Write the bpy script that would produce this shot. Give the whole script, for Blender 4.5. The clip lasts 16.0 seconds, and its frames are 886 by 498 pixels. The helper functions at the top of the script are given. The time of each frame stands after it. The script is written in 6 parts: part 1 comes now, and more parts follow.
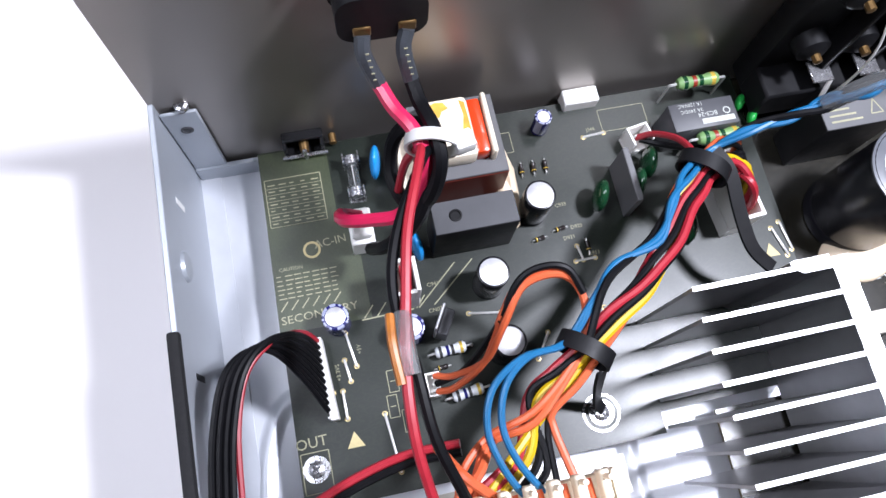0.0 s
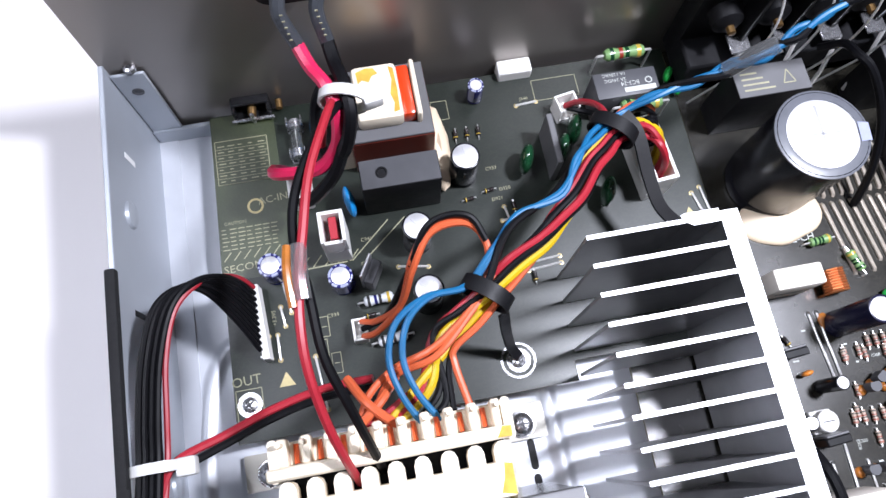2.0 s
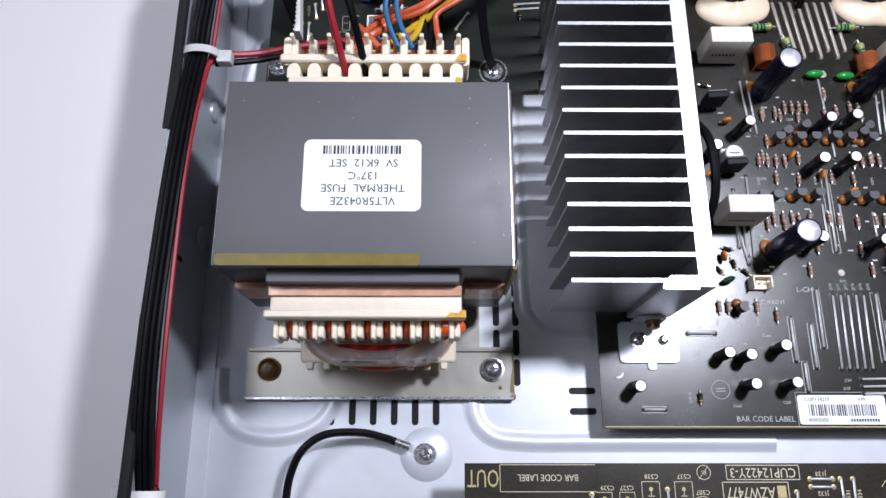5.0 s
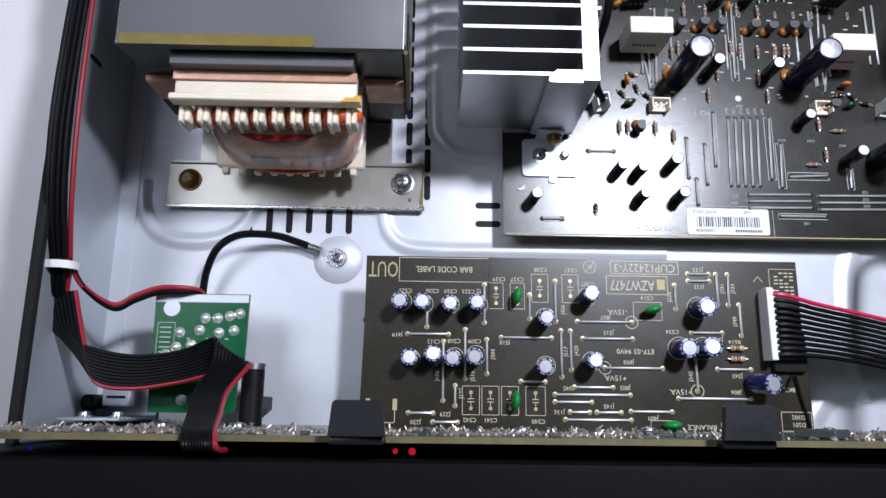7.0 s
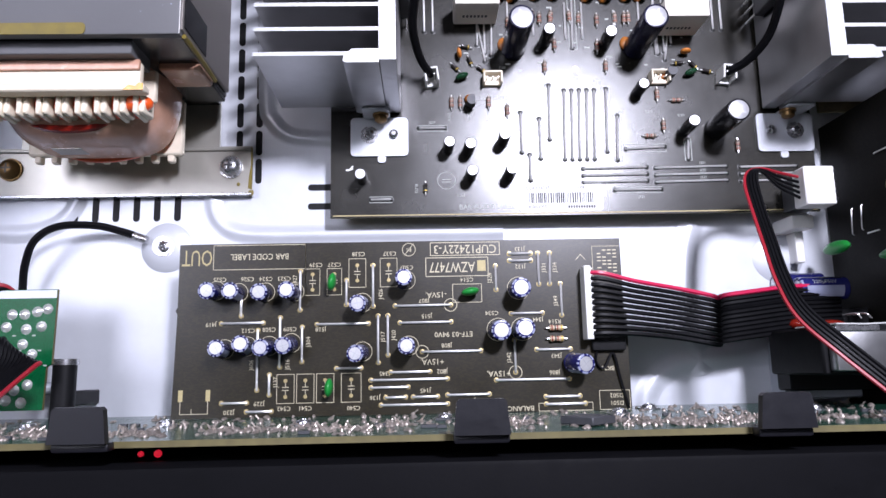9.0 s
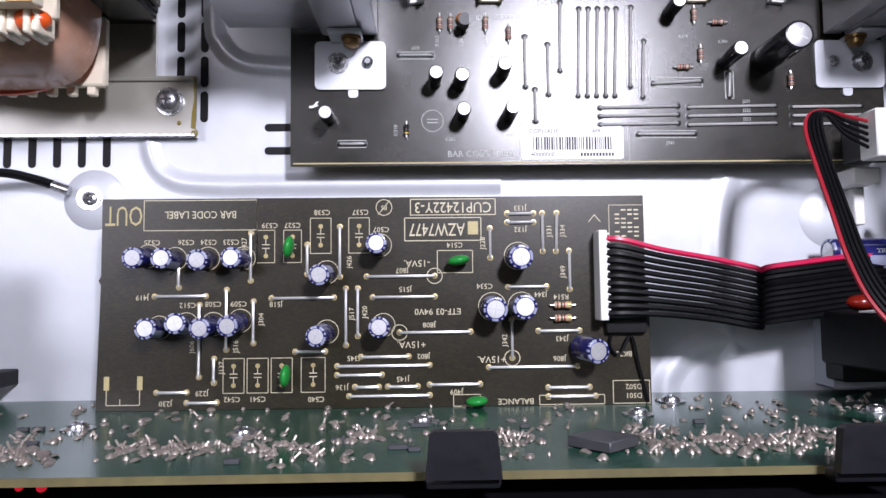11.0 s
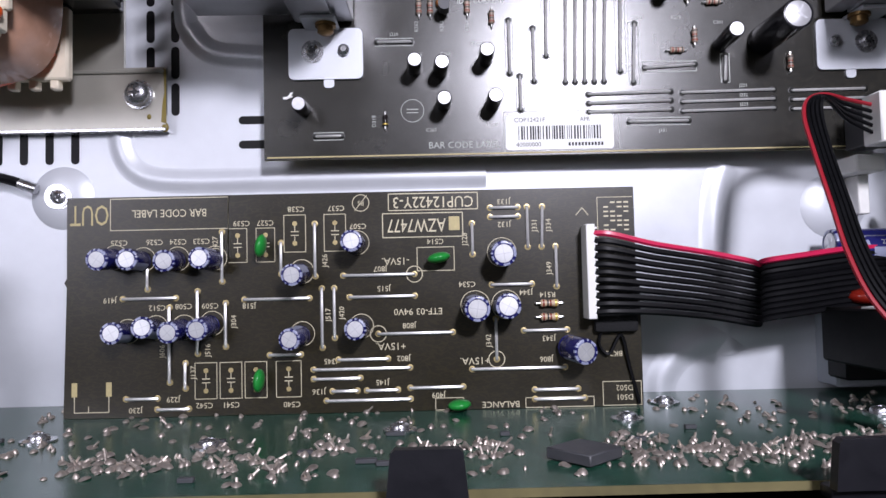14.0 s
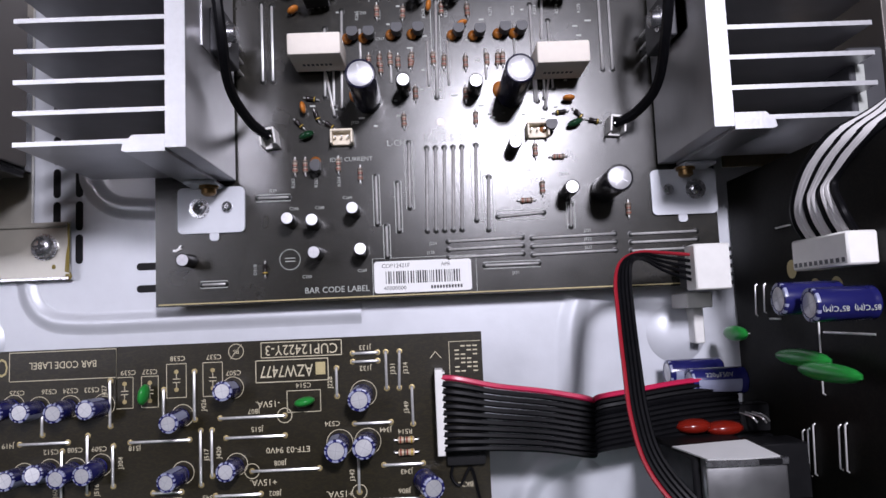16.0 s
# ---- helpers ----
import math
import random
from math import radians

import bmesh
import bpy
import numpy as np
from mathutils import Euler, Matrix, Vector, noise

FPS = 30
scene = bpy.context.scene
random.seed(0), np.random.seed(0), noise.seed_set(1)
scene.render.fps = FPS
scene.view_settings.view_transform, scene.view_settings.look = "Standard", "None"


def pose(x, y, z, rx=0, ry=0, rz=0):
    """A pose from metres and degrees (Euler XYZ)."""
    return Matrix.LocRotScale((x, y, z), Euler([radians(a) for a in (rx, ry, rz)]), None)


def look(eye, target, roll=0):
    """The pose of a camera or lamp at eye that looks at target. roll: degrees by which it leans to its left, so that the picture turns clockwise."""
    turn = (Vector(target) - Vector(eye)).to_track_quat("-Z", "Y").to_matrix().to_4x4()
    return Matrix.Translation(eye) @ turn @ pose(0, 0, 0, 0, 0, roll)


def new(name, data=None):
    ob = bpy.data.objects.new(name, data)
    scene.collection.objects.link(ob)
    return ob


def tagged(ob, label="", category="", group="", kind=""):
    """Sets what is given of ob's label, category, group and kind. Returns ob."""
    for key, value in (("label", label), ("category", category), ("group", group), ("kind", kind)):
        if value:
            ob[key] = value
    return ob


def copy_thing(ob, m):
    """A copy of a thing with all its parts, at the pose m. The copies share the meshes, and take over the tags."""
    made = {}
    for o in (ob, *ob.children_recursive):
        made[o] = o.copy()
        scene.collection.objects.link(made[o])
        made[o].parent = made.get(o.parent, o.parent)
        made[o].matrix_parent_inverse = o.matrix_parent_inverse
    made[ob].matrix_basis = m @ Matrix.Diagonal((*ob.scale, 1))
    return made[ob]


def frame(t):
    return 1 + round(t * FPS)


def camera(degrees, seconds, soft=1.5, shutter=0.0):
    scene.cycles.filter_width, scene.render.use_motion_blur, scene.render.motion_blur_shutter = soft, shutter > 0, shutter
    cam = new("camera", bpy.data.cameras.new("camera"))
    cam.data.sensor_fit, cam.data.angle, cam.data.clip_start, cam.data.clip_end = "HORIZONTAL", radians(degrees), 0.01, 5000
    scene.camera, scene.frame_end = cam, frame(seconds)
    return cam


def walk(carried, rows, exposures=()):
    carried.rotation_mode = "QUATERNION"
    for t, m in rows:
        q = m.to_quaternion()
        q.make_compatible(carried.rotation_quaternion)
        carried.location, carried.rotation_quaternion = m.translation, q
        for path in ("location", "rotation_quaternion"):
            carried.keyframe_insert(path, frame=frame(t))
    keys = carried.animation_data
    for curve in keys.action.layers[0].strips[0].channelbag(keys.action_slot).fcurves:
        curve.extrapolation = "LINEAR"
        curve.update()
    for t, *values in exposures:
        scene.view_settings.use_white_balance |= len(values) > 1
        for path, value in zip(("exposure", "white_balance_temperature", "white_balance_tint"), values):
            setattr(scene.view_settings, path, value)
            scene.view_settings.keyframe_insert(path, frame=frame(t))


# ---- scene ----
cam = camera(64.06, 16.0)
# seconds, eye in metres, turn in degrees
ROWS = [
    (0.0, 0.0024, -0.0004, 0.2790, 16.90, -3.22, -12.11),
    (0.5, 0.0145, -0.0004, 0.2809, 16.79, -3.22, -12.60),
    (1.0, 0.0374, -0.0023, 0.2872, 17.20, -3.14, -12.96),
    (1.5, 0.0361, -0.0133, 0.2877, 17.24, -2.59, -11.45),
    (2.0, 0.0340, -0.0286, 0.2940, 16.71, -1.60, -10.72),
    (2.5, 0.0410, -0.0488, 0.3166, 17.00, -0.56, -7.52),
    (3.0, 0.0486, -0.0780, 0.3347, 17.97, -0.56, -4.26),
    (3.5, 0.0450, -0.1204, 0.3294, 18.86, -0.97, -2.16),
    (4.0, 0.0525, -0.1512, 0.3206, 18.69, 0.07, -0.30),
    (4.2, 0.0510, -0.1557, 0.3193, 18.14, -0.26, -0.44),
    (6.3, 0.0649, -0.2329, 0.3300, 15.58, -0.42, 0.91),
    (6.5, 0.0754, -0.2380, 0.3301, 14.97, -0.85, 0.58),
    (7.0, 0.0889, -0.2447, 0.3233, 12.59, -1.21, 0.66),
    (7.5, 0.1147, -0.2390, 0.3172, 10.14, -1.10, 0.28),
    (8.0, 0.1301, -0.2357, 0.3175, 9.28, -1.60, 0.52),
    (8.5, 0.1497, -0.2381, 0.3195, 9.54, -1.15, -0.54),
    (9.0, 0.1635, -0.2341, 0.3209, 9.45, -1.34, -1.15),
    (11.5, 0.1721, -0.2145, 0.2586, 3.07, -1.18, -0.56),
    (12.0, 0.1729, -0.2159, 0.2566, 3.04, -0.70, -1.01),
    (12.5, 0.1722, -0.2162, 0.2554, 3.51, -0.41, -1.30),
    (13.0, 0.1732, -0.2151, 0.2547, 2.89, -0.66, -1.31),
    (13.5, 0.1768, -0.2153, 0.2570, 2.83, -0.48, -1.27),
    (14.0, 0.1810, -0.2119, 0.2576, 2.71, -0.55, -1.29),
    (14.5, 0.1925, -0.2053, 0.2675, 2.84, -0.70, -1.69),
    (15.0, 0.2108, -0.1974, 0.2716, 2.88, -0.95, -2.54),
    (15.5, 0.2200, -0.1820, 0.2728, 4.13, -1.01, -2.82),
    (16.0, 0.2279, -0.1751, 0.2878, 5.27, -0.99, -2.45),
]
walk(cam, [(t, pose(x, y, z, rx, ry, rz)) for t, x, y, z, rx, ry, rz in ROWS], exposures=[(0, 0.78, 6500, 10), (2, 0.68, 6500, 10), (3, 0.48, 6500, 11), (4, 0.0, 6500, 11), (6.5, -0.1, 6350, 8), (7.5, -0.06, 6350, 9), (9, 0.26, 6400, 16), (11.5, 0.05, 6650, 15), (12.5, -0.02, 6650, 15), (14.5, -0.25, 6650, 15), (16, -0.45, 6700, 16)])

# ---- light: one bright work lamp over the rear right, an unseen soft fill lamp over the left of the table ----
MM = 0.001
LAMP = bpy.data.lights.new("work_lamp", "AREA")
LAMP.shape, LAMP.size, LAMP.energy, LAMP.color = "DISK", 0.07, 5.0, (0.84, 0.865, 1.0)
lamp_ob = new("work_lamp", LAMP)
lamp_ob.matrix_world = look((0.325, 0.035, 0.56), (0.19, -0.09, 0.0))
world = bpy.data.worlds.new("room_light")
scene.world = world
world.use_nodes = True
bg = world.node_tree.nodes["Background"]
bg.inputs["Color"].default_value, bg.inputs["Strength"].default_value = (0.80, 0.84, 1.0, 1), 0.04
# added fill, no lamp seen here: brightens the table and the left of the tray
ROOM_FILL = bpy.data.lights.new("room_fill_lamp", "AREA")
ROOM_FILL.shape, ROOM_FILL.size, ROOM_FILL.energy, ROOM_FILL.color = "DISK", 0.6, 2.5, (0.83, 0.86, 1.0)
ROOM_FILL.spread = radians(95)
room_fill_ob = new("room_fill_lamp", ROOM_FILL)
room_fill_ob.matrix_world = look((-0.55, 0.14, 1.1), (-0.26, 0.14, 0.0))


# ---- materials ----
def mat(name, color, rough=0.5, metal=0.0, vary=0.15, scale=200.0, bump=0.0, bscale=None, spec=0.5, coat=0.0, alpha=None, rand=0.0, emit=0.0, trans=0.0):
    """A procedural surface: colour broken up at two scales, roughness that follows it and a fine relief."""
    m = bpy.data.materials.new(name)
    m.use_nodes = True
    nt = m.node_tree
    n, l = nt.nodes, nt.links
    b = n["Principled BSDF"]
    b.inputs["Metallic"].default_value = metal
    b.inputs["Specular IOR Level"].default_value = spec
    b.inputs["Coat Weight"].default_value = coat
    b.inputs["Transmission Weight"].default_value = trans
    tc = n.new("ShaderNodeTexCoord")
    big, small = n.new("ShaderNodeTexNoise"), n.new("ShaderNodeTexNoise")
    big.inputs["Scale"].default_value, small.inputs["Scale"].default_value = scale * 0.15, scale
    big.inputs["Detail"].default_value, small.inputs["Detail"].default_value = 4, 6
    for x in (big, small):
        l.new(tc.outputs["Object"], x.inputs["Vector"])
    add = n.new("ShaderNodeMath")
    add.operation = "ADD"
    l.new(big.outputs["Fac"], add.inputs[0]), l.new(small.outputs["Fac"], add.inputs[1])
    ramp = n.new("ShaderNodeMapRange")
    ramp.inputs["From Min"].default_value, ramp.inputs["From Max"].default_value = 0.6, 1.4
    ramp.inputs["To Min"].default_value, ramp.inputs["To Max"].default_value = 1 - vary, 1 + vary
    l.new(add.outputs[0], ramp.inputs["Value"])
    fac = ramp.outputs["Result"]
    if rand:
        info, mr, mul = n.new("ShaderNodeObjectInfo"), n.new("ShaderNodeMapRange"), n.new("ShaderNodeMath")
        mr.inputs["To Min"].default_value, mr.inputs["To Max"].default_value = 1 - rand, 1 + rand
        l.new(info.outputs["Random"], mr.inputs["Value"])
        mul.operation = "MULTIPLY"
        l.new(fac, mul.inputs[0]), l.new(mr.outputs["Result"], mul.inputs[1])
        fac = mul.outputs[0]
    mix = n.new("ShaderNodeVectorMath")
    mix.operation = "SCALE"
    mix.inputs[0].default_value = color
    l.new(fac, mix.inputs["Scale"])
    l.new(mix.outputs[0], b.inputs["Base Color"])
    r = n.new("ShaderNodeMapRange")
    r.inputs["To Min"].default_value, r.inputs["To Max"].default_value = max(0.03, rough * 0.8), min(1, rough * 1.2)
    l.new(small.outputs["Fac"], r.inputs["Value"])
    l.new(r.outputs["Result"], b.inputs["Roughness"])
    if bump:
        bn, bt = n.new("ShaderNodeBump"), n.new("ShaderNodeTexNoise")
        bt.inputs["Scale"].default_value = bscale or scale * 2
        bt.inputs["Detail"].default_value = 5
        l.new(tc.outputs["Object"], bt.inputs["Vector"])
        bn.inputs["Strength"].default_value, bn.inputs["Distance"].default_value = bump, 0.0004
        l.new(bt.outputs["Fac"], bn.inputs["Height"])
        l.new(bn.outputs["Normal"], b.inputs["Normal"])
    if emit:
        b.inputs["Emission Color"].default_value, b.inputs["Emission Strength"].default_value = (*color, 1), emit
    return m


def pcb_mat(name, mask, trace, rough, spec=0.8):
    """Solder mask with slightly raised, lighter copper traces under it."""
    m = mat(name, mask, rough, vary=0.12, scale=60, bump=0.07, bscale=2600, spec=spec)
    n, l = m.node_tree.nodes, m.node_tree.links
    b = n["Principled BSDF"]
    tc, sc = n.new("ShaderNodeTexCoord"), n.new("ShaderNodeMapping")
    sc.inputs["Scale"].default_value = (1, 1, 1)
    l.new(tc.outputs["Object"], sc.inputs["Vector"])
    br = n.new("ShaderNodeTexBrick")
    br.inputs["Scale"].default_value, br.inputs["Mortar Size"].default_value = 90, 0.04
    br.inputs["Mortar Smooth"].default_value = 0.3
    br.inputs["Color1"].default_value = br.inputs["Color2"].default_value = (0, 0, 0, 1)
    br.inputs["Mortar"].default_value = (1, 1, 1, 1)
    w = n.new("ShaderNodeTexNoise")
    w.inputs["Scale"].default_value = 25
    mixv = n.new("ShaderNodeMix")
    mixv.data_type = "VECTOR"
    mixv.inputs["Factor"].default_value = 0.02
    l.new(sc.outputs[0], mixv.inputs[4]), l.new(w.outputs["Color"], mixv.inputs[5])
    l.new(mixv.outputs[1], br.inputs["Vector"])
    old = b.inputs["Base Color"].links[0].from_socket
    mx = n.new("ShaderNodeMix")
    mx.data_type = "RGBA"
    mx.inputs[7].default_value = (*trace, 1)
    l.new(br.outputs["Color"], mx.inputs[0]), l.new(old, mx.inputs[6])
    l.new(mx.outputs[2], b.inputs["Base Color"])
    return m


M = dict(
    steel=mat("pale_zinc_plated_steel", (0.62, 0.64, 0.68), 0.42, 0.25, 0.06, 120, 0.06, 700),
    rear=mat("grey_coated_steel", (0.30, 0.275, 0.255), 0.37, 0.75, 0.16, 14, 0.05, 400),
    table=mat("white_tabletop", (0.76, 0.73, 0.73), 0.5, 0, 0.03, 8, 0.02, 300),
    wood=mat("pale_wood_floor", (0.5, 0.33, 0.2), 0.5, 0, 0.2, 40),
    pcb=pcb_mat("dark_olive_solder_mask", (0.0098, 0.0088, 0.0058), (0.017, 0.015, 0.010), 0.26, 0.75),
    pcbside=pcb_mat("olive_brown_side_mask", (0.075, 0.052, 0.020), (0.11, 0.078, 0.032), 0.35, 0.6),
    pcbinput=pcb_mat("brown_black_input_mask", (0.005, 0.0045, 0.0035), (0.009, 0.008, 0.0055), 0.5, 0.12),
    pcbtone=pcb_mat("brown_black_solder_mask", (0.012, 0.0092, 0.0032), (0.022, 0.017, 0.006), 0.33, 0.55),
    pcbolive=pcb_mat("olive_bare_solder_mask", (0.022, 0.031, 0.010), (0.032, 0.042, 0.015), 0.4),
    sidewall=mat("blue_grey_steel", (0.42, 0.45, 0.49), 0.4, 0.35, 0.08, 60, 0.05, 500),
    pcbgreen=pcb_mat("bright_green_solder_mask", (0.001, 0.078, 0.024), (0.003, 0.115, 0.038), 0.2, 0.15),
    pcbfront=pcb_mat("deep_green_solder_mask", (0.010, 0.052, 0.032), (0.020, 0.085, 0.056), 0.2, 0.35),
    moat=mat("bare_dark_mask", (0.007, 0.007, 0.006), 0.35, 0, 0.3, 500),
    edge=mat("bare_laminate_edge", (0.13, 0.11, 0.045), 0.7, 0, 0.3, 300),
    ink=mat("cream_silkscreen_ink", (0.62, 0.56, 0.40), 0.7, 0, 0.15, 900),
    inkdim=mat("dull_olive_silkscreen_ink", (0.30, 0.29, 0.19), 0.7, 0, 0.2, 900),
    inkw=mat("white_silkscreen_ink", (0.44, 0.46, 0.43), 0.7, 0, 0.15, 900),
    inkgold=mat("gold_silkscreen_ink", (0.48, 0.40, 0.20), 0.6, 0, 0.15, 900),
    buswire=mat("flux_stained_bus_wire", (0.50, 0.44, 0.37), 0.42, 0.55, 0.35, 120, 0.05, 400),
    tin=mat("tinned_wire", (0.90, 0.89, 0.87), 0.36, 0.7, 0.1, 500),
    solder=mat("solder", (0.46, 0.40, 0.355), 0.46, 0.75, 0.4, 700, 0.3, 900, rand=0.2),
    pad=mat("brass_pad_ring", (0.50, 0.40, 0.20), 0.4, 0.6, 0.2, 700),
    alu=mat("sawn_aluminium", (0.64, 0.645, 0.66), 0.42, 0.7, 0.06, 500, 0.15, 1500),
    fin=mat("dark_anodised_aluminium", (0.52, 0.52, 0.535), 0.38, 0.95, 0.12, 120, 0.08, 600),
    screw=mat("zinc_screw", (0.58, 0.58, 0.60), 0.27, 0.95, 0.2, 600),
    core=mat("grey_painted_core_cover", (0.105, 0.105, 0.11), 0.5, 0.0, 0.06, 90, 0.06, 800),
    lam=mat("dark_lacquered_lamination", (0.010, 0.010, 0.011), 0.24, 0.0, 0.3, 300, 0.15, 300),
    varnish=mat("amber_varnish", (0.17, 0.125, 0.012), 0.42, 0, 0.3, 200),
    nylon=mat("cream_nylon", (0.80, 0.71, 0.56), 0.45, 0, 0.06, 300, 0.05, 600),
    white=mat("white_nylon", (0.80, 0.79, 0.76), 0.45, 0, 0.05, 300, 0.04, 600),
    ceramic=mat("white_ceramic", (0.80, 0.74, 0.66), 0.75, 0, 0.05, 300, 0.15, 900),
    glue=mat("off_white_adhesive", (0.76, 0.62, 0.45), 0.45, 0, 0.06, 200, 0.2, 300),
    amber=mat("orange_adhesive", (0.36, 0.12, 0.018), 0.3, 0, 0.3, 400, coat=0.4),
    oldbrass=mat("tarnished_brass", (0.22, 0.13, 0.05), 0.4, 0.8, 0.25, 400),
    copper=mat("enamelled_copper", (0.72, 0.26, 0.10), 0.3, 0.8, 0.15, 600),
    stain=mat("amber_varnish_stain", (0.72, 0.40, 0.07), 0.25, 0, 0.35, 250, coat=0.4),
    tinplate=mat("tinplate_can", (0.62, 0.62, 0.63), 0.32, 0.95, 0.2, 90, 0.06, 500),
    tape=mat("brown_winding_tape", (0.56, 0.31, 0.21), 0.26, 0, 0.25, 150, 0.2, 250, coat=0.4),
    orange=mat("orange_red_enamel", (0.75, 0.10, 0.015), 0.3, 0, 0.2, 300, coat=0.4),
    redtape=mat("red_winding_tape", (0.62, 0.05, 0.01), 0.25, 0, 0.12, 200, coat=0.5),
    redcap=mat("dark_red_dipped_film", (0.20, 0.012, 0.006), 0.2, 0, 0.15, 300, coat=0.3),
    maroon=mat("maroon_core_edge", (0.13, 0.022, 0.014), 0.4, 0, 0.2, 300),
    blackp=mat("black_plastic", (0.006, 0.006, 0.007), 0.5, 0, 0.2, 250, 0.06, 900, spec=0.2),
    fascia=mat("matt_black_fascia_plastic", (0.004, 0.004, 0.005), 0.6, 0, 0.2, 250, 0.1, 900, spec=0.07),
    hookp=mat("satin_black_hook_plastic", (0.007, 0.007, 0.010), 0.4, 0, 0.2, 250, 0.08, 900, spec=0.5),
    plated=mat("pale_plated_steel", (0.40, 0.385, 0.34), 0.32, 0.5, 0.12, 90, 0.08, 600),
    greyp=mat("dark_grey_relay_plastic", (0.055, 0.056, 0.062), 0.5, 0, 0.12, 250, 0.05, 900),
    foam=mat("black_foam", (0.006, 0.006, 0.007), 0.95, 0, 0.4, 500, 0.6, 900),
    sleeveb=mat("dark_blue_shrink_sleeve", (0.014, 0.015, 0.10), 0.22, 0, 0.12, 300, rand=0.15),
    sleeven=mat("blue_black_shrink_sleeve", (0.008, 0.008, 0.028), 0.25, 0, 0.15, 300, spec=0.35),
    sleevek=mat("black_shrink_sleeve", (0.008, 0.008, 0.011), 0.25, 0, 0.2, 300, spec=0.35),
    stripe=mat("silver_grey_stripe", (0.27, 0.29, 0.40), 0.35, 0, 0.1, 400),
    captop=mat("bare_aluminium_end", (0.66, 0.66, 0.68), 0.40, 0.6, 0.12, 300),
    capring=mat("grey_sleeve_rim", (0.10, 0.105, 0.12), 0.35, 0, 0.1, 300),
    score=mat("deep_scored_line", (0.31, 0.31, 0.32), 0.5, 0.3, 0.2, 300),
    rimprintsheen=mat("pale_blue_rim_print_sheen", (0.30, 0.32, 0.46), 0.3, 0, 0.15, 400),
    groove=mat("scored_vent_line", (0.57, 0.57, 0.60), 0.5, 0.5, 0.2, 500),
    recess=mat("dark_drive_recess", (0.06, 0.06, 0.065), 0.5, 0.5, 0.2, 500),
    film=mat("green_dipped_film", (0.012, 0.25, 0.04), 0.30, 0, 0.15, 300, spec=0.35),
    filmd=mat("dark_green_dipped_film", (0.006, 0.042, 0.016), 0.15, 0, 0.15, 300, coat=0.6),
    disc=mat("orange_ceramic_disc", (0.58, 0.19, 0.03), 0.35, 0, 0.15, 300),
    discb=mat("blue_ceramic_disc", (0.01, 0.25, 0.62), 0.25, 0, 0.12, 300, coat=0.4),
    resb=mat("tan_resistor_coat", (0.36, 0.275, 0.215), 0.4, 0, 0.12, 600, rand=0.2),
    resl=mat("light_tan_resistor_coat", (0.56, 0.42, 0.28), 0.4, 0, 0.1, 600),
    resg=mat("sage_green_resistor_coat", (0.15, 0.27, 0.10), 0.45, 0, 0.1, 400),
    resgrey=mat("pale_grey_resistor_coat", (0.50, 0.52, 0.54), 0.4, 0, 0.1, 400),
    band=mat("red_brown_colour_band", (0.22, 0.025, 0.012), 0.4, 0, 0.1, 500),
    bandk=mat("black_colour_band", (0.02, 0.02, 0.02), 0.4, 0, 0.1, 500),
    bandy=mat("gold_colour_band", (0.52, 0.36, 0.06), 0.3, 0.3, 0.1, 500),
    diode=mat("black_diode_glass", (0.02, 0.016, 0.016), 0.15, 0, 0.2, 500),
    glass=mat("clear_fuse_glass", (0.9, 0.93, 0.93), 0.05, 0, 0.02, 100, trans=0.97),
    paper=mat("white_label_paper", (0.83, 0.83, 0.82), 0.55, 0, 0.03, 200),
    prnt=mat("black_label_print", (0.02, 0.02, 0.022), 0.6, 0, 0.15, 500),
    wred=mat("red_wire_insulation", (0.33, 0.014, 0.026), 0.44, 0, 0.08, 300),
    wpink=mat("crimson_wire_insulation", (0.56, 0.016, 0.075), 0.32, 0, 0.08, 300),
    wblack=mat("black_wire_insulation", (0.004, 0.004, 0.005), 0.46, 0, 0.2, 300, spec=0.14),
    worange=mat("orange_wire_insulation", (0.54, 0.10, 0.035), 0.42, 0, 0.08, 300),
    wyellow=mat("yellow_wire_insulation", (0.52, 0.34, 0.006), 0.4, 0, 0.08, 300),
    wblue=mat("blue_wire_insulation", (0.005, 0.11, 0.25), 0.44, 0, 0.08, 300),
    wwhite=mat("white_wire_insulation", (0.74, 0.72, 0.72), 0.35, 0, 0.06, 300),
    shrink=mat("charcoal_heatshrink", (0.045, 0.05, 0.058), 0.45, 0, 0.2, 250, 0.2, 500),
    clear=mat("cloudy_clear_sleeve", (0.85, 0.87, 0.88), 0.18, 0, 0.1, 200, trans=0.9),
    led=mat("red_indicator_glow", (0.9, 0.02, 0.05), 0.3, emit=0.45),
    ledb=mat("blue_indicator_glow", (0.03, 0.05, 0.9), 0.3, emit=0.12),
    cloudy=mat("cloudy_nylon", (0.74, 0.74, 0.72), 0.32, 0, 0.05, 200, trans=0.25),
    pcbpsu=pcb_mat("deep_green_supply_mask", (0.0055, 0.0095, 0.006), (0.009, 0.013, 0.008), 0.37, 0.5),
)


# ---- helpers in millimetres ----
def bm_box(bm, x0, x1, y0, y1, z0, z1, bevel=0.0, seg=1):
    v = [bm.verts.new((x, y, z)) for x in (x0, x1) for y in (y0, y1) for z in (z0, z1)]
    f = [bm.faces.new([v[i] for i in q]) for q in ((0, 1, 3, 2), (4, 6, 7, 5), (0, 4, 5, 1), (2, 3, 7, 6), (0, 2, 6, 4), (1, 5, 7, 3))]
    if bevel:
        e = {e for q in f for e in q.edges}
        bmesh.ops.bevel(bm, geom=list(e), offset=bevel, segments=seg, affect="EDGES", profile=0.5)
    return bm


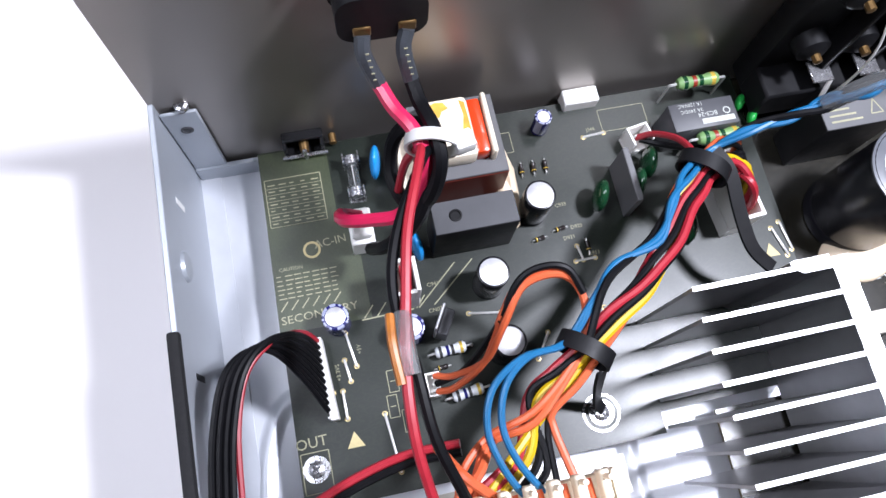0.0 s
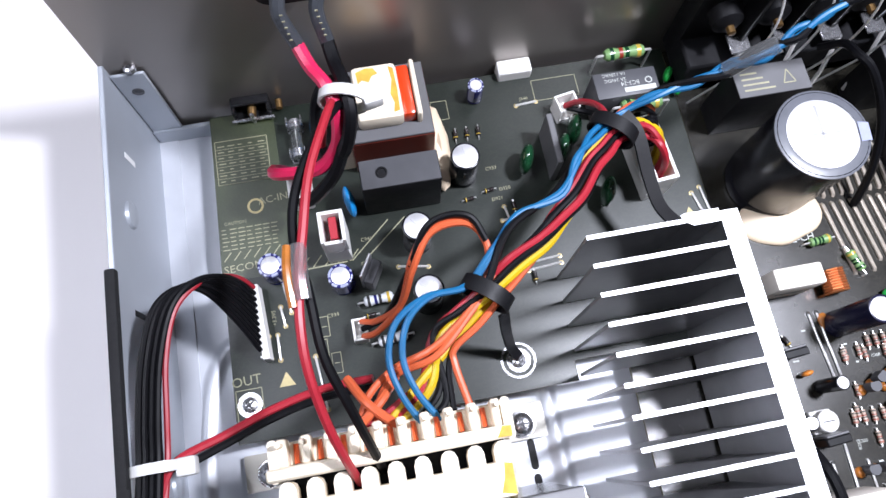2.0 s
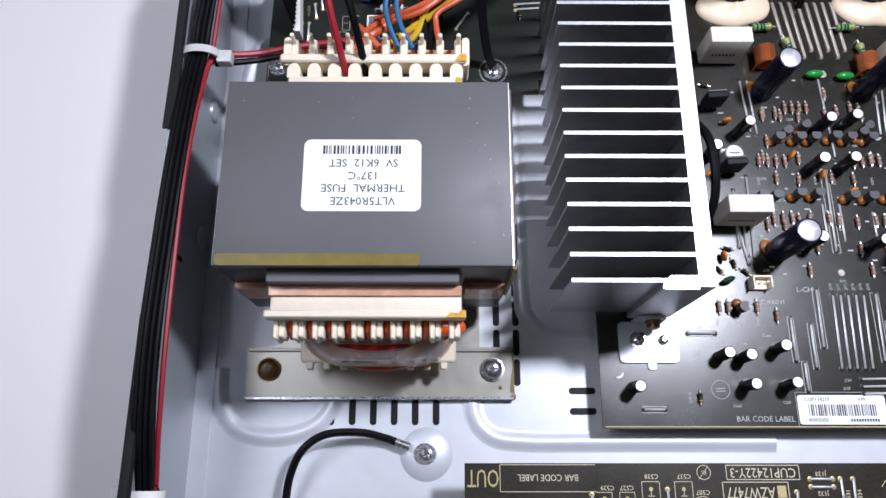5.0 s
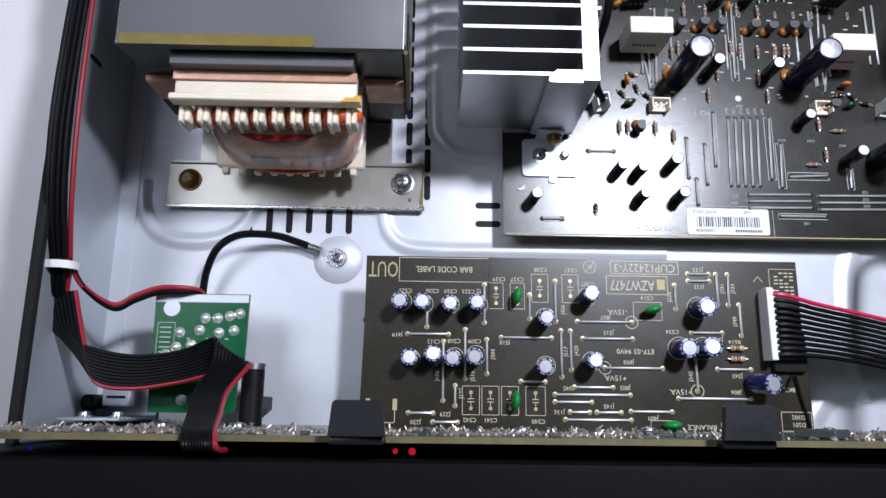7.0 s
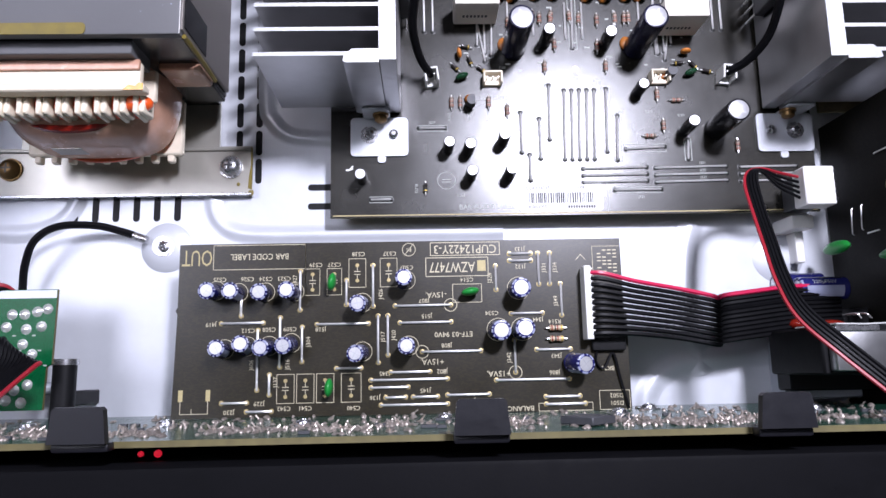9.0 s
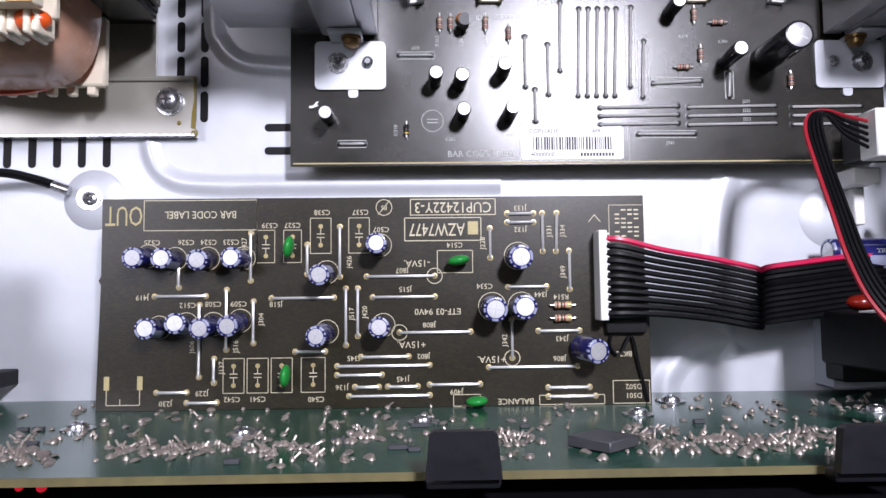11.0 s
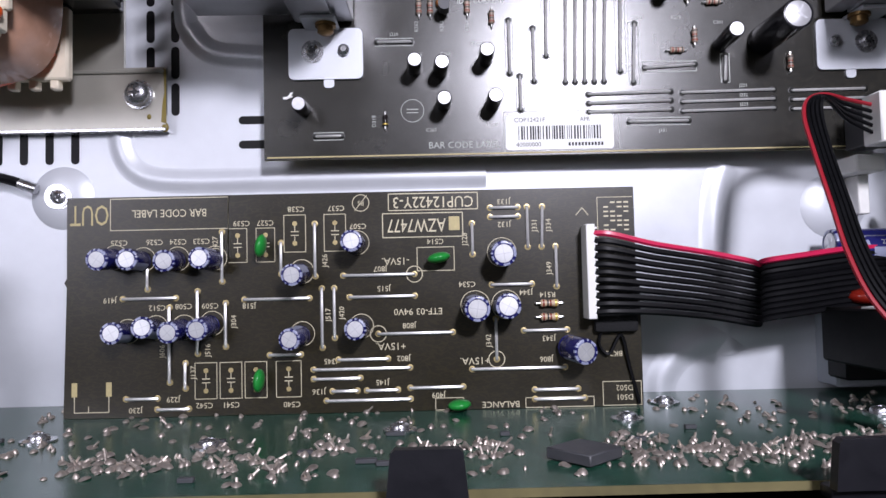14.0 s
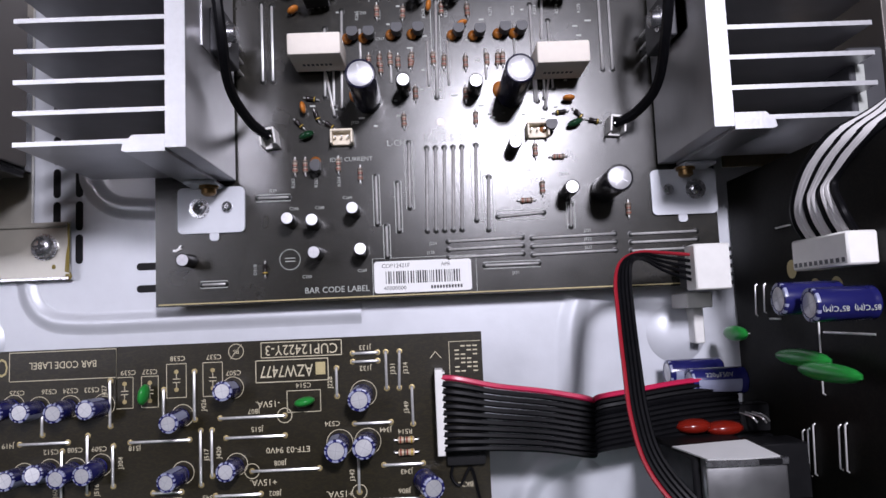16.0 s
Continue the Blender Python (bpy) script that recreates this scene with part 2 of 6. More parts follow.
def box(x0, x1, y0, y1, z0, z1, bevel=0.0, seg=1):
    return bm_box(bmesh.new(), x0, x1, y0, y1, z0, z1, bevel, seg)


def lathe(profile, seg=20, m=None, bm=None, a0=0.0, a1=360.0):
    """A turned body round z from (radius, height) pairs; m moves it."""
    bm = bm or bmesh.new()
    full = abs(a1 - a0) >= 359.9
    n = seg if full else seg + 1
    m = m or Matrix.Identity(4)
    rings = []
    for r, z in profile:
        if r < 1e-6:
            rings.append([bm.verts.new(m @ Vector((0, 0, z)))])
        else:
            rings.append([bm.verts.new(m @ Vector((r * math.cos(a), r * math.sin(a), z))) for a in [radians(a0 + (a1 - a0) * i / seg) for i in range(n)]])
    for p, q in zip(rings, rings[1:]):
        for i in range(seg):
            j = (i + 1) % n
            if len(p) == 1 and len(q) == 1:
                continue
            if len(p) == 1:
                bm.faces.new((p[0], q[j], q[i]))
            elif len(q) == 1:
                bm.faces.new((p[i], p[j], q[0]))
            else:
                bm.faces.new((p[i], p[j], q[j], q[i]))
    return bm


def smooth_path(pts, steps=6):
    """Points along a smooth curve through pts."""
    p = [Vector(q) for q in pts]
    if len(p) < 3:
        return p
    e = [2 * p[0] - p[1]] + p + [2 * p[-1] - p[-2]]
    out = []
    for i in range(1, len(e) - 2):
        for k in range(steps):
            t = k / steps
            a, b, c, d = e[i - 1:i + 3]
            out.append(0.5 * (2 * b + (c - a) * t + (2 * a - 5 * b + 4 * c - d) * t * t + (3 * b - a - 3 * c + d) * t ** 3))
    return out + [p[-1]]


def tube(pts, r, seg=8, bm=None, steps=6, smooth=True):
    """A round wire along pts, closed at both ends."""
    bm = bm or bmesh.new()
    p = smooth_path(pts, steps) if smooth else [Vector(q) for q in pts]
    t0 = (p[1] - p[0]).normalized()
    u = t0.orthogonal().normalized()
    rings = []
    for i, c in enumerate(p):
        t = (p[min(i + 1, len(p) - 1)] - p[max(i - 1, 0)]).normalized()
        u = (u - t * u.dot(t)).normalized()
        w = t.cross(u)
        rings.append([bm.verts.new(c + r * (math.cos(a) * u + math.sin(a) * w)) for a in [2 * math.pi * k / seg for k in range(seg)]])
    for a, b in zip(rings, rings[1:]):
        for k in range(seg):
            bm.faces.new((a[k], a[(k + 1) % seg], b[(k + 1) % seg], b[k]))
    bm.faces.new(rings[0][::-1]), bm.faces.new(rings[-1])
    return bm


def ball(c, r, sx=1, sy=1, sz=1, bm=None, u=14, v=8):
    bm = bm or bmesh.new()
    m = Matrix.Translation(c) @ Matrix.Diagonal((sx * r, sy * r, sz * r, 1))
    bmesh.ops.create_uvsphere(bm, u_segments=u, v_segments=v, radius=1, matrix=m)
    return bm


def make_mesh(name, bm, material, shade=True):
    bmesh.ops.recalc_face_normals(bm, faces=bm.faces)
    me = bpy.data.meshes.new(name)
    bm.to_mesh(me)
    bm.free()
    me.transform(Matrix.Scale(MM, 4))
    me.materials.append(material)
    if shade:
        me.polygons.foreach_set("use_smooth", [True] * len(me.polygons))
        me.set_sharp_from_angle(angle=radians(38))
    return me


def place(x, y, z, rx=0, ry=0, rz=0):
    return pose(x * MM, y * MM, z * MM, rx, ry, rz)


def thing(name, label, category, m=None, group="", kind=""):
    ob = tagged(new(name), label, category, group, kind)
    ob.empty_display_size = 0.005
    if m is not None:
        ob.matrix_world = m
    return ob


def part(name, bm, material, parent, label=""):
    """One mesh under a thing or a part, in the parent's own millimetres."""
    ob = new(name, make_mesh(name, bm, M[material]))
    ob.parent = parent
    return tagged(ob, label)


def solid(name, bm, material, label, category, m=None, group="", kind=""):
    ob = tagged(new(name, make_mesh(name, bm, M[material])), label, category, group, kind)
    if m is not None:
        ob.matrix_world = m
    return ob


def share(name, me, parent, m, label=""):
    ob = new(name, me)
    ob.parent = parent
    ob.matrix_local = m
    return tagged(ob, label)


def text_into(bm, s, x, y, size, z=0.0, rz=180.0, align="CENTER", wide=None):
    """Flat lettering laid into bm, centred at (x, y)."""
    cu = bpy.data.curves.new("lettering", "FONT")
    cu.body, cu.size, cu.align_x, cu.align_y, cu.resolution_u = s, size, align, "CENTER", 2
    ob = bpy.data.objects.new("lettering", cu)
    me = bpy.data.meshes.new_from_object(ob)
    if wide:
        xs = [v.co.x for v in me.vertices]
        me.transform(Matrix.Scale(wide / (max(xs) - min(xs)), 4, (1, 0, 0)))
    me.transform(Matrix.Translation((x, y, z)) @ Matrix.Rotation(radians(rz), 4, "Z"))
    bm.from_mesh(me)
    bpy.data.objects.remove(ob)
    bpy.data.meshes.remove(me)
    bpy.data.curves.remove(cu)


def line_into(bm, x0, y0, x1, y1, w, z=0.0):
    d = Vector((x1 - x0, y1 - y0, 0))
    n = Vector((-d.y, d.x, 0)).normalized() * w / 2
    a, b = Vector((x0, y0, z)), Vector((x1, y1, z))
    bm.faces.new([bm.verts.new(q) for q in (a - n, b - n, b + n, a + n)])


def rect_into(bm, x0, y0, x1, y1, w, z=0.0):
    for a in ((x0, y0, x1, y0), (x1, y0, x1, y1), (x1, y1, x0, y1), (x0, y1, x0, y0)):
        line_into(bm, *a, w, z)


def circle_into(bm, x, y, r, w, z=0.0, seg=24):
    p = [(x + r * math.cos(2 * math.pi * i / seg), y + r * math.sin(2 * math.pi * i / seg)) for i in range(seg)]
    for a, b in zip(p, p[1:] + p[:1]):
        line_into(bm, *a, *b, w, z)


def slab(outline, z0, z1):
    """A plate with that outline."""
    bm = bmesh.new()
    a = [bm.verts.new((x, y, z0)) for x, y in outline]
    b = [bm.verts.new((x, y, z1)) for x, y in outline]
    bm.faces.new(a[::-1]), bm.faces.new(b)
    for i in range(len(a)):
        j = (i + 1) % len(a)
        bm.faces.new((a[i], a[j], b[j], b[i]))
    return bm


def rounded(x0, x1, y0, y1, r, n=5):
    out = []
    for cx, cy, a in ((x1 - r, y1 - r, 0), (x0 + r, y1 - r, 90), (x0 + r, y0 + r, 180), (x1 - r, y0 + r, 270)):
        out += [(cx + r * math.cos(radians(a + 90 * k / n)), cy + r * math.sin(radians(a + 90 * k / n))) for k in range(n + 1)]
    return out


def along(axis_from, axis_to):
    """The pose that takes z onto the way from one point to the other."""
    a, b = Vector(axis_from), Vector(axis_to)
    return Matrix.Translation(a) @ (b - a).to_track_quat("Z", "Y").to_matrix().to_4x4()


# ---- setting: tabletop, chassis tray, walls ----
table = tagged(solid("ground", box(-900, 900, -900, 900, -40, -12), "table", "plain white tabletop under the amplifier", "table"), kind="structure")

# chassis floor, with long slots cut through beside the transformer
def tray():
    bm = bmesh.new()
    xs, ys = [-57, 386], [-262, 131]
    bm_box(bm, xs[0], xs[1], ys[0], ys[1], -1.2, 0)
    return bm

floor = tagged(solid("floor", tray(), "steel", "pale zinc-plated steel chassis floor with pressed ribs", "chassis"), kind="structure")


def ridge(name, pts, w, h):
    """A pressed rib in the floor: a low rounded bead along pts."""
    p = smooth_path(pts, 5)
    bm = bmesh.new()
    rows = []
    for i, c in enumerate(p):
        t = (p[min(i + 1, len(p) - 1)] - p[max(i - 1, 0)]).normalized()
        s = Vector((-t.y, t.x, 0))
        rows.append([bm.verts.new(c + s * (w * 1.5 * k / 6) + Vector((0, 0, h * (0.5 + 0.5 * math.cos(k * math.pi / 6)) - 0.02))) for k in range(-6, 7)])
    for a, b in zip(rows, rows[1:]):
        for k in range(12):
            bm.faces.new((a[k], b[k], b[k + 1], a[k + 1]))
    return part(name, bm, "steel", floor)


ridge("pressed_rib", [(88, 40, 0), (89, -30, 0), (90, -105, 0), (93, -118, 0), (102, -126, 0), (122, -128, 0)], 3.2, 1.6)
ridge("pressed_rib", [(66, -150, 0), (68, -163, 0), (76, -171, 0), (92, -173, 0), (124, -173, 0), (200, -173, 0)], 3.2, 1.5)
ridge("pressed_rib", [(-47, -141, 0), (-46, -155, 0), (-38, -167, 0), (-22, -171, 0), (-4, -167, 0), (5, -156, 0), (8, -140, 0)], 3.2, 1.5)
ridge("pressed_rib", [(-50, -60, 0), (-50, -20, 0), (-48, 0, 0), (-45, 15, 0), (-39, 27.5, 0), (-32, 32, 0), (-20, 33, 0)], 3.0, 1.7)
ridge("pressed_rib", [(288, -171, 0), (284, -185, 0), (283, -215, 0), (288, -240, 0)], 4.0, 1.5)
ridge("pressed_rib", [(262, -262, 0), (262, -248, 0), (275, -236, 0), (300, -232, 0), (330, -231, 0)], 4.0, 1.5)
for cx, cy, r in ((46.3, -178.3, 11.5), (327, -187, 12)):
    part("screw_dimple", lathe([(r, 0.05), (r * 0.93, 0.6), (r * 0.55, 2.4), (r * 0.3, 2.6), (0, 2.6)], 32, Matrix.Translation((cx, cy, 0))), "steel", floor)
slot_mesh = make_mesh("vent_slot", slab(rounded(-1.5, 1.5, -6, 6, 1.45), 0.0, 0.12), M["blackp"])
for y0 in range(9):
    for sx in (86, 96.5):
        share("vent_slot", slot_mesh, floor, place(sx - 8 if sx < 90 else sx - 10.5 + 1, -34 - 13.6 * y0, 0.06))
for k in range(6):
    share("vent_slot", slot_mesh, floor, place(4 + 9.3 * k, -160, 0.06))
for k in range(2):
    share("vent_slot", slot_mesh, floor, place(116, -151 - 9 * k, 0.06, 0, 0, 90))

# left side wall with a rolled lip, rear panel, right wall, front apron
wall_west = tagged(solid("wall_west", box(-59, -57, -262, 131, -12, 60, 0.3), "sidewall", "grey steel chassis side wall with black foam strips", "chassis wall"), kind="structure")
part("corner_flange", box(-56.8, -44, 128.6, 130, 0, 55, 0.5), "sidewall", wall_west)
part("corner_flange", box(-56.8, -31, 127.4, 129.6, 0, 10, 0.4), "sidewall", wall_west)
part("flange_hole", lathe([(2.3, 0), (2.3, 0.3), (1.5, 0.35), (1.3, 0.1), (0, 0.1)], 18, Matrix.Translation((-50.5, 128.6, 43)) @ Matrix.Rotation(radians(90), 4, "X")), "greyp", wall_west)
for y0, y1 in ((-40, 52), (-262, -128)):
    part("foam_strip", box(-60.2, -56.4, y0, y1, 58, 62.0, 0.9, 2), "foam", wall_west, "black foam tape over the edge")
for y in (78, -20, -84):
    part("screw_boss", lathe([(5.5, 0), (5, 1.2), (2.5, 2.2), (0, 2.2)], 20, place(0, 0, 0) @ Matrix.Translation((-57, y, 14 if y < 0 else 42)) @ Matrix.Rotation(radians(90), 4, "Y")), "sidewall", wall_west)
for y in (102, 40, -100):
    part("wall_slot", box(-57.1, -56.85, y - 1.1, y + 1.1, 34, 44), "paper" if y > 90 else "blackp", wall_west)
# floor slope along the wall
part("floor_fold", slab([(-57, 131), (-57, -262), (-49, -262), (-49, 131)], 0.0, 0.9), "steel", wall_west)

wall_north = tagged(solid("wall_north", box(-59, 386, 131, 133, -12, 122, 0.3), "rear", "grey coated steel rear panel of the amplifier", "chassis wall"), kind="structure")
wall_east = tagged(solid("wall_east", box(384, 386, -262, 131, -12, 60, 0.3), "rear", "grey steel chassis side wall", "chassis wall"), kind="structure")


def screw(parent, x, y, z, r=2.6, axis="Z", washer=True, name="screw"):
    m = Matrix.Translation((x, y, z))
    if axis == "X":
        m = m @ Matrix.Rotation(radians(90), 4, "Y")
    if axis == "Y":
        m = m @ Matrix.Rotation(radians(-90), 4, "X")
    bm = lathe([(0, 0), (r * 1.65, 0), (r * 1.65, 0.5), (r * 1.05, 0.55)] if washer else [(0, 0), (r, 0)], 24, m)
    lathe([(r, 0.5), (r, 1.1), (r * 0.9, 1.7), (r * 0.55, 2.1), (r * 0.5, 1.4), (0, 1.2)], 24, m, bm)
    s = part(name, bm, "screw", parent)
    cross = bmesh.new()
    bm_box(cross, -r * 0.55, r * 0.55, -0.28, 0.28, 1.3, 2.0)
    bm_box(cross, -0.28, 0.28, -r * 0.55, r * 0.55, 1.31, 2.01)
    bmesh.ops.transform(cross, matrix=m @ Matrix.Rotation(0.5, 4, "Z"), verts=cross.verts)
    part("drive_slot", cross, "recess", s)
    return s


screw(floor, 46.3, -178.3, 2.5, 2.6)
screw(wall_west, -57, 78.4, 43, 2.4, "X")
screw(wall_north, -48.5, 130.6, 56, 2.6, "Z", False)

# front panel: circuit board on edge, black fascia behind it with hooks
fascia = thing("fascia", "black plastic front panel seen from above, with hooks", "panel")
part("body", box(-70, 398, -330, -259.5, -12, 120.5, 1.5, 2), "fascia", fascia)
for x in (-38, 69.5, 178.5, 263):
    hook = part("hook", box(x - 7.8, x + 7.8, -255.2, -252.5, 117, 121.6, 0.8, 2), "hookp", fascia)
    part("hook_arm", box(x - 6, x + 6, -260, -254.7, 24, 40, 0.5), "fascia", fascia)
    tip = slab([(x - 7.8, -252.7), (x + 7.8, -252.7), (x + 6.9, -243.8), (x + 6.1, -243), (x - 6.1, -243), (x - 6.9, -243.8)], 121.2, 123.8)
    part("hook_tip", tip, "hookp", hook)
FP_Z = 115.5
FP_Y = -253.0
front_pcb = thing("front_circuit_board", "green circuit board on edge with solder joints along the front panel", "circuit board")
part("board", box(-50, 380, FP_Y - 1.6, FP_Y, 1, FP_Z), "pcbfront", front_pcb)
part("board_edge", box(-50, 380, FP_Y - 1.7, FP_Y + 0.1, FP_Z, FP_Z + 0.3), "edge", front_pcb)
for x, z in ((236, 49), (170, 57), (255, 24), (121.5, 72), (71, 60), (20, 56), (310, 50), (-6, 60)):
    screw(front_pcb, x, FP_Y, z, 2.9, "Y")
part("chip", box(-6.2, 6.2, -1.3, 1.3, -6.2, 6.2, 0.3), "greyp", front_pcb).matrix_local = place(214, FP_Y + 1.6, 94, 0, 42, 0)
rng = random.Random(4)
bmj, bml = bmesh.new(), bmesh.new()
for k in range(1900):
    cx = rng.uniform(-45, 375)
    dense = rng.random() < 0.86
    cz = rng.triangular(66, 110, 90) if dense else rng.uniform(12, 70)
    if dense and noise.noise(Vector((cx * 0.045, cz * 0.06, 3.1))) < -0.12:
        continue
    r, h = rng.triangular(0.5, 1.9, 0.9), rng.uniform(0.5, 1.3)
    lean = Matrix.Rotation(radians(rng.uniform(-22, 22)), 4, "Y") @ Matrix.Diagonal((rng.uniform(0.7, 1.0), rng.uniform(0.8, 1.3), 1, 1))
    lathe([(r * 1.1, 0), (r * 0.98, h * 0.3), (r * 0.7, h * 0.68), (r * 0.3, h * 0.92), (0, h)], 10, Matrix.Translation((cx, FP_Y, cz)) @ Matrix.Rotation(radians(-90), 4, "X") @ lean, bmj)
    if rng.random() < 0.25:
        a = Vector((cx, FP_Y + 0.2, cz))
        tube([a, a + Vector((rng.uniform(-2.2, 2.2), rng.uniform(0.8, 2.3), rng.uniform(-1.6, 1.6)))], 0.34, 5, bml, smooth=False)
tagged(part("solder_joint", bmj, "solder", front_pcb), kind="stuff")
tagged(part("clipped_lead", bml, "solder", front_pcb), kind="stuff")
for x, z, s in ((84.5, 104, 2.2), (79.5, 104, 1.6)):
    part("indicator", lathe([(s * 0.5, 0), (s * 0.5, 0.8), (0, 1.1)], 12, Matrix.Translation((x, -257.6, z))), "led", front_pcb, "glowing red indicator")
part("indicator", lathe([(0.7, 0), (0.7, 0.8), (0, 1.1)], 12, Matrix.Translation((-28, -257.6, 104))), "ledb", front_pcb, "faint blue indicator")
rng = random.Random(8)
for k in range(26):
    x, z, w = rng.uniform(-40, 370), rng.uniform(60, 110), rng.uniform(1.2, 2.6)
    part("small_chip", box(x - w, x + w, FP_Y, FP_Y + 1.1, z - 0.8, z + 0.8, 0.15), "greyp", front_pcb)

# ---- component kinds, each built once and copied ----
KINDS = {}


def put(key, build, x, y, z, rz=0, rx=0, ry=0, label=None):
    m = place(x, y, z, rx, ry, rz)
    if key not in KINDS:
        KINDS[key] = build()
        KINDS[key].matrix_world = m
        ob = KINDS[key]
    else:
        ob = copy_thing(KINDS[key], m)
    if label:
        ob["label"] = label
    return ob


def elcap(d, h, sleeve, group, label):
    def build():
        t = thing("electrolytic_capacitor", label, "capacitor", None, group)
        r, q = d / 2, min(0.6, d * 0.07)
        seg = 20 if d < 9 else 40
        lip = 0.74 if sleeve == "sleeveb" else 0.84 if d < 12 else 0.86
        part("sleeve", lathe([(0, 0.15), (r * 0.92, 0.15), (r, 0.6), (r, h * 0.1), (r * 0.965, h * 0.13), (r, h * 0.16), (r, h - q), (r * 0.97, h - q * 0.2), (r * 0.92, h), (r * lip, h), (r * (lip - 0.01), h - 0.25)], seg), sleeve, t)
        top = part("end_cap", lathe([(r * (lip + 0.02), h - 0.2), (r * (lip - 0.03), h - 0.02), (0, h + 0.02)], seg), "captop", t)
        g = bmesh.new()
        for a in ((20, 110) if d < 30 else (-37, 53)):
            c, s = math.cos(radians(a)) * r * 0.66, math.sin(radians(a)) * r * 0.66
            line_into(g, -c, -s, c, s, max(0.26, d * 0.026), h + 0.06)
        part("vent_score", g, "groove" if d < 30 else "score", top)
        if sleeve == "sleeveb":
            # pale arcs: rim print together with the crimped rim's reflection, laid on as colour
            marks = bmesh.new()
            for a, w in ((8, 34), (58, 9), (84, 52), (150, 12), (176, 28), (222, 40), (276, 8), (294, 20), (330, 12)):
                lathe([(r * 1.006, h - q * 1.5), (r * 1.004, h - q), (r * 0.975, h - q * 0.16), (r * 0.92, h + 0.03), (r * (0.78 if w > 20 else 0.84), h + 0.03)], 3, bm=marks, a0=a, a1=a + w)
            part("rim_print", marks, "rimprintsheen", t)
            part("polarity_stripe", lathe([(r * 1.006, h * 0.2), (r * 1.006, h - q)], 6, a0=200, a1=250), "stripe", t)
        part("lead", tube([(-r * 0.4, 0, -0.4), (-r * 0.4, 0, 0.4)], 0.3, 6, smooth=False), "tin", t)
        part("lead", tube([(r * 0.4, 0, -0.4), (r * 0.4, 0, 0.4)], 0.3, 6, smooth=False), "tin", t)
        return t
    return build


def resistor(L, d, body, group, label, up=0.0, bands=("band", "bandk", "band", "bandy")):
    def build():
        t = thing("resistor", label, "resistor", None, group)
        r, z = d / 2, d / 2 + up + 0.1
        ax = Matrix.Translation((-L / 2, 0, z)) @ Matrix.Rotation(radians(90), 4, "Y")
        part("coat", lathe([(0, 0), (r * 0.7, 0.02 * L), (r, 0.1 * L), (r, 0.24 * L), (r * 0.84, 0.32 * L), (r * 0.84, 0.68 * L), (r, 0.76 * L), (r, 0.9 * L), (r * 0.7, 0.98 * L), (0, L)], 14, ax), body, t)
        for k, b in enumerate(bands):
            c = (0.17, 0.40, 0.55, 0.83)[k] * L
            rr = r * (1.02 if k in (0, 3) else 0.87)
            part("colour_band", lathe([(rr, c - 0.048 * L), (rr, c + 0.048 * L)], 14, ax), b, t)
        w = L / 2 + d * 0.55
        for s in (-1, 1):
            part("lead", tube([(s * L * 0.48, 0, z), (s * (w - 0.3), 0, z), (s * w, 0, z - 0.4), (s * w, 0, -0.3)], max(0.28, d * 0.1), 6, smooth=False), "tin", t)
        return t
    return build


def to92():
    t = thing("transistor", "small black plastic transistor in orange adhesive", "transistor", None, "small transistors on the amplifier board")
    o = [(2.3 * math.cos(radians(a)), 2.3 * math.sin(radians(a))) for a in range(-40, 221, 20)]
    part("case", slab(o, 2.6, 7.6), "greyp", t)
    part("adhesive", ball((2.6, 0.9, 1.0), 2.2, 0.95, 1.0, 0.85), "amber", t, "blob of orange adhesive")
    for x in (-1.27, 0, 1.27):
        part("lead", tube([(x, 0, -0.3), (x, 0, 2.8)], 0.25, 5, smooth=False), "tin", t)
    return t


def film_cap(w, h, mat_name, group, label):
    def build():
        t = thing("film_capacitor", label, "capacitor", None, group)
        part("dipped_body", ball((0, 0, h * 0.55 + 0.8), 1, w / 2, min(w * 0.23, 2.9), h * 0.55), mat_name, t)
        for s in (-1, 1):
            part("lead", tube([(s * w * 0.25, 0, -0.3), (s * w * 0.25, 0, 2)], 0.28, 5, smooth=False), "tin", t)
        return t
    return build


def cement(w, d, h, group):
    def build():
        t = thing("cement_resistor", "white ceramic power resistor standing on the board", "resistor", None, group)
        part("ceramic_body", box(-w / 2, w / 2, -d / 2, d / 2, 1.2, h, 0.9, 2), "ceramic", t)
        bm = bmesh.new()
        for k in range(7):
            bm_box(bm, -6 + 1.7 * k, -5 + 1.7 * k, -d / 2 - 0.06, -d / 2 + 0.1, h * 0.4, h * 0.4 + 2)
        part("printed_mark", bm, "recess", t)
        for s in (-1, 1):
            part("lead", tube([(s * w * 0.35, 0, -0.3), (s * w * 0.35, 0, 1.6)], 0.45, 6, smooth=False), "tin", t)
        return t
    return build


def header(n, pitch, group, label, name="pin_header", h=6.0, d=5.6, m_body="nylon"):
    """An open wafer header: a shroud on three sides with pins in it."""
    def build():
        t = thing(name, label, "connector", None, group)
        L = n * pitch + 1.2
        bm = box(-L / 2, L / 2, -d / 2, d / 2, 0, 2.2, 0.2)
        bm_box(bm, -L / 2, L / 2, d / 2 - 0.9, d / 2, 2.2, h, 0.2)
        bm_box(bm, -L / 2, -L / 2 + 0.8, -d / 2, d / 2 - 0.9, 2.2, h, 0.15)
        bm_box(bm, L / 2 - 0.8, L / 2, -d / 2, d / 2 - 0.9, 2.2, h, 0.15)
        part("shroud", bm, m_body, t)
        for k in range(n):
            x = (k - (n - 1) / 2) * pitch
            part("pin", box(x - 0.32, x + 0.32, -0.3, 0.34, 2, h - 0.6, 0.1), "tin", t)
        return t
    return build


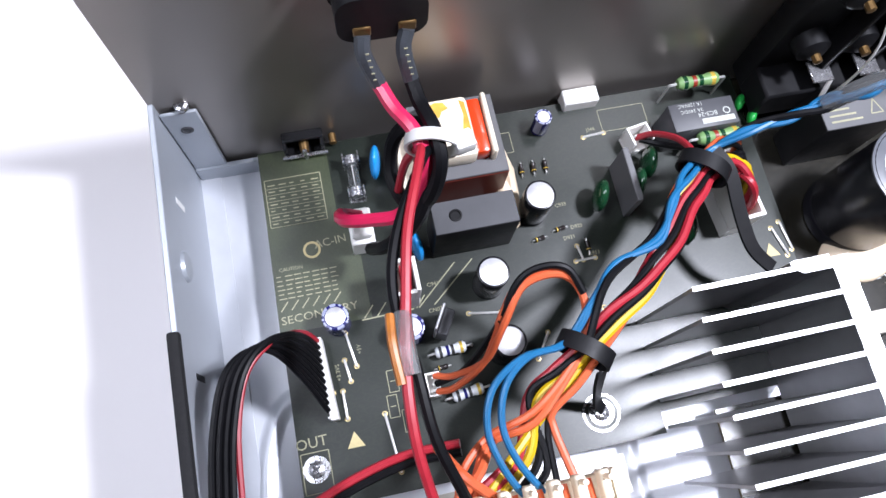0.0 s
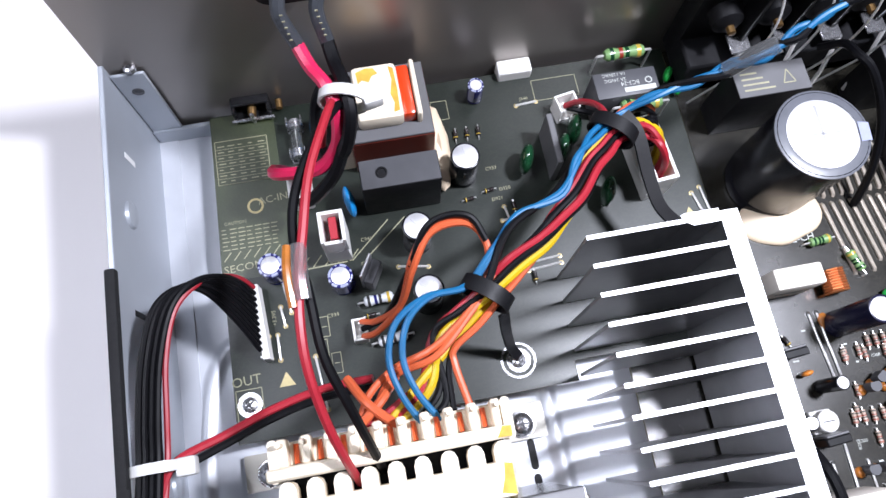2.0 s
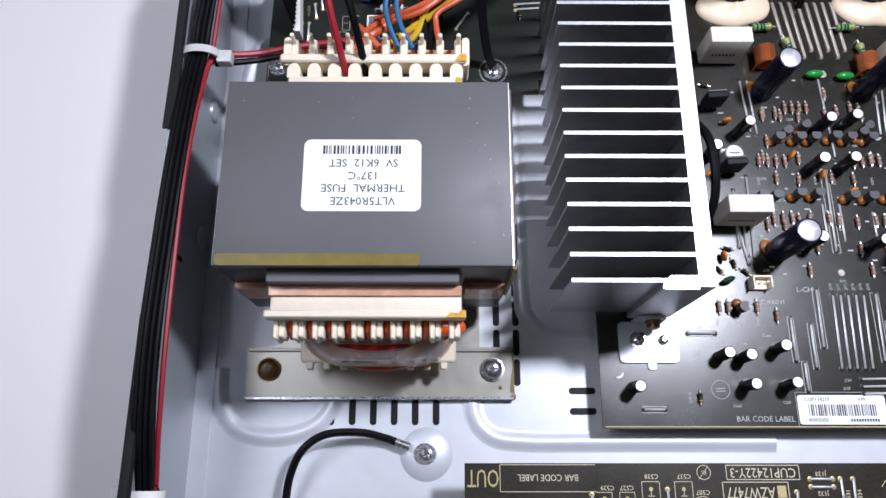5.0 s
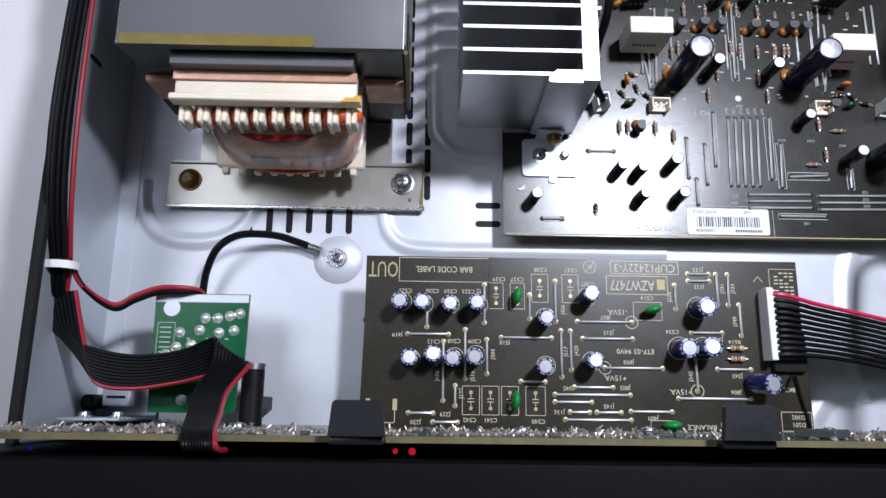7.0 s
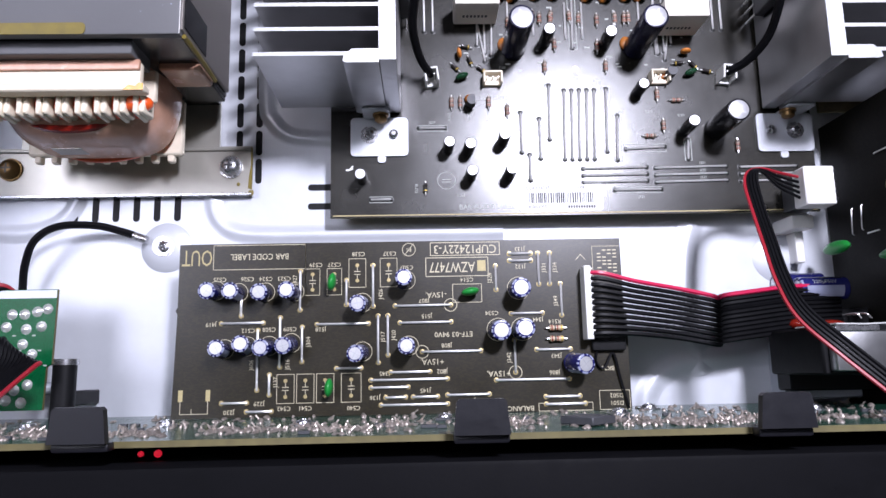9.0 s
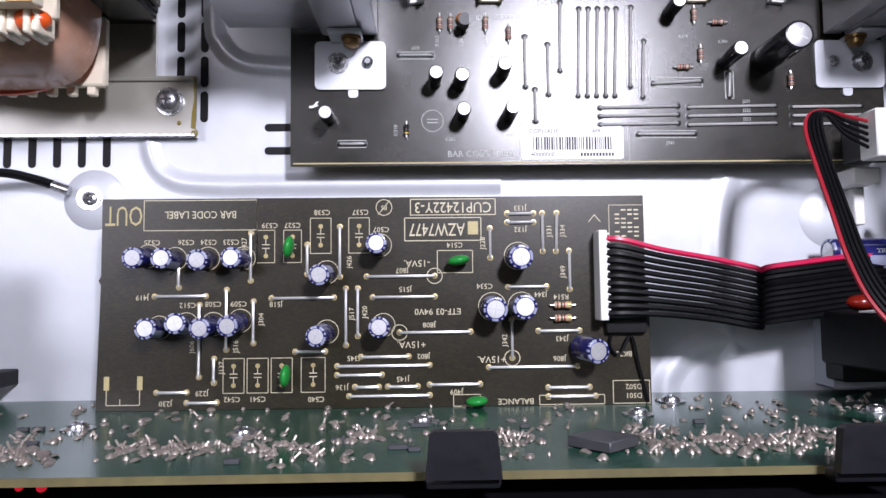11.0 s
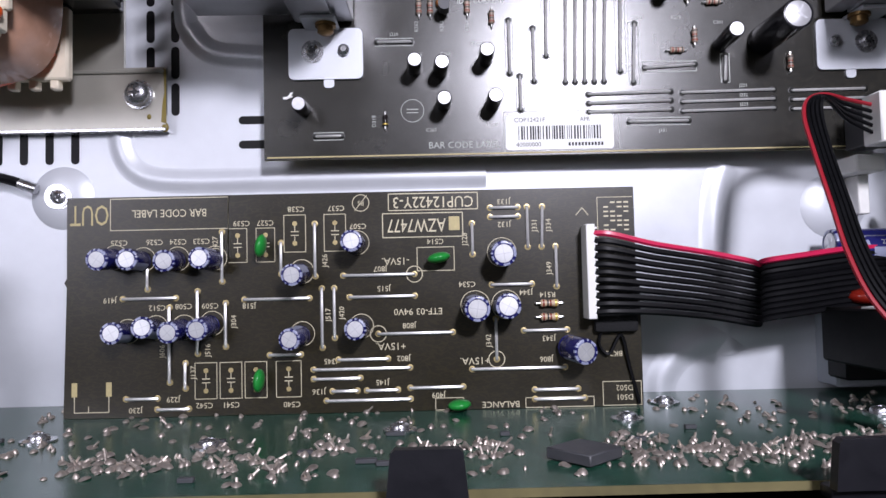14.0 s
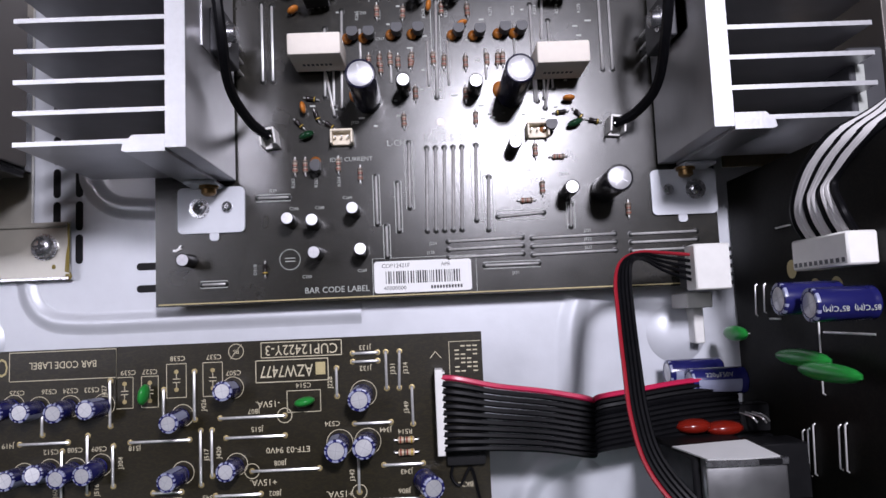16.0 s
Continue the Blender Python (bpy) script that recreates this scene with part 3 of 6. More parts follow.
def board(name, label, outline, ztop, mask, category="circuit board"):
    t = thing(name, label, category)
    part("laminate", slab(outline, ztop - 1.6, ztop - 0.05), "edge", t)
    part("solder_mask", slab(outline, ztop - 0.05, ztop), mask, t)
    return t


WIRES = {}


MOAT = bmesh.new()


def jumper(parent, x0, y0, x1, y1, z, pads=None, pad_r=1.05):
    """A bare bridge wire on the board; alike lengths share one mesh."""
    L = round(math.hypot(x1 - x0, y1 - y0), 0)
    if L not in WIRES:
        bm = tube([(-L / 2, 0, -0.3), (-L / 2, 0, 0.25), (-L / 2 + 0.4, 0, 0.55), (L / 2 - 0.4, 0, 0.55), (L / 2, 0, 0.25), (L / 2, 0, -0.3)], 0.5, 6, smooth=False)
        WIRES[L] = make_mesh("jumper_wire", bm, M["tin"])
    share("jumper_wire", WIRES[L], parent, place((x0 + x1) / 2, (y0 + y1) / 2, z, 0, 0, math.degrees(math.atan2(y1 - y0, x1 - x0))))
    if pads is None:
        line_into(MOAT, x0, y0, x1, y1, 1.5, z + 0.03)
        for x, y in ((x0, y0), (x1, y1)):
            lathe([(0, 0.7), (0.5, 0.6), (0.9, 0.12), (1.3, 0.08), (1.3, 0.0)], 10, Matrix.Translation((x, y, z)), MOAT)
    else:
        for x, y in ((x0, y0), (x1, y1)):
            lathe([(pad_r * 0.45, 0.06), (pad_r * 0.6, 0.16), (pad_r, 0.1), (pad_r, 0.0)], 12, Matrix.Translation((x, y, z)), pads)


def standoffs(parent, pts, ztop):
    for x, y in pts:
        part("standoff", lathe([(0, 0), (3, 0), (2.6, ztop - 1.6), (0, ztop - 1.6)], 12, Matrix.Translation((x, y, 0))), "steel", parent)


# ---- tone control board ----
TZ = 28.0
tone = board("tone_circuit_board", "brown-black tone control circuit board with printed lettering", [(62, -182), (62, -208), (61.2, -209.5), (62, -211), (61, -252.9), (247, -252.9), (247, -214), (246, -212), (246, -182)], TZ, "pcbtone")
standoffs(tone, ((70, -190), (240, -190), (70, -245), (240, -245)), TZ)
pads = bmesh.new()
J = [(112, -194, 112, -210), (80, -215, 97, -215), (95, -218, 95, -242), (104, -213, 104, -233), (113, -217, 113, -231), (100, -236, 100, -244), (119, -216, 140, -216),
     (131, -198, 131, -208), (142, -192, 142, -209), (144, -213, 144, -232), (148, -213, 148, -229), (88, -203, 88, -212)]
for a in J:
    jumper(tone, *a, TZ, pads)
J = [(151, -209, 174, -209), (153, -216, 174, -216), (162, -228, 186, -228), (200, -224, 200, -237), (192, -240, 222, -240), (193, -193, 193, -203), (199, -188, 208, -188), (199, -191, 208, -191)]
for a in J:
    jumper(tone, *a, TZ, pads)
J = [(211, -188, 211, -201), (216, -188, 215.5, -201), (220, -201, 220, -214), (199, -213, 212, -213), (209, -228, 223, -228), (149, -236, 165, -236), (141, -239, 172, -239), (141, -242, 156, -242)]
for a in J:
    jumper(tone, *a, TZ, pads)
J = [(147, -246, 155, -246), (158, -246, 168, -246), (172, -245.5, 189, -245.5), (145, -249, 172, -249), (212, -247, 226, -247), (212, -250, 228, -250), (81, -247, 91, -247), (91, -250.5, 101, -250.5), (127, -234, 137, -234)]
for a in J:
    jumper(tone, *a, TZ, pads)
ink = bmesh.new()
gold = bmesh.new()
Z = TZ + 0.03
text_into(gold, "OUT", 69.3, -187.4, 9.6, Z, wide=12.4)
rect_into(ink, 76, -182.6, 114, -192.8, 0.25, Z)
text_into(ink, "BAR CODE LABEL", 95, -187.4, 3.6, Z, wide=24)
line_into(ink, 114, -182.6, 114, -204, 0.22, Z)
for x0, y0, x1, y1 in ((114, -193, 120, -204), (123, -193, 129, -204), (132, -189, 139, -201), (145, -189, 152, -201), (103, -236, 110, -247.5), (111, -236, 118, -247.5), (119, -236, 126, -247.5), (129, -236, 137, -247.5)):
    rect_into(ink, x0, y0, x1, y1, 0.22, Z)
    cx, cy = (x0 + x1) / 2, (y0 + y1) / 2
    for s in (-1, 1):
        lathe([(0, 0.1), (0.8, 0.1), (0.8, 0)], 10, Matrix.Translation((cx, cy + s * 3.2, TZ)), pads)
        line_into(ink, cx - 1.3, cy + s * 0.6, cx + 1.3, cy + s * 0.6, 0.3, Z)
        line_into(ink, cx, cy + s * 0.6, cx, cy + s * 2.4, 0.25, Z)
rect_into(ink, 166, -182.8, 195, -188.2, 0.3, Z)
rect_into(ink, 164, -189.2, 190, -197, 0.3, Z)
text_into(ink, "CUP12422Y-3", 180.5, -185.5, 5.2, Z, wide=26)
text_into(ink, "AZW7477", 175, -193, 6.2, Z, wide=19)
gold.faces.new([gold.verts.new(q) for q in ((185.5, -190.5, Z + 0.02), (189, -190.5, Z + 0.02), (189, -195, Z + 0.02), (185.5, -195, Z + 0.02))])
rect_into(ink, 175, -200.4, 187, -208, 0.25, Z)
circle_into(ink, 157, -185.5, 2.7, 0.25, Z)
line_into(ink, 155, -188, 159, -183, 0.22, Z)
text_into(ink, "PS", 157, -185.5, 2.2, Z)
for s, x, y, rz in (("C525", 78.8, -196.8, 180), ("C526", 90.2, -196.8, 180), ("C524", 97.8, -196.8, 180), ("C523", 105.3, -196.8, 180), ("C539", 118.3, -191.3, 180), ("C527", 126, -191.3, 180), ("C538", 136, -187, 180), ("C537", 149, -187, 180), ("C507", 156, -193, 180), ("C512", 91, -218, 180), ("C508", 99.5, -217.7, 180), ("C509", 108, -217.7, 180), ("J419", 75.8, -215.3, 180), ("J518", 120.5, -218, 180), ("C542", 106, -249.5, 180), ("C541", 114.5, -249.5, 180), ("C540", 134, -249.8, 180), ("J807", 163, -207, 180), ("J515", 164, -213.4, 180), ("J808", 172, -225.5, 180), ("J345", 146.5, -236.4, 180), ("J802", 170, -236, 180), ("J136", 142.6, -246, 180), ("J145", 163, -243.5, 180), ("J409", 181, -248, 180), ("C534", 191, -212.6, 180), ("J344", 210, -215.6, 180), ("R514", 217, -216.5, 180), ("J343", 217, -230.6, 180), ("J806", 216, -237.3, 180), ("BK22", 238, -236, 180), ("D502", 241, -247, 180), ("D501", 241, -250, 180), ("C514", 181, -198.5, 180), ("J133", 203.5, -186, 180), ("J132", 203.5, -193.4, 180), ("J230", 84, -250.6, 180), ("J229", 96, -247.4, 180)):
    text_into(ink, s, x, y, 2.5, Z, rz)
for s, x, y in (("J427", 109.8, -197.5), ("J304", 115.6, -223), ("J426", 145.2, -204), ("J517", 146, -221.5), ("J420", 150.4, -221), ("J228", 190.6, -198), ("J331", 213.4, -194), ("J334", 218, -194), ("J349", 217.8, -208), ("J342", 197.6, -231), ("J606", 92.6, -232), ("J516", 107.2, -232), ("J137", 102.5, -239)):
    text_into(ink, s, x, y, 2.4, Z, 90)
text_into(ink, "-15VA.", 168, -204.6, 3.2, Z)
text_into(ink, "+15VA.", 166, -232, 3.2, Z)
text_into(ink, "+15VA.", 193, -237.3, 3.2, Z)
text_into(ink, "BALANCE", 201, -251.4, 2.8, Z)
text_into(ink, "ETF-03 94V0", 175, -221, 3.0, Z)
for x, y in ((174, -209), (162, -228), (200, -237)):
    circle_into(ink, x, y, 2.6, 0.28, Z)
rect_into(ink, 234, -245, 246.4, -252.6, 0.22, Z)
rect_into(ink, 180, -249, 189, -252.8, 0.22, Z)
rect_into(ink, 209, -249.6, 231, -252.7, 0.25, Z)
for k in range(7):
    for j in range(4):
        if (k * 5 + j * 3) % 4:
            line_into(ink, 236 + j * 2.2, -187 - k * 1.5, 237.6 + j * 2.2, -187 - k * 1.5, 0.5, Z)
line_into(ink, 234, -185.3, 245.5, -185.3, 0.2, Z)
line_into(ink, 234, -185.3, 234, -199, 0.2, Z)
line_into(ink, 227, -191, 229, -188.6, 0.25, Z), line_into(ink, 231, -191, 229, -188.6, 0.25, Z)
for x in (64.5, 75.5):
    gold.faces.new([gold.verts.new(q) for q in ((x - 0.9, -241.5, Z), (x + 0.9, -241.5, Z), (x + 0.9, -246, Z), (x - 0.9, -246, Z))])
line_into(ink, 64.5, -246, 64.5, -251, 0.25, Z), line_into(ink, 75.5, -246, 75.5, -251, 0.25, Z), line_into(ink, 64.5, -251, 75.5, -251, 0.25, Z)
line_into(ink, 69, -251, 69, -249, 0.25, Z)
SMALL = elcap(6.8, 11.5, "sleeveb", "small blue capacitors on the tone board", "small dark blue electrolytic capacitor standing on the tone board")
for x, y in ((77, -202), (86, -203), (97, -203), (109, -203), (81, -226), (90, -225), (99, -225), (108, -224), (137, -208), (137, -228), (155, -199), (156, -226)):
    circle_into(ink, x + 0.6, y + 0.6, 3.9, 0.22, Z)
    put("cap63", SMALL, x, y, TZ, random.uniform(0, 360), random.uniform(-4, 4), random.uniform(-2, 7))
MID = elcap(8, 12, "sleeveb", "larger blue capacitors on the tone board", "dark blue electrolytic capacitor standing on the tone board")
for x, y in ((202, -203), (193, -220), (203, -220)):
    circle_into(ink, x + 0.5, y + 0.5, 4.7, 0.22, Z)
    put("cap8", MID, x, y, TZ, random.uniform(0, 360), random.uniform(-3, 3), random.uniform(-3, 3))
put("cap8", MID, 223, -233.5, TZ + 0.5, 20, 9, 15, "dark blue electrolytic capacitor leaning over on the tone board")
tagged(part("silkscreen", ink, "ink", tone), kind="stuff")
tagged(part("silkscreen_heading", gold, "inkgold", tone), kind="stuff")
tagged(part("solder_pad", pads, "pad", tone), kind="stuff")
GF = film_cap(7.5, 6.5, "film", "green film capacitors", "small glossy green film capacitor on the tone board")
for x, y, rz in ((125.5, -199, 80), (182, -204, 10), (124.5, -241.5, 85), (187.5, -250.6, 5)):
    put("film75", GF, x, y, TZ, rz)
RQ = resistor(6.0, 2.5, "resl", "quarter watt resistors", "small tan resistor with colour bands")
for x, y in ((217.3, -219.3), (217.3, -223.7)):
    put("rq", RQ, x, y, TZ, 0)


def wafer(n, pitch, label, group, name="ribbon_connector"):
    t = thing(name, label, "connector", None, group)
    L = n * pitch + 2.4
    bm = box(-0.2, 2.6, -L / 2, L / 2, 0, 8.2, 0.25)
    part("housing", bm, "white", t)
    for k in range(n):
        y = (k - (n - 1) / 2) * pitch
        part("contact_window", box(2.55, 2.75, y - 0.75, y + 0.75, 4.6, 7.6), "blackp", t)
        part("latch_rib", box(2.5, 3.3, y + 0.9, y + 1.5, 0.5, 8.0), "white", t)
    return t


tone_conn = wafer(11, 2.5, "white eleven-way ribbon cable connector on the tone board", "")
tone_conn.matrix_world = place(228.6, -209.5, TZ)
glue_pad = solid("black_foam_pad", box(-7, 7, -4, 4, 0, 3.2, 1.0, 2), "foam", "black foam pad under the ribbon cable", "pad", place(238.5, -225, TZ))
solid("black_tie_lead", tube([(234, -228, 29), (233, -233, 29.2), (236, -236, 29.4), (240, -230, 29.6), (242.5, -240, 29.2), (245.5, -252, 29)], 0.55, 6), "wblack", "thin black lead curling over the tone board", "wire")


def ribbon(name, label, pts, n, pitch, sides, first="wpink", r=1.05, parent=None):
    """A flat cable: n wires side by side along pts; sides gives the cable's width direction at each point; the first wire is coloured."""
    t = thing(name, label, "ribbon cable")
    P = smooth_path(pts, 6)
    S = smooth_path(sides, 6)
    for k in range(n):
        o = (k - (n - 1) / 2) * pitch
        path = [p + s.normalized() * o * s.length for p, s in zip(P, S)]
        if k == 0:
            part("marked_wire", tube(path, r, 6, smooth=False), first, t, "red edge wire")
        else:
            part("wire", tube(path, r, 6, smooth=False), "wblack", t)
    return t


D = (0, -1, 0)
ribbon("ribbon_cable", "flat black ribbon cable with one red edge wire", [(230, -210, 35), (236, -210, 36.5), (250, -212, 35), (268, -214.5, 32), (283, -217.5, 31), (284.6, -217.6, 30), (288, -216.5, 29.5), (300, -215, 29), (318, -213, 27), (340, -212, 24)], 11, 2.5, [D, (0, -0.97, 0), (0, -0.86, 0), (0, -0.82, 0), (0, -0.8, 0), (0, -0.72, 0), (0, -0.74, 0), (0, -0.74, 0), (0, -0.74, 0), (0, -0.74, 0)], r=1.0)

# ---- amplifier board ----
AZ = 11.5
amp = board("amplifier_circuit_board", "dark olive power amplifier circuit board full of parts", [(122, -168), (343, -168), (343, 128), (174, 128), (174, -6), (122, -6)], AZ, "pcb")
standoffs(amp, ((136, -130), (330, -130), (200, -160), (200, 100), (300, 100), (200, 0), (300, 0)), AZ)
part("copper_edge_trace", box(123, 342, -167.4, -166.9, AZ, AZ + 0.06), "inkgold", amp)
J = [(208.5, -120, 208.5, -139), (217, -123, 217, -142), (222, -107, 221.5, -133), (212, -140, 212, -152), (248.5, -109, 247.5, -139), (253, -122, 252, -143), (256, -138, 274, -137), (250, -157, 271, -157),
     (285, -134, 284.5, -143), (162, -127, 174, -127), (140, -160, 149, -160), (235, -49, 234, -89)]
outline = bmesh.new()
for a in J:
    jumper(amp, *a, AZ)
    dx, dy = (1.3, 0.6) if abs(a[0] - a[2]) < abs(a[1] - a[3]) else (0.6, 1.3)
    rect_into(outline, min(a[0], a[2]) - dx, min(a[1], a[3]) - dy, max(a[0], a[2]) + dx, max(a[1], a[3]) + dy, 0.3, AZ + 0.09)
tagged(part("jumper_outline", outline, "inkw", amp), kind="stuff")
for k in range(5):
    jumper(amp, 229 + 3.5 * k, -109.5, 228 + 3.4 * k, -142.5, AZ)
for k in range(3):
    jumper(amp, 236, -147 - 3.2 * k, 265, -146.5 - 3.2 * k, AZ)
    jumper(amp, 269, -147 - 3.3 * k, 301.5, -146.5 - 3.3 * k, AZ)
    jumper(amp, 308, -147 - 3.3 * k, 334 - 5 * (k == 2), -146.8 - 3.3 * k, AZ)
AX = 235.0
for a in ((190, -59, 189.5, -87), (197, -52, 196, -92), (193, -73, 193, -91), (165, -48, 165, -80), (169, -49, 169, -80), (200, -1, 202, -29), (203.5, -1, 205, -30), (190, -77, 193, -95)):
    jumper(amp, *a, AZ)
    jumper(amp, 2 * AX - a[0], a[1], 2 * AX - a[2], a[3], AZ)
jumper(amp, 239, 0, 241, -42, AZ)
for k in range(8):
    for x0, y0, x1, y1 in ((222 + 4.3 * k, 44, 226 + 4.2 * k, 12 + 4 * (k % 2)), (225 + 4.1 * k, 78, 224 + 4.3 * k, 47)):
        L = math.hypot(x1 - x0, y1 - y0) / 2
        bar = tube([(-L, 0, -0.2), (-L + 0.5, 0, 0.5), (L - 0.5, 0, 0.5), (L, 0, -0.2)], 0.95, 8, smooth=False)
        part("bus_wire", bar, "buswire", amp).matrix_local = place((x0 + x1) / 2, (y0 + y1) / 2, AZ, 0, 0, math.degrees(math.atan2(y1 - y0, x1 - x0)))
tagged(part("jumper_moat", MOAT, "moat", amp), kind="stuff")
ink = bmesh.new()
Z = AZ + 0.05
text_into(ink, "BAR CODE LABEL", 192, -164, 3.3, Z, 0, wide=25)
text_into(ink, "L-CH", 217, -107, 3.4, Z, 0)
text_into(ink, "L-CH", 209, 31, 4.6, Z, 0)
text_into(ink, "R-CH", 262, 31, 4.6, Z, 0)
text_into(ink, "IDLE CURRENT", 199, -112.8, 2.5, Z, 0)
rect_into(ink, 206, -168 + 0.8, 246.5, -152.6, 0.2, Z)
for s, x, y in (("C266", 176, -131.6), ("C268", 186, -131.6), ("C264", 197, -128), ("C265", 180.5, -158.5), ("J229", 168, -124.2), ("J224", 230, -147.5), ("J221", 291, -144.8), ("J222", 291, -148.2), ("J223", 291, -151.5), ("J331", 262, -160.3), ("J128", 229, -151), ("C269", 202, -157), ("C301", 283, -122), ("R279", 268, -120), ("C274", 254, -120), ("J090", 235, -103), ("C316", 222, -34), ("C317", 212, -64), ("R261", 252, -36), ("C233", 205, -53), ("J120", 201, -98), ("C308", 222, -22)):
    text_into(ink, s, x, y, 1.7, Z, 0)
for k in range(14):
    x = 176 + 9 * k
    text_into(ink, "R%d" % (262 + k), x, -121.5 if k < 3 else -54, 1.9, Z, 90)
for k in range(6):
    text_into(ink, "J%d" % (270 + k), 229 + 3.4 * k, -105.5, 1.8, Z, 90)
circle_into(ink, 174, -151.5, 4, 0.22, Z)
text_into(ink, "D318", 160.5, -155, 1.9, Z, 90)
line_into(ink, 172, -151, 176, -151, 0.3, Z), line_into(ink, 172, -152.2, 176, -152.2, 0.3, Z)
rng = random.Random(21)
for k in range(90):
    x, y = rng.uniform(180, 300), rng.uniform(-100, 0)
    w = rng.uniform(1.2, 2.6)
    line_into(ink, x, y, x + w, y, 0.7, Z)
tagged(part("silkscreen", ink, "inkw", amp), kind="stuff")
hole, hole_b = bmesh.new(), bmesh.new()
lathe([(1.5, 0.02), (1.5, 0.12), (0, 0.12)], 16, Matrix.Translation((235, -99, AZ)), hole)
lathe([(2.0, 0.02), (2.0, 0.1), (0, 0.1)], 16, Matrix.Translation((242, 3, AZ)), hole_b)
part("test_pad", hole_b, "solder", amp)
part("test_pad", hole, "solder", amp)

sticker = thing("bar_code_label", "white bar code label stuck on the amplifier board", "label", place(225.5, -160, AZ))
part("paper", slab(rounded(-19, 19, -6.2, 6.2, 1.2), 0.02, 0.14), "paper", sticker)
bm = bmesh.new()
rng = random.Random(3)
x = -14.5
while x < 15:
    w = rng.choice((0.25, 0.4, 0.6))
    line_into(bm, x + w / 2, -2.6, x + w / 2, 2.2, w, 0.2)
    x += w + rng.choice((0.3, 0.45, 0.7))
text_into(bm, "COP12421F", -10.5, 4.3, 2.2, 0.2, 0)
text_into(bm, "APR", 9, 4.3, 2.0, 0.2, 0)
text_into(bm, "40000000", -11, -4.4, 2.2, 0.2, 0)
for k in range(11):
    line_into(bm, 3 + 1.15 * k, -4.4, 3.75 + 1.15 * k, -4.4, 1.2, 0.2)
tagged(part("printed_code", bm, "prnt", sticker), kind="stuff")

CB = elcap(5.2, 11.5, "sleevek", "small black capacitors on the amplifier board", "small black electrolytic capacitor standing on the amplifier board")
for x, y in ((175, -137), (184, -138), (185, -149.5), (202, -150), (200, -134), (136, -150.5), (263, -111)):
    put("cb5", CB, x, y, AZ, random.uniform(0, 360), random.uniform(-3, 3), random.uniform(-3, 3))
CM = elcap(5.6, 15.5, "sleevek", "slim black capacitors on the amplifier board", "slim black electrolytic capacitor standing on the amplifier board")
for x, y in ((221, -86), (249, -87), (283, -130), (195, -30), (275, -30), (234, -28), (246, -26), (228, -48), (242, -48), (180, -42), (290, -42)):
    put("cm", CM, x, y, AZ, random.uniform(0, 360), random.uniform(-3, 3), random.uniform(-3, 3))
CW = elcap(11, 31.5, "sleeven", "tall blue-black capacitors on the amplifier board", "tall blue-black electrolytic capacitor with brown adhesive at its foot")
for x, y in ((206.3, -89), (263.5, -89), (210, -7), (260, -7)):
    put("cw", CW, x, y, AZ, random.uniform(0, 360))
    solid("adhesive_blob", ball((0, 0, 0), 1, 2.6, 3.4, 1.0), "amber", "orange adhesive at the foot of a capacitor", "adhesive", place(x - 4.6, y + 2.2, AZ + 0.8))
C10 = elcap(10, 26, "sleevek", "", "tall black electrolytic capacitor on the amplifier board")
put("c10", C10, 298, -129, AZ, 40)
for x, y, rz in ((202.5, -119, 90), (267.5, -132, 0), (274, -127, 90), (307.5, -137, 90), (272, -112, 90), (281, -115, 0), (220.5, -98, 90), (249, -98, 90), (225.5, -87, 90), (245.5, -88, 90), (219, -74, 90), (224, -74, 90), (246, -75, 90), (261, -74, 90), (177, -115, 90), (181, -115, 90), (194, -115, 90),
                 (209, -19, 90), (215, -19, 90), (220, -16, 90), (223.5, -16, 90), (227, -16, 90), (230.5, -16, 90), (209, -34, 90), (206, -42, 90), (223, -43, 90), (204, -76, 90), (212, -76, 90), (245, -18, 90), (252, -16, 90), (248, -43, 90), (256, -17, 90), (258, -43, 90)):
    put("rqa", resistor(5.0, 2.1, "resb", "quarter watt resistors", "small tan resistor with colour bands on the amplifier board", 0.0, ("band", "bandk", "band", "bandk")), x, y, AZ, rz)
rng = random.Random(77)
for y, x0, x1, step, keep in ((-44.5, 204, 266, 4.1, 0.75), (-73.5, 203, 270, 4.3, 0.62), (-53, 206, 264, 5.2, 0.35), (-20, 204, 268, 4.4, 0.5), (-9, 222, 250, 4.6, 0.6)):
    for k in range(int((x1 - x0) / step)):
        x, yy = x0 + k * step, y + rng.uniform(-0.8, 0.8)
        if rng.random() > keep or min(math.hypot(x - a, yy - b) for a, b in ((210, -7), (260, -7), (228, -48), (242, -48), (234, -28), (246, -26), (206.3, -86), (263.5, -86))) < 6.5:
            continue
        put("rqa", None, x, yy, AZ, 90 + rng.uniform(-4, 4))
for x, y, rz in ((201.5, -63, 180), (208, -63, 180), (219, -62, 180), (227.5, -62, 180), (243.5, -63, 180), (252, -63.5, 180), (262, -63, 180), (268.5, -63, 180), (217, -30.5, 215), (226, -27.5, 215), (256, -28, 215), (253, -31, 215), (186, -116, 90), (278, -103, 180)):
    put("to92", to92, x, y, AZ, rz)
CE = cement(20, 8.5, 21, "white ceramic resistors")
for x, y in ((188.5, -73), (281.5, -79.5), (190, 12), (280, 12)):
    put("cem", CE, x, y, AZ, 0)
HD = header(3, 2.5, "cream test headers", "cream three-pin test header on the amplifier board")
for x, y in ((196, -104.5), (273, -104.5)):
    put("hd3", HD, x, y, AZ, 0)
HW = header(2, 2.5, "white two-pin sockets", "white two-pin socket with a black lead plugged in", h=9.5, d=6.5, m_body="white")
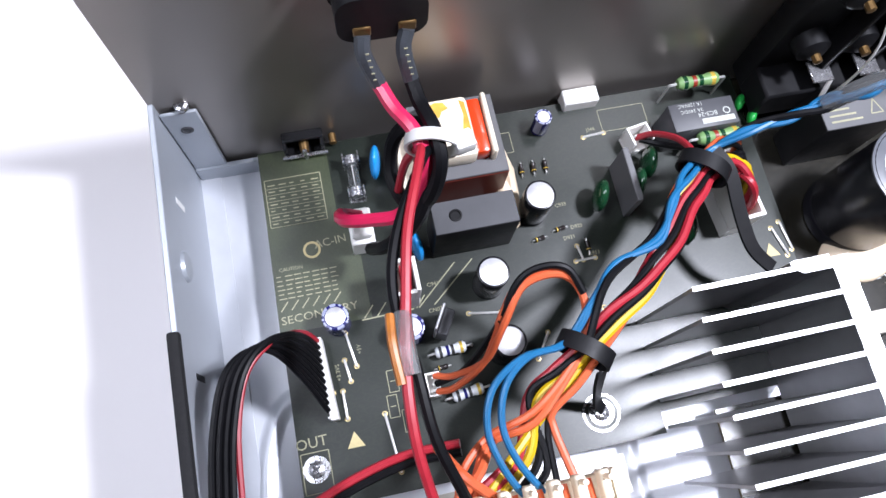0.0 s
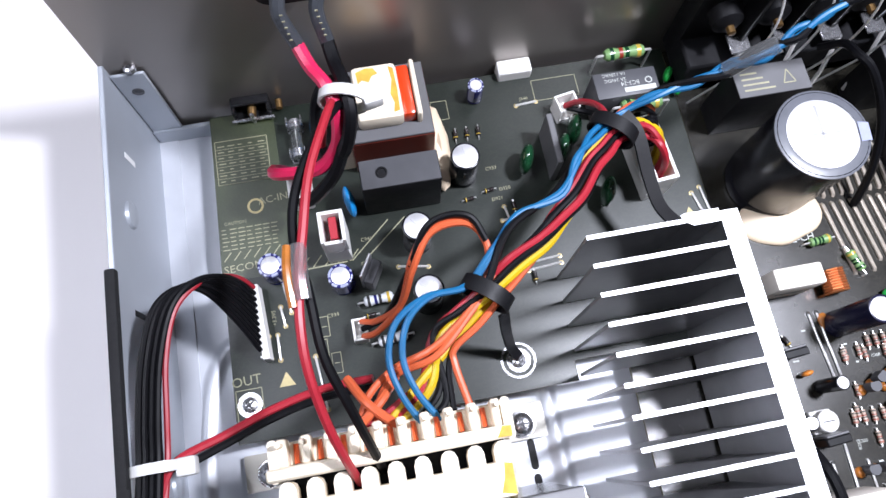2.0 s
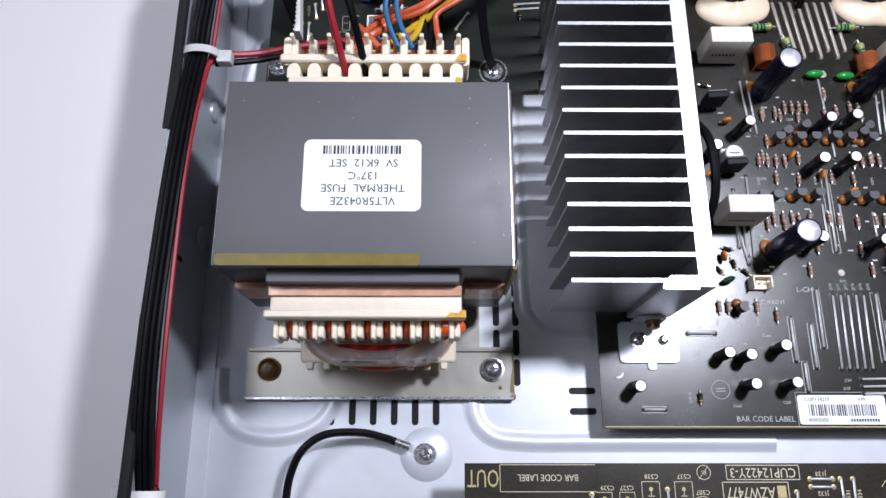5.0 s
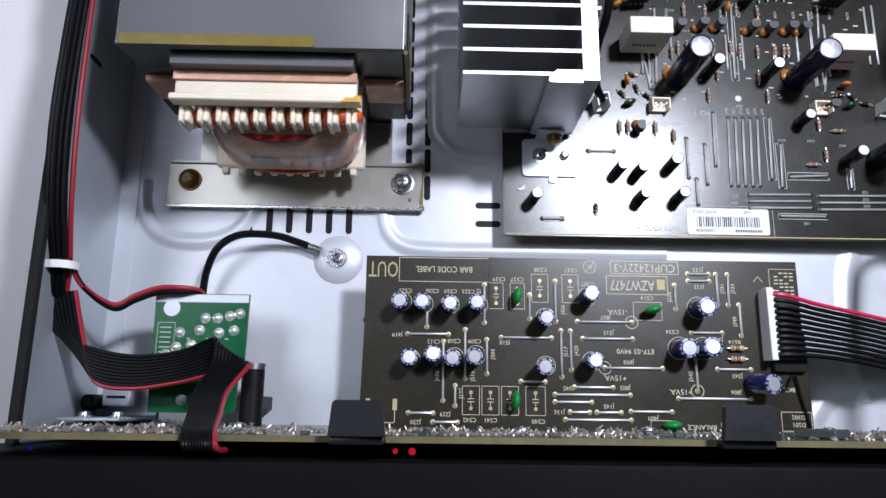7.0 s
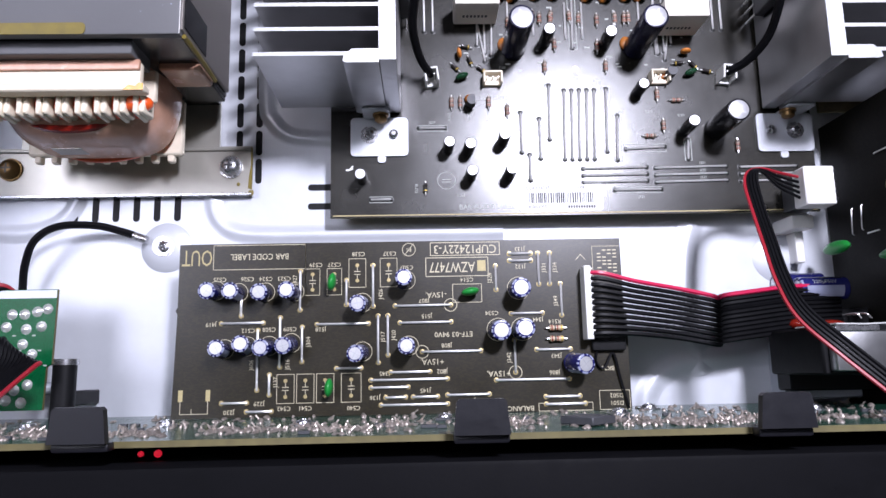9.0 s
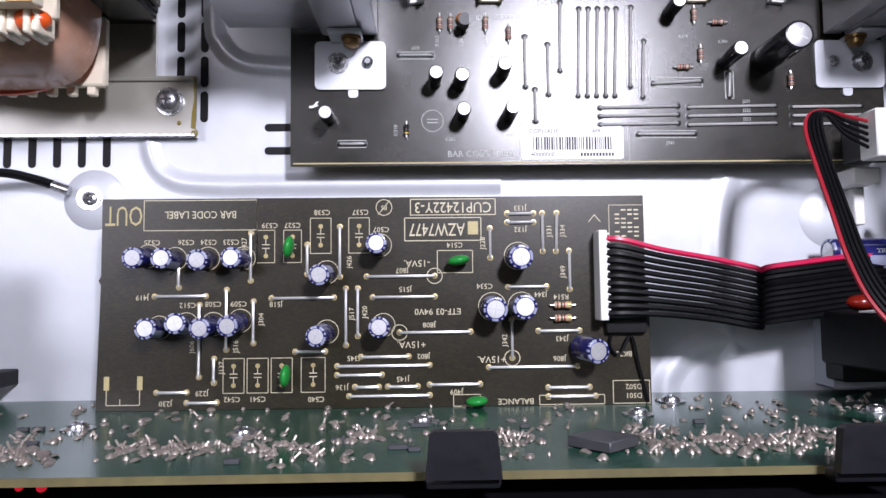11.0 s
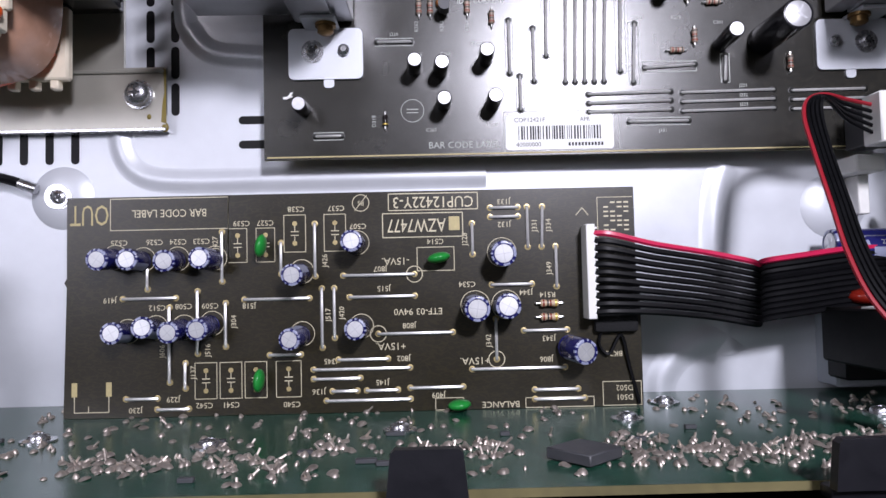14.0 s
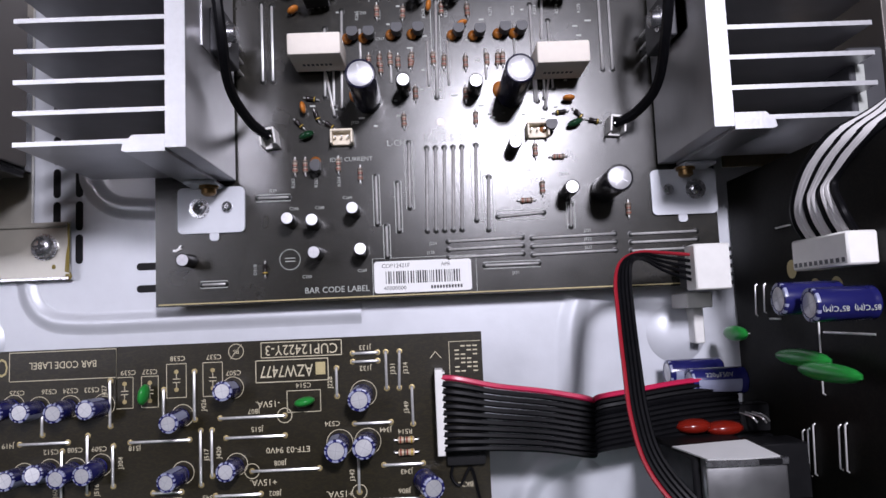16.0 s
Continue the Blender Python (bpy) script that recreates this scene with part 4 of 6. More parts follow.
for x, y, rz in ((168, -104.5, 8), (303.5, -104.5, -6)):
    put("hw2", HW, x, y, AZ, rz)
GA = resistor(9.5, 4.0, "resg", "green power resistors", "sage green power resistor with dark bands", 0.8, ("filmd", "filmd", "filmd", "bandy"))
for x, y, rz in ((214, 28, 4), (226, 17, 110), (256, 28, 4), (262, 14, 100)):
    put("ga", GA, x, y, AZ, rz)
GX = film_cap(6.5, 3.4, "filmd", "long green film capacitors", "glossy green film capacitor lying on the amplifier board")
for x, y, rz in ((182, -103, 20), (288, -102, 20)):
    put("gx", GX, x, y, AZ, rz)
GY = film_cap(9, 3.6, "film", "short green film capacitors", "short glossy green film capacitor lying on the amplifier board")
for x, y in ((236.5, 1.5), (251.5, 0.5)):
    put("gy", GY, x, y, AZ, 2)
DD = film_cap(5, 4.5, "disc", "orange ceramic capacitors", "small orange ceramic disc capacitor")
for x, y, rz in ((181, -92, 100), (219, -42, 60), (190, -24, 10), (178, -52, 30), (232, -52, 80), (245, -60, 20), (286, -92, 0)):
    put("dd", DD, x, y, AZ, rz)
rng = random.Random(5)
put_small = [(186, -95), (179, -98), (191, -99), (184, -88), (290, -98), (296, -101), (283, -97)]
DI = resistor(4.2, 2.0, "diode", "small diodes", "small black diode with a pale ring", 0, ("bandy",))
for x, y in put_small + [(176, 2), (182, -4), (187, -10), (288, -10), (283, -3)]:
    put("di", DI, x, y, AZ, rng.uniform(0, 180))


def driver_transistor():
    t = thing("driver_transistor", "black driver transistor with a grey metal tab beside the heat sink", "transistor", None, "driver transistors")
    part("case", box(-5, 5, -1.6, 1.6, 3, 14, 0.5), "blackp", t)
    part("metal_tab", box(-4.6, 4.6, 1.6, 2.6, 3.5, 14.2, 0.3), "core", t)
    for k in (-2.5, 0, 2.5):
        part("lead", tube([(k, 0, -0.3), (k, 0, 3.2)], 0.4, 6, smooth=False), "tin", t)
    return t


for x, y in ((183, -16), (188, -50)):
    put("drv", driver_transistor, x, y, AZ, 4)
    put("drv", driver_transistor, 2 * AX - x, y, AZ, -4)
scrap = bmesh.new()
for k, (dx, dy, a) in enumerate(((0, 0, 15), (0.5, 0.5, 48))):
    m = Matrix.Translation((130.5 + dx, -146 + dy, AZ + 0.35 + 0.3 * k)) @ Matrix.Rotation(radians(a), 4, "Z") @ Matrix.Rotation(radians(10), 4, "Y")
    p = slab([(-1.8, -0.3), (-0.4, -0.6), (1.9, -0.15), (1.2, 0.4), (-0.2, 0.2), (-1.5, 0.5)], -0.08, 0.08)
    bmesh.ops.transform(p, matrix=m, verts=p.verts)
    me = bpy.data.meshes.new("scrap_piece")
    p.to_mesh(me)
    p.free()
    scrap.from_mesh(me)
    bpy.data.meshes.remove(me)
solid("glue_scrap", scrap, "paper", "torn white scrap of dried glue on the amplifier board", "scrap")


def trimmer():
    t = thing("trimmer", "white round trimmer on the amplifier board", "trimmer", None, "white trimmers")
    part("body", lathe([(0, 0), (4.2, 0), (4.2, 7), (3.7, 7.6), (1.6, 7.6), (1.5, 7.2), (0, 7.2)], 24), "white", t)
    part("base", box(-4.4, 4.4, -4.4, 4.4, 0, 3, 0.5), "white", t)
    g = bmesh.new()
    line_into(g, -2.6, 0, 2.6, 0, 0.5, 7.66)
    part("slot", g, "recess", t)
    return t


for x, y in ((213, -61.5), (223, -61.5), (230, -61.5), (240, -61), (247, -61.5), (257, -61.5)):
    put("to92", to92, x, y + 28, AZ, 180)
for a in ((216, -70, 216, -82), (231, -66, 231, -84), (239, -66, 239, -84), (254, -70, 254, -82), (266, -60, 266, -80), (273, -52, 273, -92), (278, -50, 277, -66), (204, -60, 204, -72)):
    jumper(amp, *a, AZ, bmesh.new())
put("di", DI, 164.5, -155, AZ, 90)
put("trim", trimmer, 190, -43, AZ)
put("trim", trimmer, 280, -43, AZ)


def coil():
    t = thing("copper_coil", "air-wound coil of enamelled copper wire", "coil", None, "copper coils")
    pts = [(1.1 * k / 8 - 5, 4.6 * math.cos(2 * math.pi * k / 8), 5.4 + 4.6 * math.sin(2 * math.pi * k / 8)) for k in range(73)]
    part("winding", tube([(-5, 4.6, -0.3)] + pts + [(5, 4.6, -0.3)], 0.55, 6, steps=1), "copper", t)
    return t


put("coil", coil, 212, 10, AZ, 90)
put("coil", coil, 262, 6, AZ, 90)

BIG = elcap(35.5, 47, "sleevek", "large reservoir capacitors", "large black reservoir capacitor glued down with off-white adhesive")
for x in (201, 272):
    t = put("big", BIG, x, 58.5, AZ, 35)
    ring = lathe([(18.1, 0), (18.1, 0.6), (15.6, 1.3), (13.9, 1.3)], 48)
    part("rim", ring, "capring", t).matrix_local = place(0, 0, 46.0)
    bm = bmesh.new()
    bm.faces.new([bm.verts.new(q) for q in ((13.5, -4.0, 47.6), (17.7, -3.6, 47.5), (17.7, 3.6, 47.5), (13.5, 4.0, 47.6))])
    bmesh.ops.rotate(bm, cent=(0, 0, 0), matrix=Matrix.Rotation(radians(-42), 3, "Z"), verts=bm.verts)
    part("polarity_mark", bm, "stripe", t)
    g = ball((0, 0, 0), 1, 19, 12.5, 5.2, u=36, v=16)
    for v in g.verts:
        a = math.atan2(v.co.y, v.co.x)
        f = 1 + 0.05 * math.sin(2 * a + x) + 0.03 * math.sin(5 * a + 0.3 * x)
        v.co.x, v.co.y, v.co.z = v.co.x * f, v.co.y * f, max(-0.6, v.co.z * (1 + 0.12 * math.sin(3 * a)))
    solid("adhesive_ring", g, "glue", "off-white adhesive round the foot of a large capacitor", "adhesive", place(x + 1, 42, AZ + 0.4))


# ---- heat sinks ----
def heat_sink(x0, s, label):
    """Back plate along y with sixteen fins along x; s says to which side the fins point."""
    t = thing("heat_sink", label, "heat sink", None, "finned heat sinks")
    a, b = sorted((x0, x0 - s * 6.5))
    part("back_plate", box(a, b, -120, 33, 13.5, 69.8, 0.3), "fin", t)
    part("sawn_top", box(a + 0.05, b - 0.05, -119.9, 32.9, 69.8, 70.1), "alu", t)
    f0, f1 = sorted((x0 - s * 6.5, x0 - s * 53.5))
    fm = make_mesh("fin", box(f0, f1, -0.65, 0.65, 16, 69.8, 0.15), M["fin"])
    tm = make_mesh("fin_edge", box(f0, f1, -0.75, 0.75, 69.8, 70.1), M["alu"])
    for k in range(16):
        y = 31.5 - k * 9.93
        fo = share("fin", fm, t, place(0, y, 0))
        share("sawn_edge", tm, fo, place(0, 0, 0))
    for y0, y1 in ((-121, -115.6), (29.5, 34)):
        inner, outer = (y1, y0) if y0 < -100 else (y0, y1)
        lip = [(x0 - s * 6.5, inner), (x0 - s * 16.6, inner), (x0 - s * 19.6, (inner + outer) / 2), (x0 - s * 20, outer - 0.5 * (outer - inner) * 0.2), (x0 - s * 18.6, outer), (x0 - s * 6.5, outer)]
        part("mounting_lip", slab(lip, 16, 69.8), "fin", t)
        part("sawn_lip", slab(lip, 69.82, 70.14), "alu", t)
    c0, c1 = sorted((x0 - s * 1, x0 - s * 23))
    part("foot_plate", slab(rounded(min(c0, c1) + (0 if s > 0 else -4), max(c0, c1) + (4 if s > 0 else 0), -140, -122, 2), AZ + 0.1, AZ + 1.2), "steel", t)
    mid_x = x0 - s * 9
    part("foot_tab", slab(rounded(mid_x - 1.8, mid_x + 1.8, -143, -139.5, 1.2), AZ + 0.1, AZ + 0.9), "steel", t)
    part("foot_bolt", lathe([(0, 0), (3.6, 0), (3.6, 1.2), (2.8, 1.3), (2.8, 3.2), (1.6, 4), (0, 4)], 20, Matrix.Translation((mid_x, -122.4, 18.5)) @ Matrix.Rotation(radians(90), 4, "X")), "oldbrass", t)
    part("foot_upright", box(min(c0, c1) + 6, max(c0, c1) - 4, -122.6, -121.2, AZ + 0.1, 24, 0.3), "steel", t)
    screw(t, x0 - s * 14.5, -130.2, AZ + 1.2, 2.4)
    part("rivet", lathe([(2, 0), (2, 1.4), (1, 2.4), (0, 2.4)], 14, Matrix.Translation((x0 - s * 3.5, -130, AZ + 1.2))), "screw", t)
    for y in (-20, 8, -55):
        screw(t, x0 + s * 0.2, y, 50, 2.6, "X", True).matrix_local = Matrix.Identity(4) if s > 0 else Matrix.Translation((2 * x0 * MM, 0, 0)) @ Matrix.Scale(-1, 4, (1, 0, 0))
    return t


heat_sink(154, 1, "tall aluminium heat sink with dark fins and bright sawn edges")
heat_sink(320, -1, "tall aluminium heat sink with dark fins beside the input board")


def power_transistor(x, y, s):
    t = thing("power_transistor", "black power transistor bolted to the heat sink", "transistor", None, "power transistors on the heat sinks")
    a, b = sorted((x, x + s * 4.6))
    part("case", box(a, b, y - 8, y + 8, 24, 46, 0.5), "greyp", t)
    part("mica_washer", box(min(x, x - s * 0.2), max(x, x + s * 0.05), y - 9, y + 9, 23, 54), "fin", t)
    bolt = lathe([(0, 0), (4.6, 0), (4.6, 0.8), (3.2, 0.9), (3.2, 3.4), (2.6, 3.9), (0, 3.9)], 20, Matrix.Translation((x + s * 4.6, y, 41)) @ Matrix.Rotation(radians(90 * s), 4, "Y"))
    part("bolt", bolt, "screw", t)
    for k in (-1, 0, 1):
        part("lead", tube([(x + s * 2.4, y + 5 * k, 24.5), (x + s * 2.4, y + 5 * k, AZ - 0.2)], 0.6, 6, smooth=False), "tin", t)


for y in (-26, -72, 2):
    power_transistor(154.3, y, 1)
    power_transistor(319.7, y, -1)


def wire(name, label, pts, r, material, category="wire", seg=8):
    return solid(name, tube(pts, r, seg), material, label, category)


wire("black_lead", "thick black lead running down beside a heat sink to a socket", [(158, -40, 50), (161, -58, 62), (162, -80, 58), (160, -92, 42), (163, -100, 27), (168, -104, 18)], 1.9, "wblack")
wire("black_lead", "thick black lead running down beside a heat sink to a socket", [(315, -50, 55), (311, -66, 66), (311, -84, 58), (313, -96, 40), (309, -102, 26), (303, -104, 18)], 1.9, "wblack")

# ---- main transformer ----
tf = thing("power_transformer", "large grey power transformer with cream bobbin and white label", "transformer")
part("base_plate", slab([(-34, -154), (85, -154), (85, -132), (70, -132), (70, -28), (85, -28), (85, -14), (-34, -14), (-34, -28), (-20, -28), (-20, -132), (-34, -132)], 2.6, 4.2), "plated", tf)
part("front_lip", box(-34, 85, -155.2, -154, 0.2, 4.6, 0.2), "screw", tf)
part("plate_step", box(-33.5, 84.5, -134.2, -132.8, 4.2, 5.4, 0.4), "plated", tf)
part("core", box(-27.5, 77.5, -115.4, -44, 22, 80, 0.4), "lam", tf, "dark laminated iron core")
part("core_cover", box(-28, 78, -116, -43.5, 80, 84, 0.7, 2), "core", tf, "grey painted steel cover")
part("core_foot", box(-20, 70, -112, -48, 4.2, 22, 0.4), "lam", tf)
part("cover_flange", box(77.4, 79, -114, -46, 24, 83, 0.4), "rear", tf)
part("flange_tape", box(78.9, 79.5, -113, -100, 58, 82.6, 0.2), "lam", tf)
part("worn_edge", tube([(77.8, -115.7, 83.7), (77.8, -44, 83.7)], 0.16, 5, smooth=False), "tin", tf)
part("worn_edge", tube([(-27.8, -115.7, 83.7), (-27.8, -44, 83.7)], 0.12, 5, smooth=False), "tin", tf)
part("varnish_seam", tube([(78.6, -115.6, 81), (78.8, -115.8, 60), (78.4, -116, 42)], 0.9, 6), "varnish", tf)
part("varnish_run", slab(rounded(-27, 45, -115.9, -111.6, 1.5), 84.0, 84.35), "varnish", tf, "amber varnish streak")
part("insulation_card", box(-10, 60, -124.2, -120.3, 71.4, 73.0, 0.3), "tape", tf)
part("core_throat", box(-10, 59, -120.4, -114, 60.5, 78, 0.3), "core", tf)
for x0, x1 in ((-27, -12), (61, 77)):
    part("core_leg", box(x0, x1, -118, -113, 40, 58, 0.8), "tape", tf)
    part("leg_foot", box(x0, x1, -117.4, -113, 22, 40, 0.4), "lam", tf)
fb = part("front_bobbin", box(-9.5, 60, -130, -120.5, 67.5, 71.8, 1.2, 2), "nylon", tf, "cream nylon bobbin flange")
part("flange_rim", box(-11.5, 61.5, -132, -129, 66, 72.2, 0.6), "nylon", fb)
part("terminal_ledge", box(-10.5, 60.5, -131, -118, 55, 58, 0.6), "nylon", fb)
for k in range(10):
    x = -8 + 7.15 * k
    part("comb_tooth", box(x - 1.0, x + 1.0, -138.6, -131.5, 55, 66.5, 0.5), "nylon", fb)
    part("comb_block", box(x + 0.8, x + 3.3, -137.9, -131, 56, 65.5, 0.6), "nylon", fb)
    if k < 9:
        part("terminal_winding", tube([(x + 4.8, -130, 61), (x + 4.8, -134, 61.5), (x + 4.8, -136.6, 57)], 1.35, 8), "orange", fb)
part("enamel_patch", ball((56, -133.6, 62.5), 1, 5.8, 3.6, 3.4), "orange", fb)
part("enamel_run", slab([(54, -131.9), (61.4, -131.9), (61.4, -129.4), (59.8, -129.1), (58.6, -130.4), (56, -130.0)], 72.1, 72.4), "stain", fb)
part("lower_flange", box(-7, 59, -141, -116, 18, 22, 0.8), "nylon", fb)
for k in range(9):
    x = -3 + 7.1 * k
    part("comb_tooth", box(x - 1.5, x + 1.5, -144, -140.5, 17.5, 21, 0.5), "nylon", fb)
rb = part("rear_bobbin", box(-9, 61, -43.5, -33, 61, 70, 1.0, 2), "nylon", tf, "cream nylon bobbin with round wire notches")
for k in range(9):
    x = -7 + 8.2 * k
    part("notch_post", slab([(x + dx, -33 + dy) for dx, dy in ((-2.6, -0.5), (2.6, -0.5), (2.6, 3.5), (1.9, 5.2), (0.7, 6), (-0.7, 6), (-1.9, 5.2), (-2.6, 3.5))], 62, 69.5), "nylon", rb)
part("notch_floor", box(-9, 61, -33, -26, 56, 58, 0.3), "blackp", rb)
part("terminal_rail", box(-13, 63, -26.5, -22.5, 60, 70, 0.8), "nylon", rb)
part("terminal_ledge", box(-10, 61, -22.5, -15, 57, 61, 0.6), "nylon", rb)
for k in range(10):
    x = -8 + 7.5 * k
    part("comb_tooth", box(x - 1.6, x + 1.6, -22.5, -14, 60, 67, 0.6), "nylon", rb)
    part("terminal_post", lathe([(0, 0), (0.9, 0), (0.9, 7), (0, 7.4)], 8, Matrix.Translation((x, -16, 66))), "nylon", rb)
    if k < 9:
        part("terminal_winding", tube([(x + 3.7, -22, 62), (x + 3.7, -16, 61)], 0.9, 8, smooth=False), "orange", rb)
part("varnish_stain", slab([(58, -26), (62.6, -26.2), (62.8, -23), (60, -22.8), (59, -24.4)], 69.9, 70.12), "stain", rb)
part("varnish_stain", slab([(56, -42), (60.6, -43), (60.8, -34), (58.4, -33.4), (57.6, -38)], 69.9, 70.1), "stain", rb)
for x0, x1 in ((-12, -9), (61, 64)):
    part("end_wing", slab(rounded(x0, x1, -27, -14, 1.4), 56, 68), "nylon", rb)
# windings bulge out of the core, front and rear
for s, yc in ((-1, -114), (1, -45)):
    bm = bmesh.new()
    rows = []
    for z in (24, 27, 40, 54, 57):
        g = {24: 0.92, 54: 0.9, 57: 0.8}.get(z, 1.0)
        rows.append([bm.verts.new((27 + 33 * g * math.copysign(abs(math.cos(a)) ** 0.45, math.cos(a)), yc + s * ((30 if s < 0 else 22) * g * abs(math.sin(a)) ** 0.7), z)) for a in [math.pi * k / 24 for k in range(25)]])
    for p, q in zip(rows, rows[1:]):
        for k in range(24):
            bm.faces.new((p[k], p[k + 1], q[k + 1], q[k]))
    bm.faces.new(rows[-1]), bm.faces.new(rows[0][::-1])
    w = part("winding", bm, "tape", tf, "brown taped copper winding")
    part("tape_patch", box(13, 25, yc + s * (29.9 if s < 0 else 21.9) - 0.2, yc + s * (29.9 if s < 0 else 21.9) + 0.2, 33, 41, 0.1), "rear", w)
    # red enamel below the comb, the comb's shade put into its darker red
    part("enamel_lining", tube([(27 + 30 * math.cos(math.pi * k / 12), yc + s * (26 if s < 0 else 19) * math.sin(math.pi * k / 12) ** 0.7, 54) for k in range(1, 12)], 2.0, 8), "redcap", w)
    part("enamel_edge", tube([(27 + 33 * math.cos(math.pi * k / 12), yc + s * (30 if s < 0 else 22) * math.sin(math.pi * k / 12) ** 0.7, 25) for k in range(2, 12)], 1.3, 6), "orange", w)
part("varnish_line", slab([(83.4, -152), (85.2, -152.6), (85.2, -133), (84.2, -132.4), (84.6, -141), (83.8, -146)], 4.2, 4.5), "varnish", tf, "amber varnish along the plate edge")
bmv = bmesh.new()
for x, y, z, r in ((84.4, -153.8, 3.6, 1.5), (62, -20, 63, 1.4), (60, -44, 63, 1.2), (79, -150, 4.2, 0.8)):
    ball((x, y, z), r, 1, 1.2, 0.5, bmv)
tagged(part("varnish_drip", bmv, "varnish", tf), kind="stuff")
for x, y in ((-24, -142), (75.5, -142), (-24, -22), (75.5, -22)):
    bolt = part("bolt", lathe([(0, 0), (5.3, 0), (5.3, 0.9), (4.5, 1.0), (4.5, 2.2), (3.7, 3.6), (2.2, 4.4), (0.9, 4.5), (0.6, 3.6), (0, 3.5)], 28, Matrix.Translation((x, y, 4.2))), "oldbrass" if (x, y) == (-24, -142) else "screw", tf)
    cross = box(x - 2.2, x + 2.2, y - 0.4, y + 0.4, 8.2, 8.72)
    bm_box(cross, x - 0.4, x + 0.4, y - 2.2, y + 2.2, 8.21, 8.73)
    part("drive_slot", cross, "recess", bolt)
# dots of bright scratched paint on the cover
bm = bmesh.new()
rng = random.Random(12)
for k in range(22):
    x, y = (rng.uniform(62, 76), rng.uniform(-108, -50)) if k < 15 else (rng.uniform(-24, 60), rng.uniform(-62, -48))
    lathe([(rng.uniform(0.12, 0.32), 0.03), (0, 0.05)], 6, Matrix.Translation((x, y, 84)), bm)
tagged(part("paint_chip", bm, "stripe", tf), kind="stuff")
lab = thing("transformer_label", "white rounded label on the transformer cover", "label", place(23.7, -81.8, 84))
part("paper", slab(rounded(-21.5, 21.5, -14, 14, 2.6), 0.02, 0.16), "paper", lab)
bm = bmesh.new()
x, rng = -14.5, random.Random(6)
while x < 14.5:
    w = rng.choice((0.3, 0.5, 0.8))
    line_into(bm, x + w / 2, 8.2, x + w / 2, 11.6, w, 0.22)
    x += w + rng.choice((0.3, 0.5, 0.8))
for s, y in (("SV  6K12  SET", 4.8), ("137\u00b0C", -0.2), ("THERMAL  FUSE", -5), ("VLT5R043ZE", -10)):
    text_into(bm, s, 0.5, y, 4.3, 0.22)
tagged(part("printed_text", bm, "prnt", lab), kind="stuff")

# ---- power supply board ----
PZ = 15.0
psu = board("power_supply_board", "dark green power supply circuit board with warning lettering", [(-33, -10), (100, -10), (100, -2), (172, -2), (172, 128), (-31, 128)], PZ, "pcbpsu")
standoffs(psu, ((-27, 4), (78, 2), (160, 120), (-20, 120), (90, 60)), PZ)
screw(psu, -27, 4, PZ, 2.9)
screw(psu, 78, 2, PZ, 2.9)
part("ground_ring", lathe([(6.2, 0), (7.1, 0), (7.1, 0.15), (6.2, 0.15)], 24, Matrix.Translation((78, 2, PZ))), "screw", psu)
part("bare_mask_area", slab([(-32.6, 54), (2, 54), (2, 90), (-4, 96), (-4, 127.5), (-30.8, 127.5)], PZ, PZ + 0.05), "pcbolive", psu)
ink = bmesh.new()
Z = PZ + 0.09
rect_into(ink, -30, 96, -8, 116, 0.35, Z)
rng = random.Random(2)
for k in range(7):
    y = 113.6 - 2.7 * k
    line_into(ink, -30, y - 1.4, -8, y - 1.4, 0.2, Z)
    for j in range(5):
        w = rng.uniform(1.6, 3)
        line_into(ink, -29 + 4.3 * j, y, -29 + 4.3 * j + w, y, 0.45, Z)
text_into(ink, "AC-IN", -8.5, 86.5, 4.6, Z, 4)
text_into(ink, "CAUTION", -25, 78.5, 2.0, Z, 0)
for k in range(6):
    for j in range(7):
        w = rng.uniform(1.5, 3.0)
        line_into(ink, -31 + 3.4 * j, 76 - 1.75 * k, -31 + 3.4 * j + w, 76 - 1.75 * k, 0.4, Z)
text_into(ink, "SECONDARY", -17, 59.2, 4.4, Z, 2, wide=29)
text_into(ink, "OUT", -27.5, 13.2, 5.4, Z, 2)
text_into(ink, "+5V", -5, 43, 2.2, Z, 90)
text_into(ink, "+3.3VS", -14, 36, 2.2, Z, 90)
for s, x, y in (("C933", 84, 84), ("D920", 88, 74), ("D921", 84, 70), ("J346", 105, 114), ("CN03", 26, 52), ("C941", 27, 62), ("RY01", 52, 63), ("C934", 9, 33), ("D913", 92, 62)):
    text_into(ink, s, x, y, 2.2, Z, 3)
for k in range(6):
    line_into(ink, -31 + 4 * k, 62.5, -28 + 4 * k, 66, 0.45, Z)
line_into(ink, -2, 53.5, 18, 54, 0.5, Z)
for k in range(5):
    line_into(ink, -1 + 5 * k, 54, 3 + 5 * k, 58.5, 0.45, Z)
line_into(ink, 20, 54, 37, 69, 0.45, Z), line_into(ink, 26, 54, 44, 69, 0.45, Z)
for x, y in ((5, 29), (3.5, 20), (8, 14)):
    rect_into(ink, x - 1.8, y - 4, x + 1.8, y + 4, 0.28, Z)
    line_into(ink, x - 1, y, x + 1, y, 0.3, Z)
rect_into(ink, 64, 110, 71, 119, 0.25, Z)
rect_into(ink, 110, 112, 130, 122, 0.25, Z)
rect_into(ink, -32, -4, -22, 10, 0.3, Z)
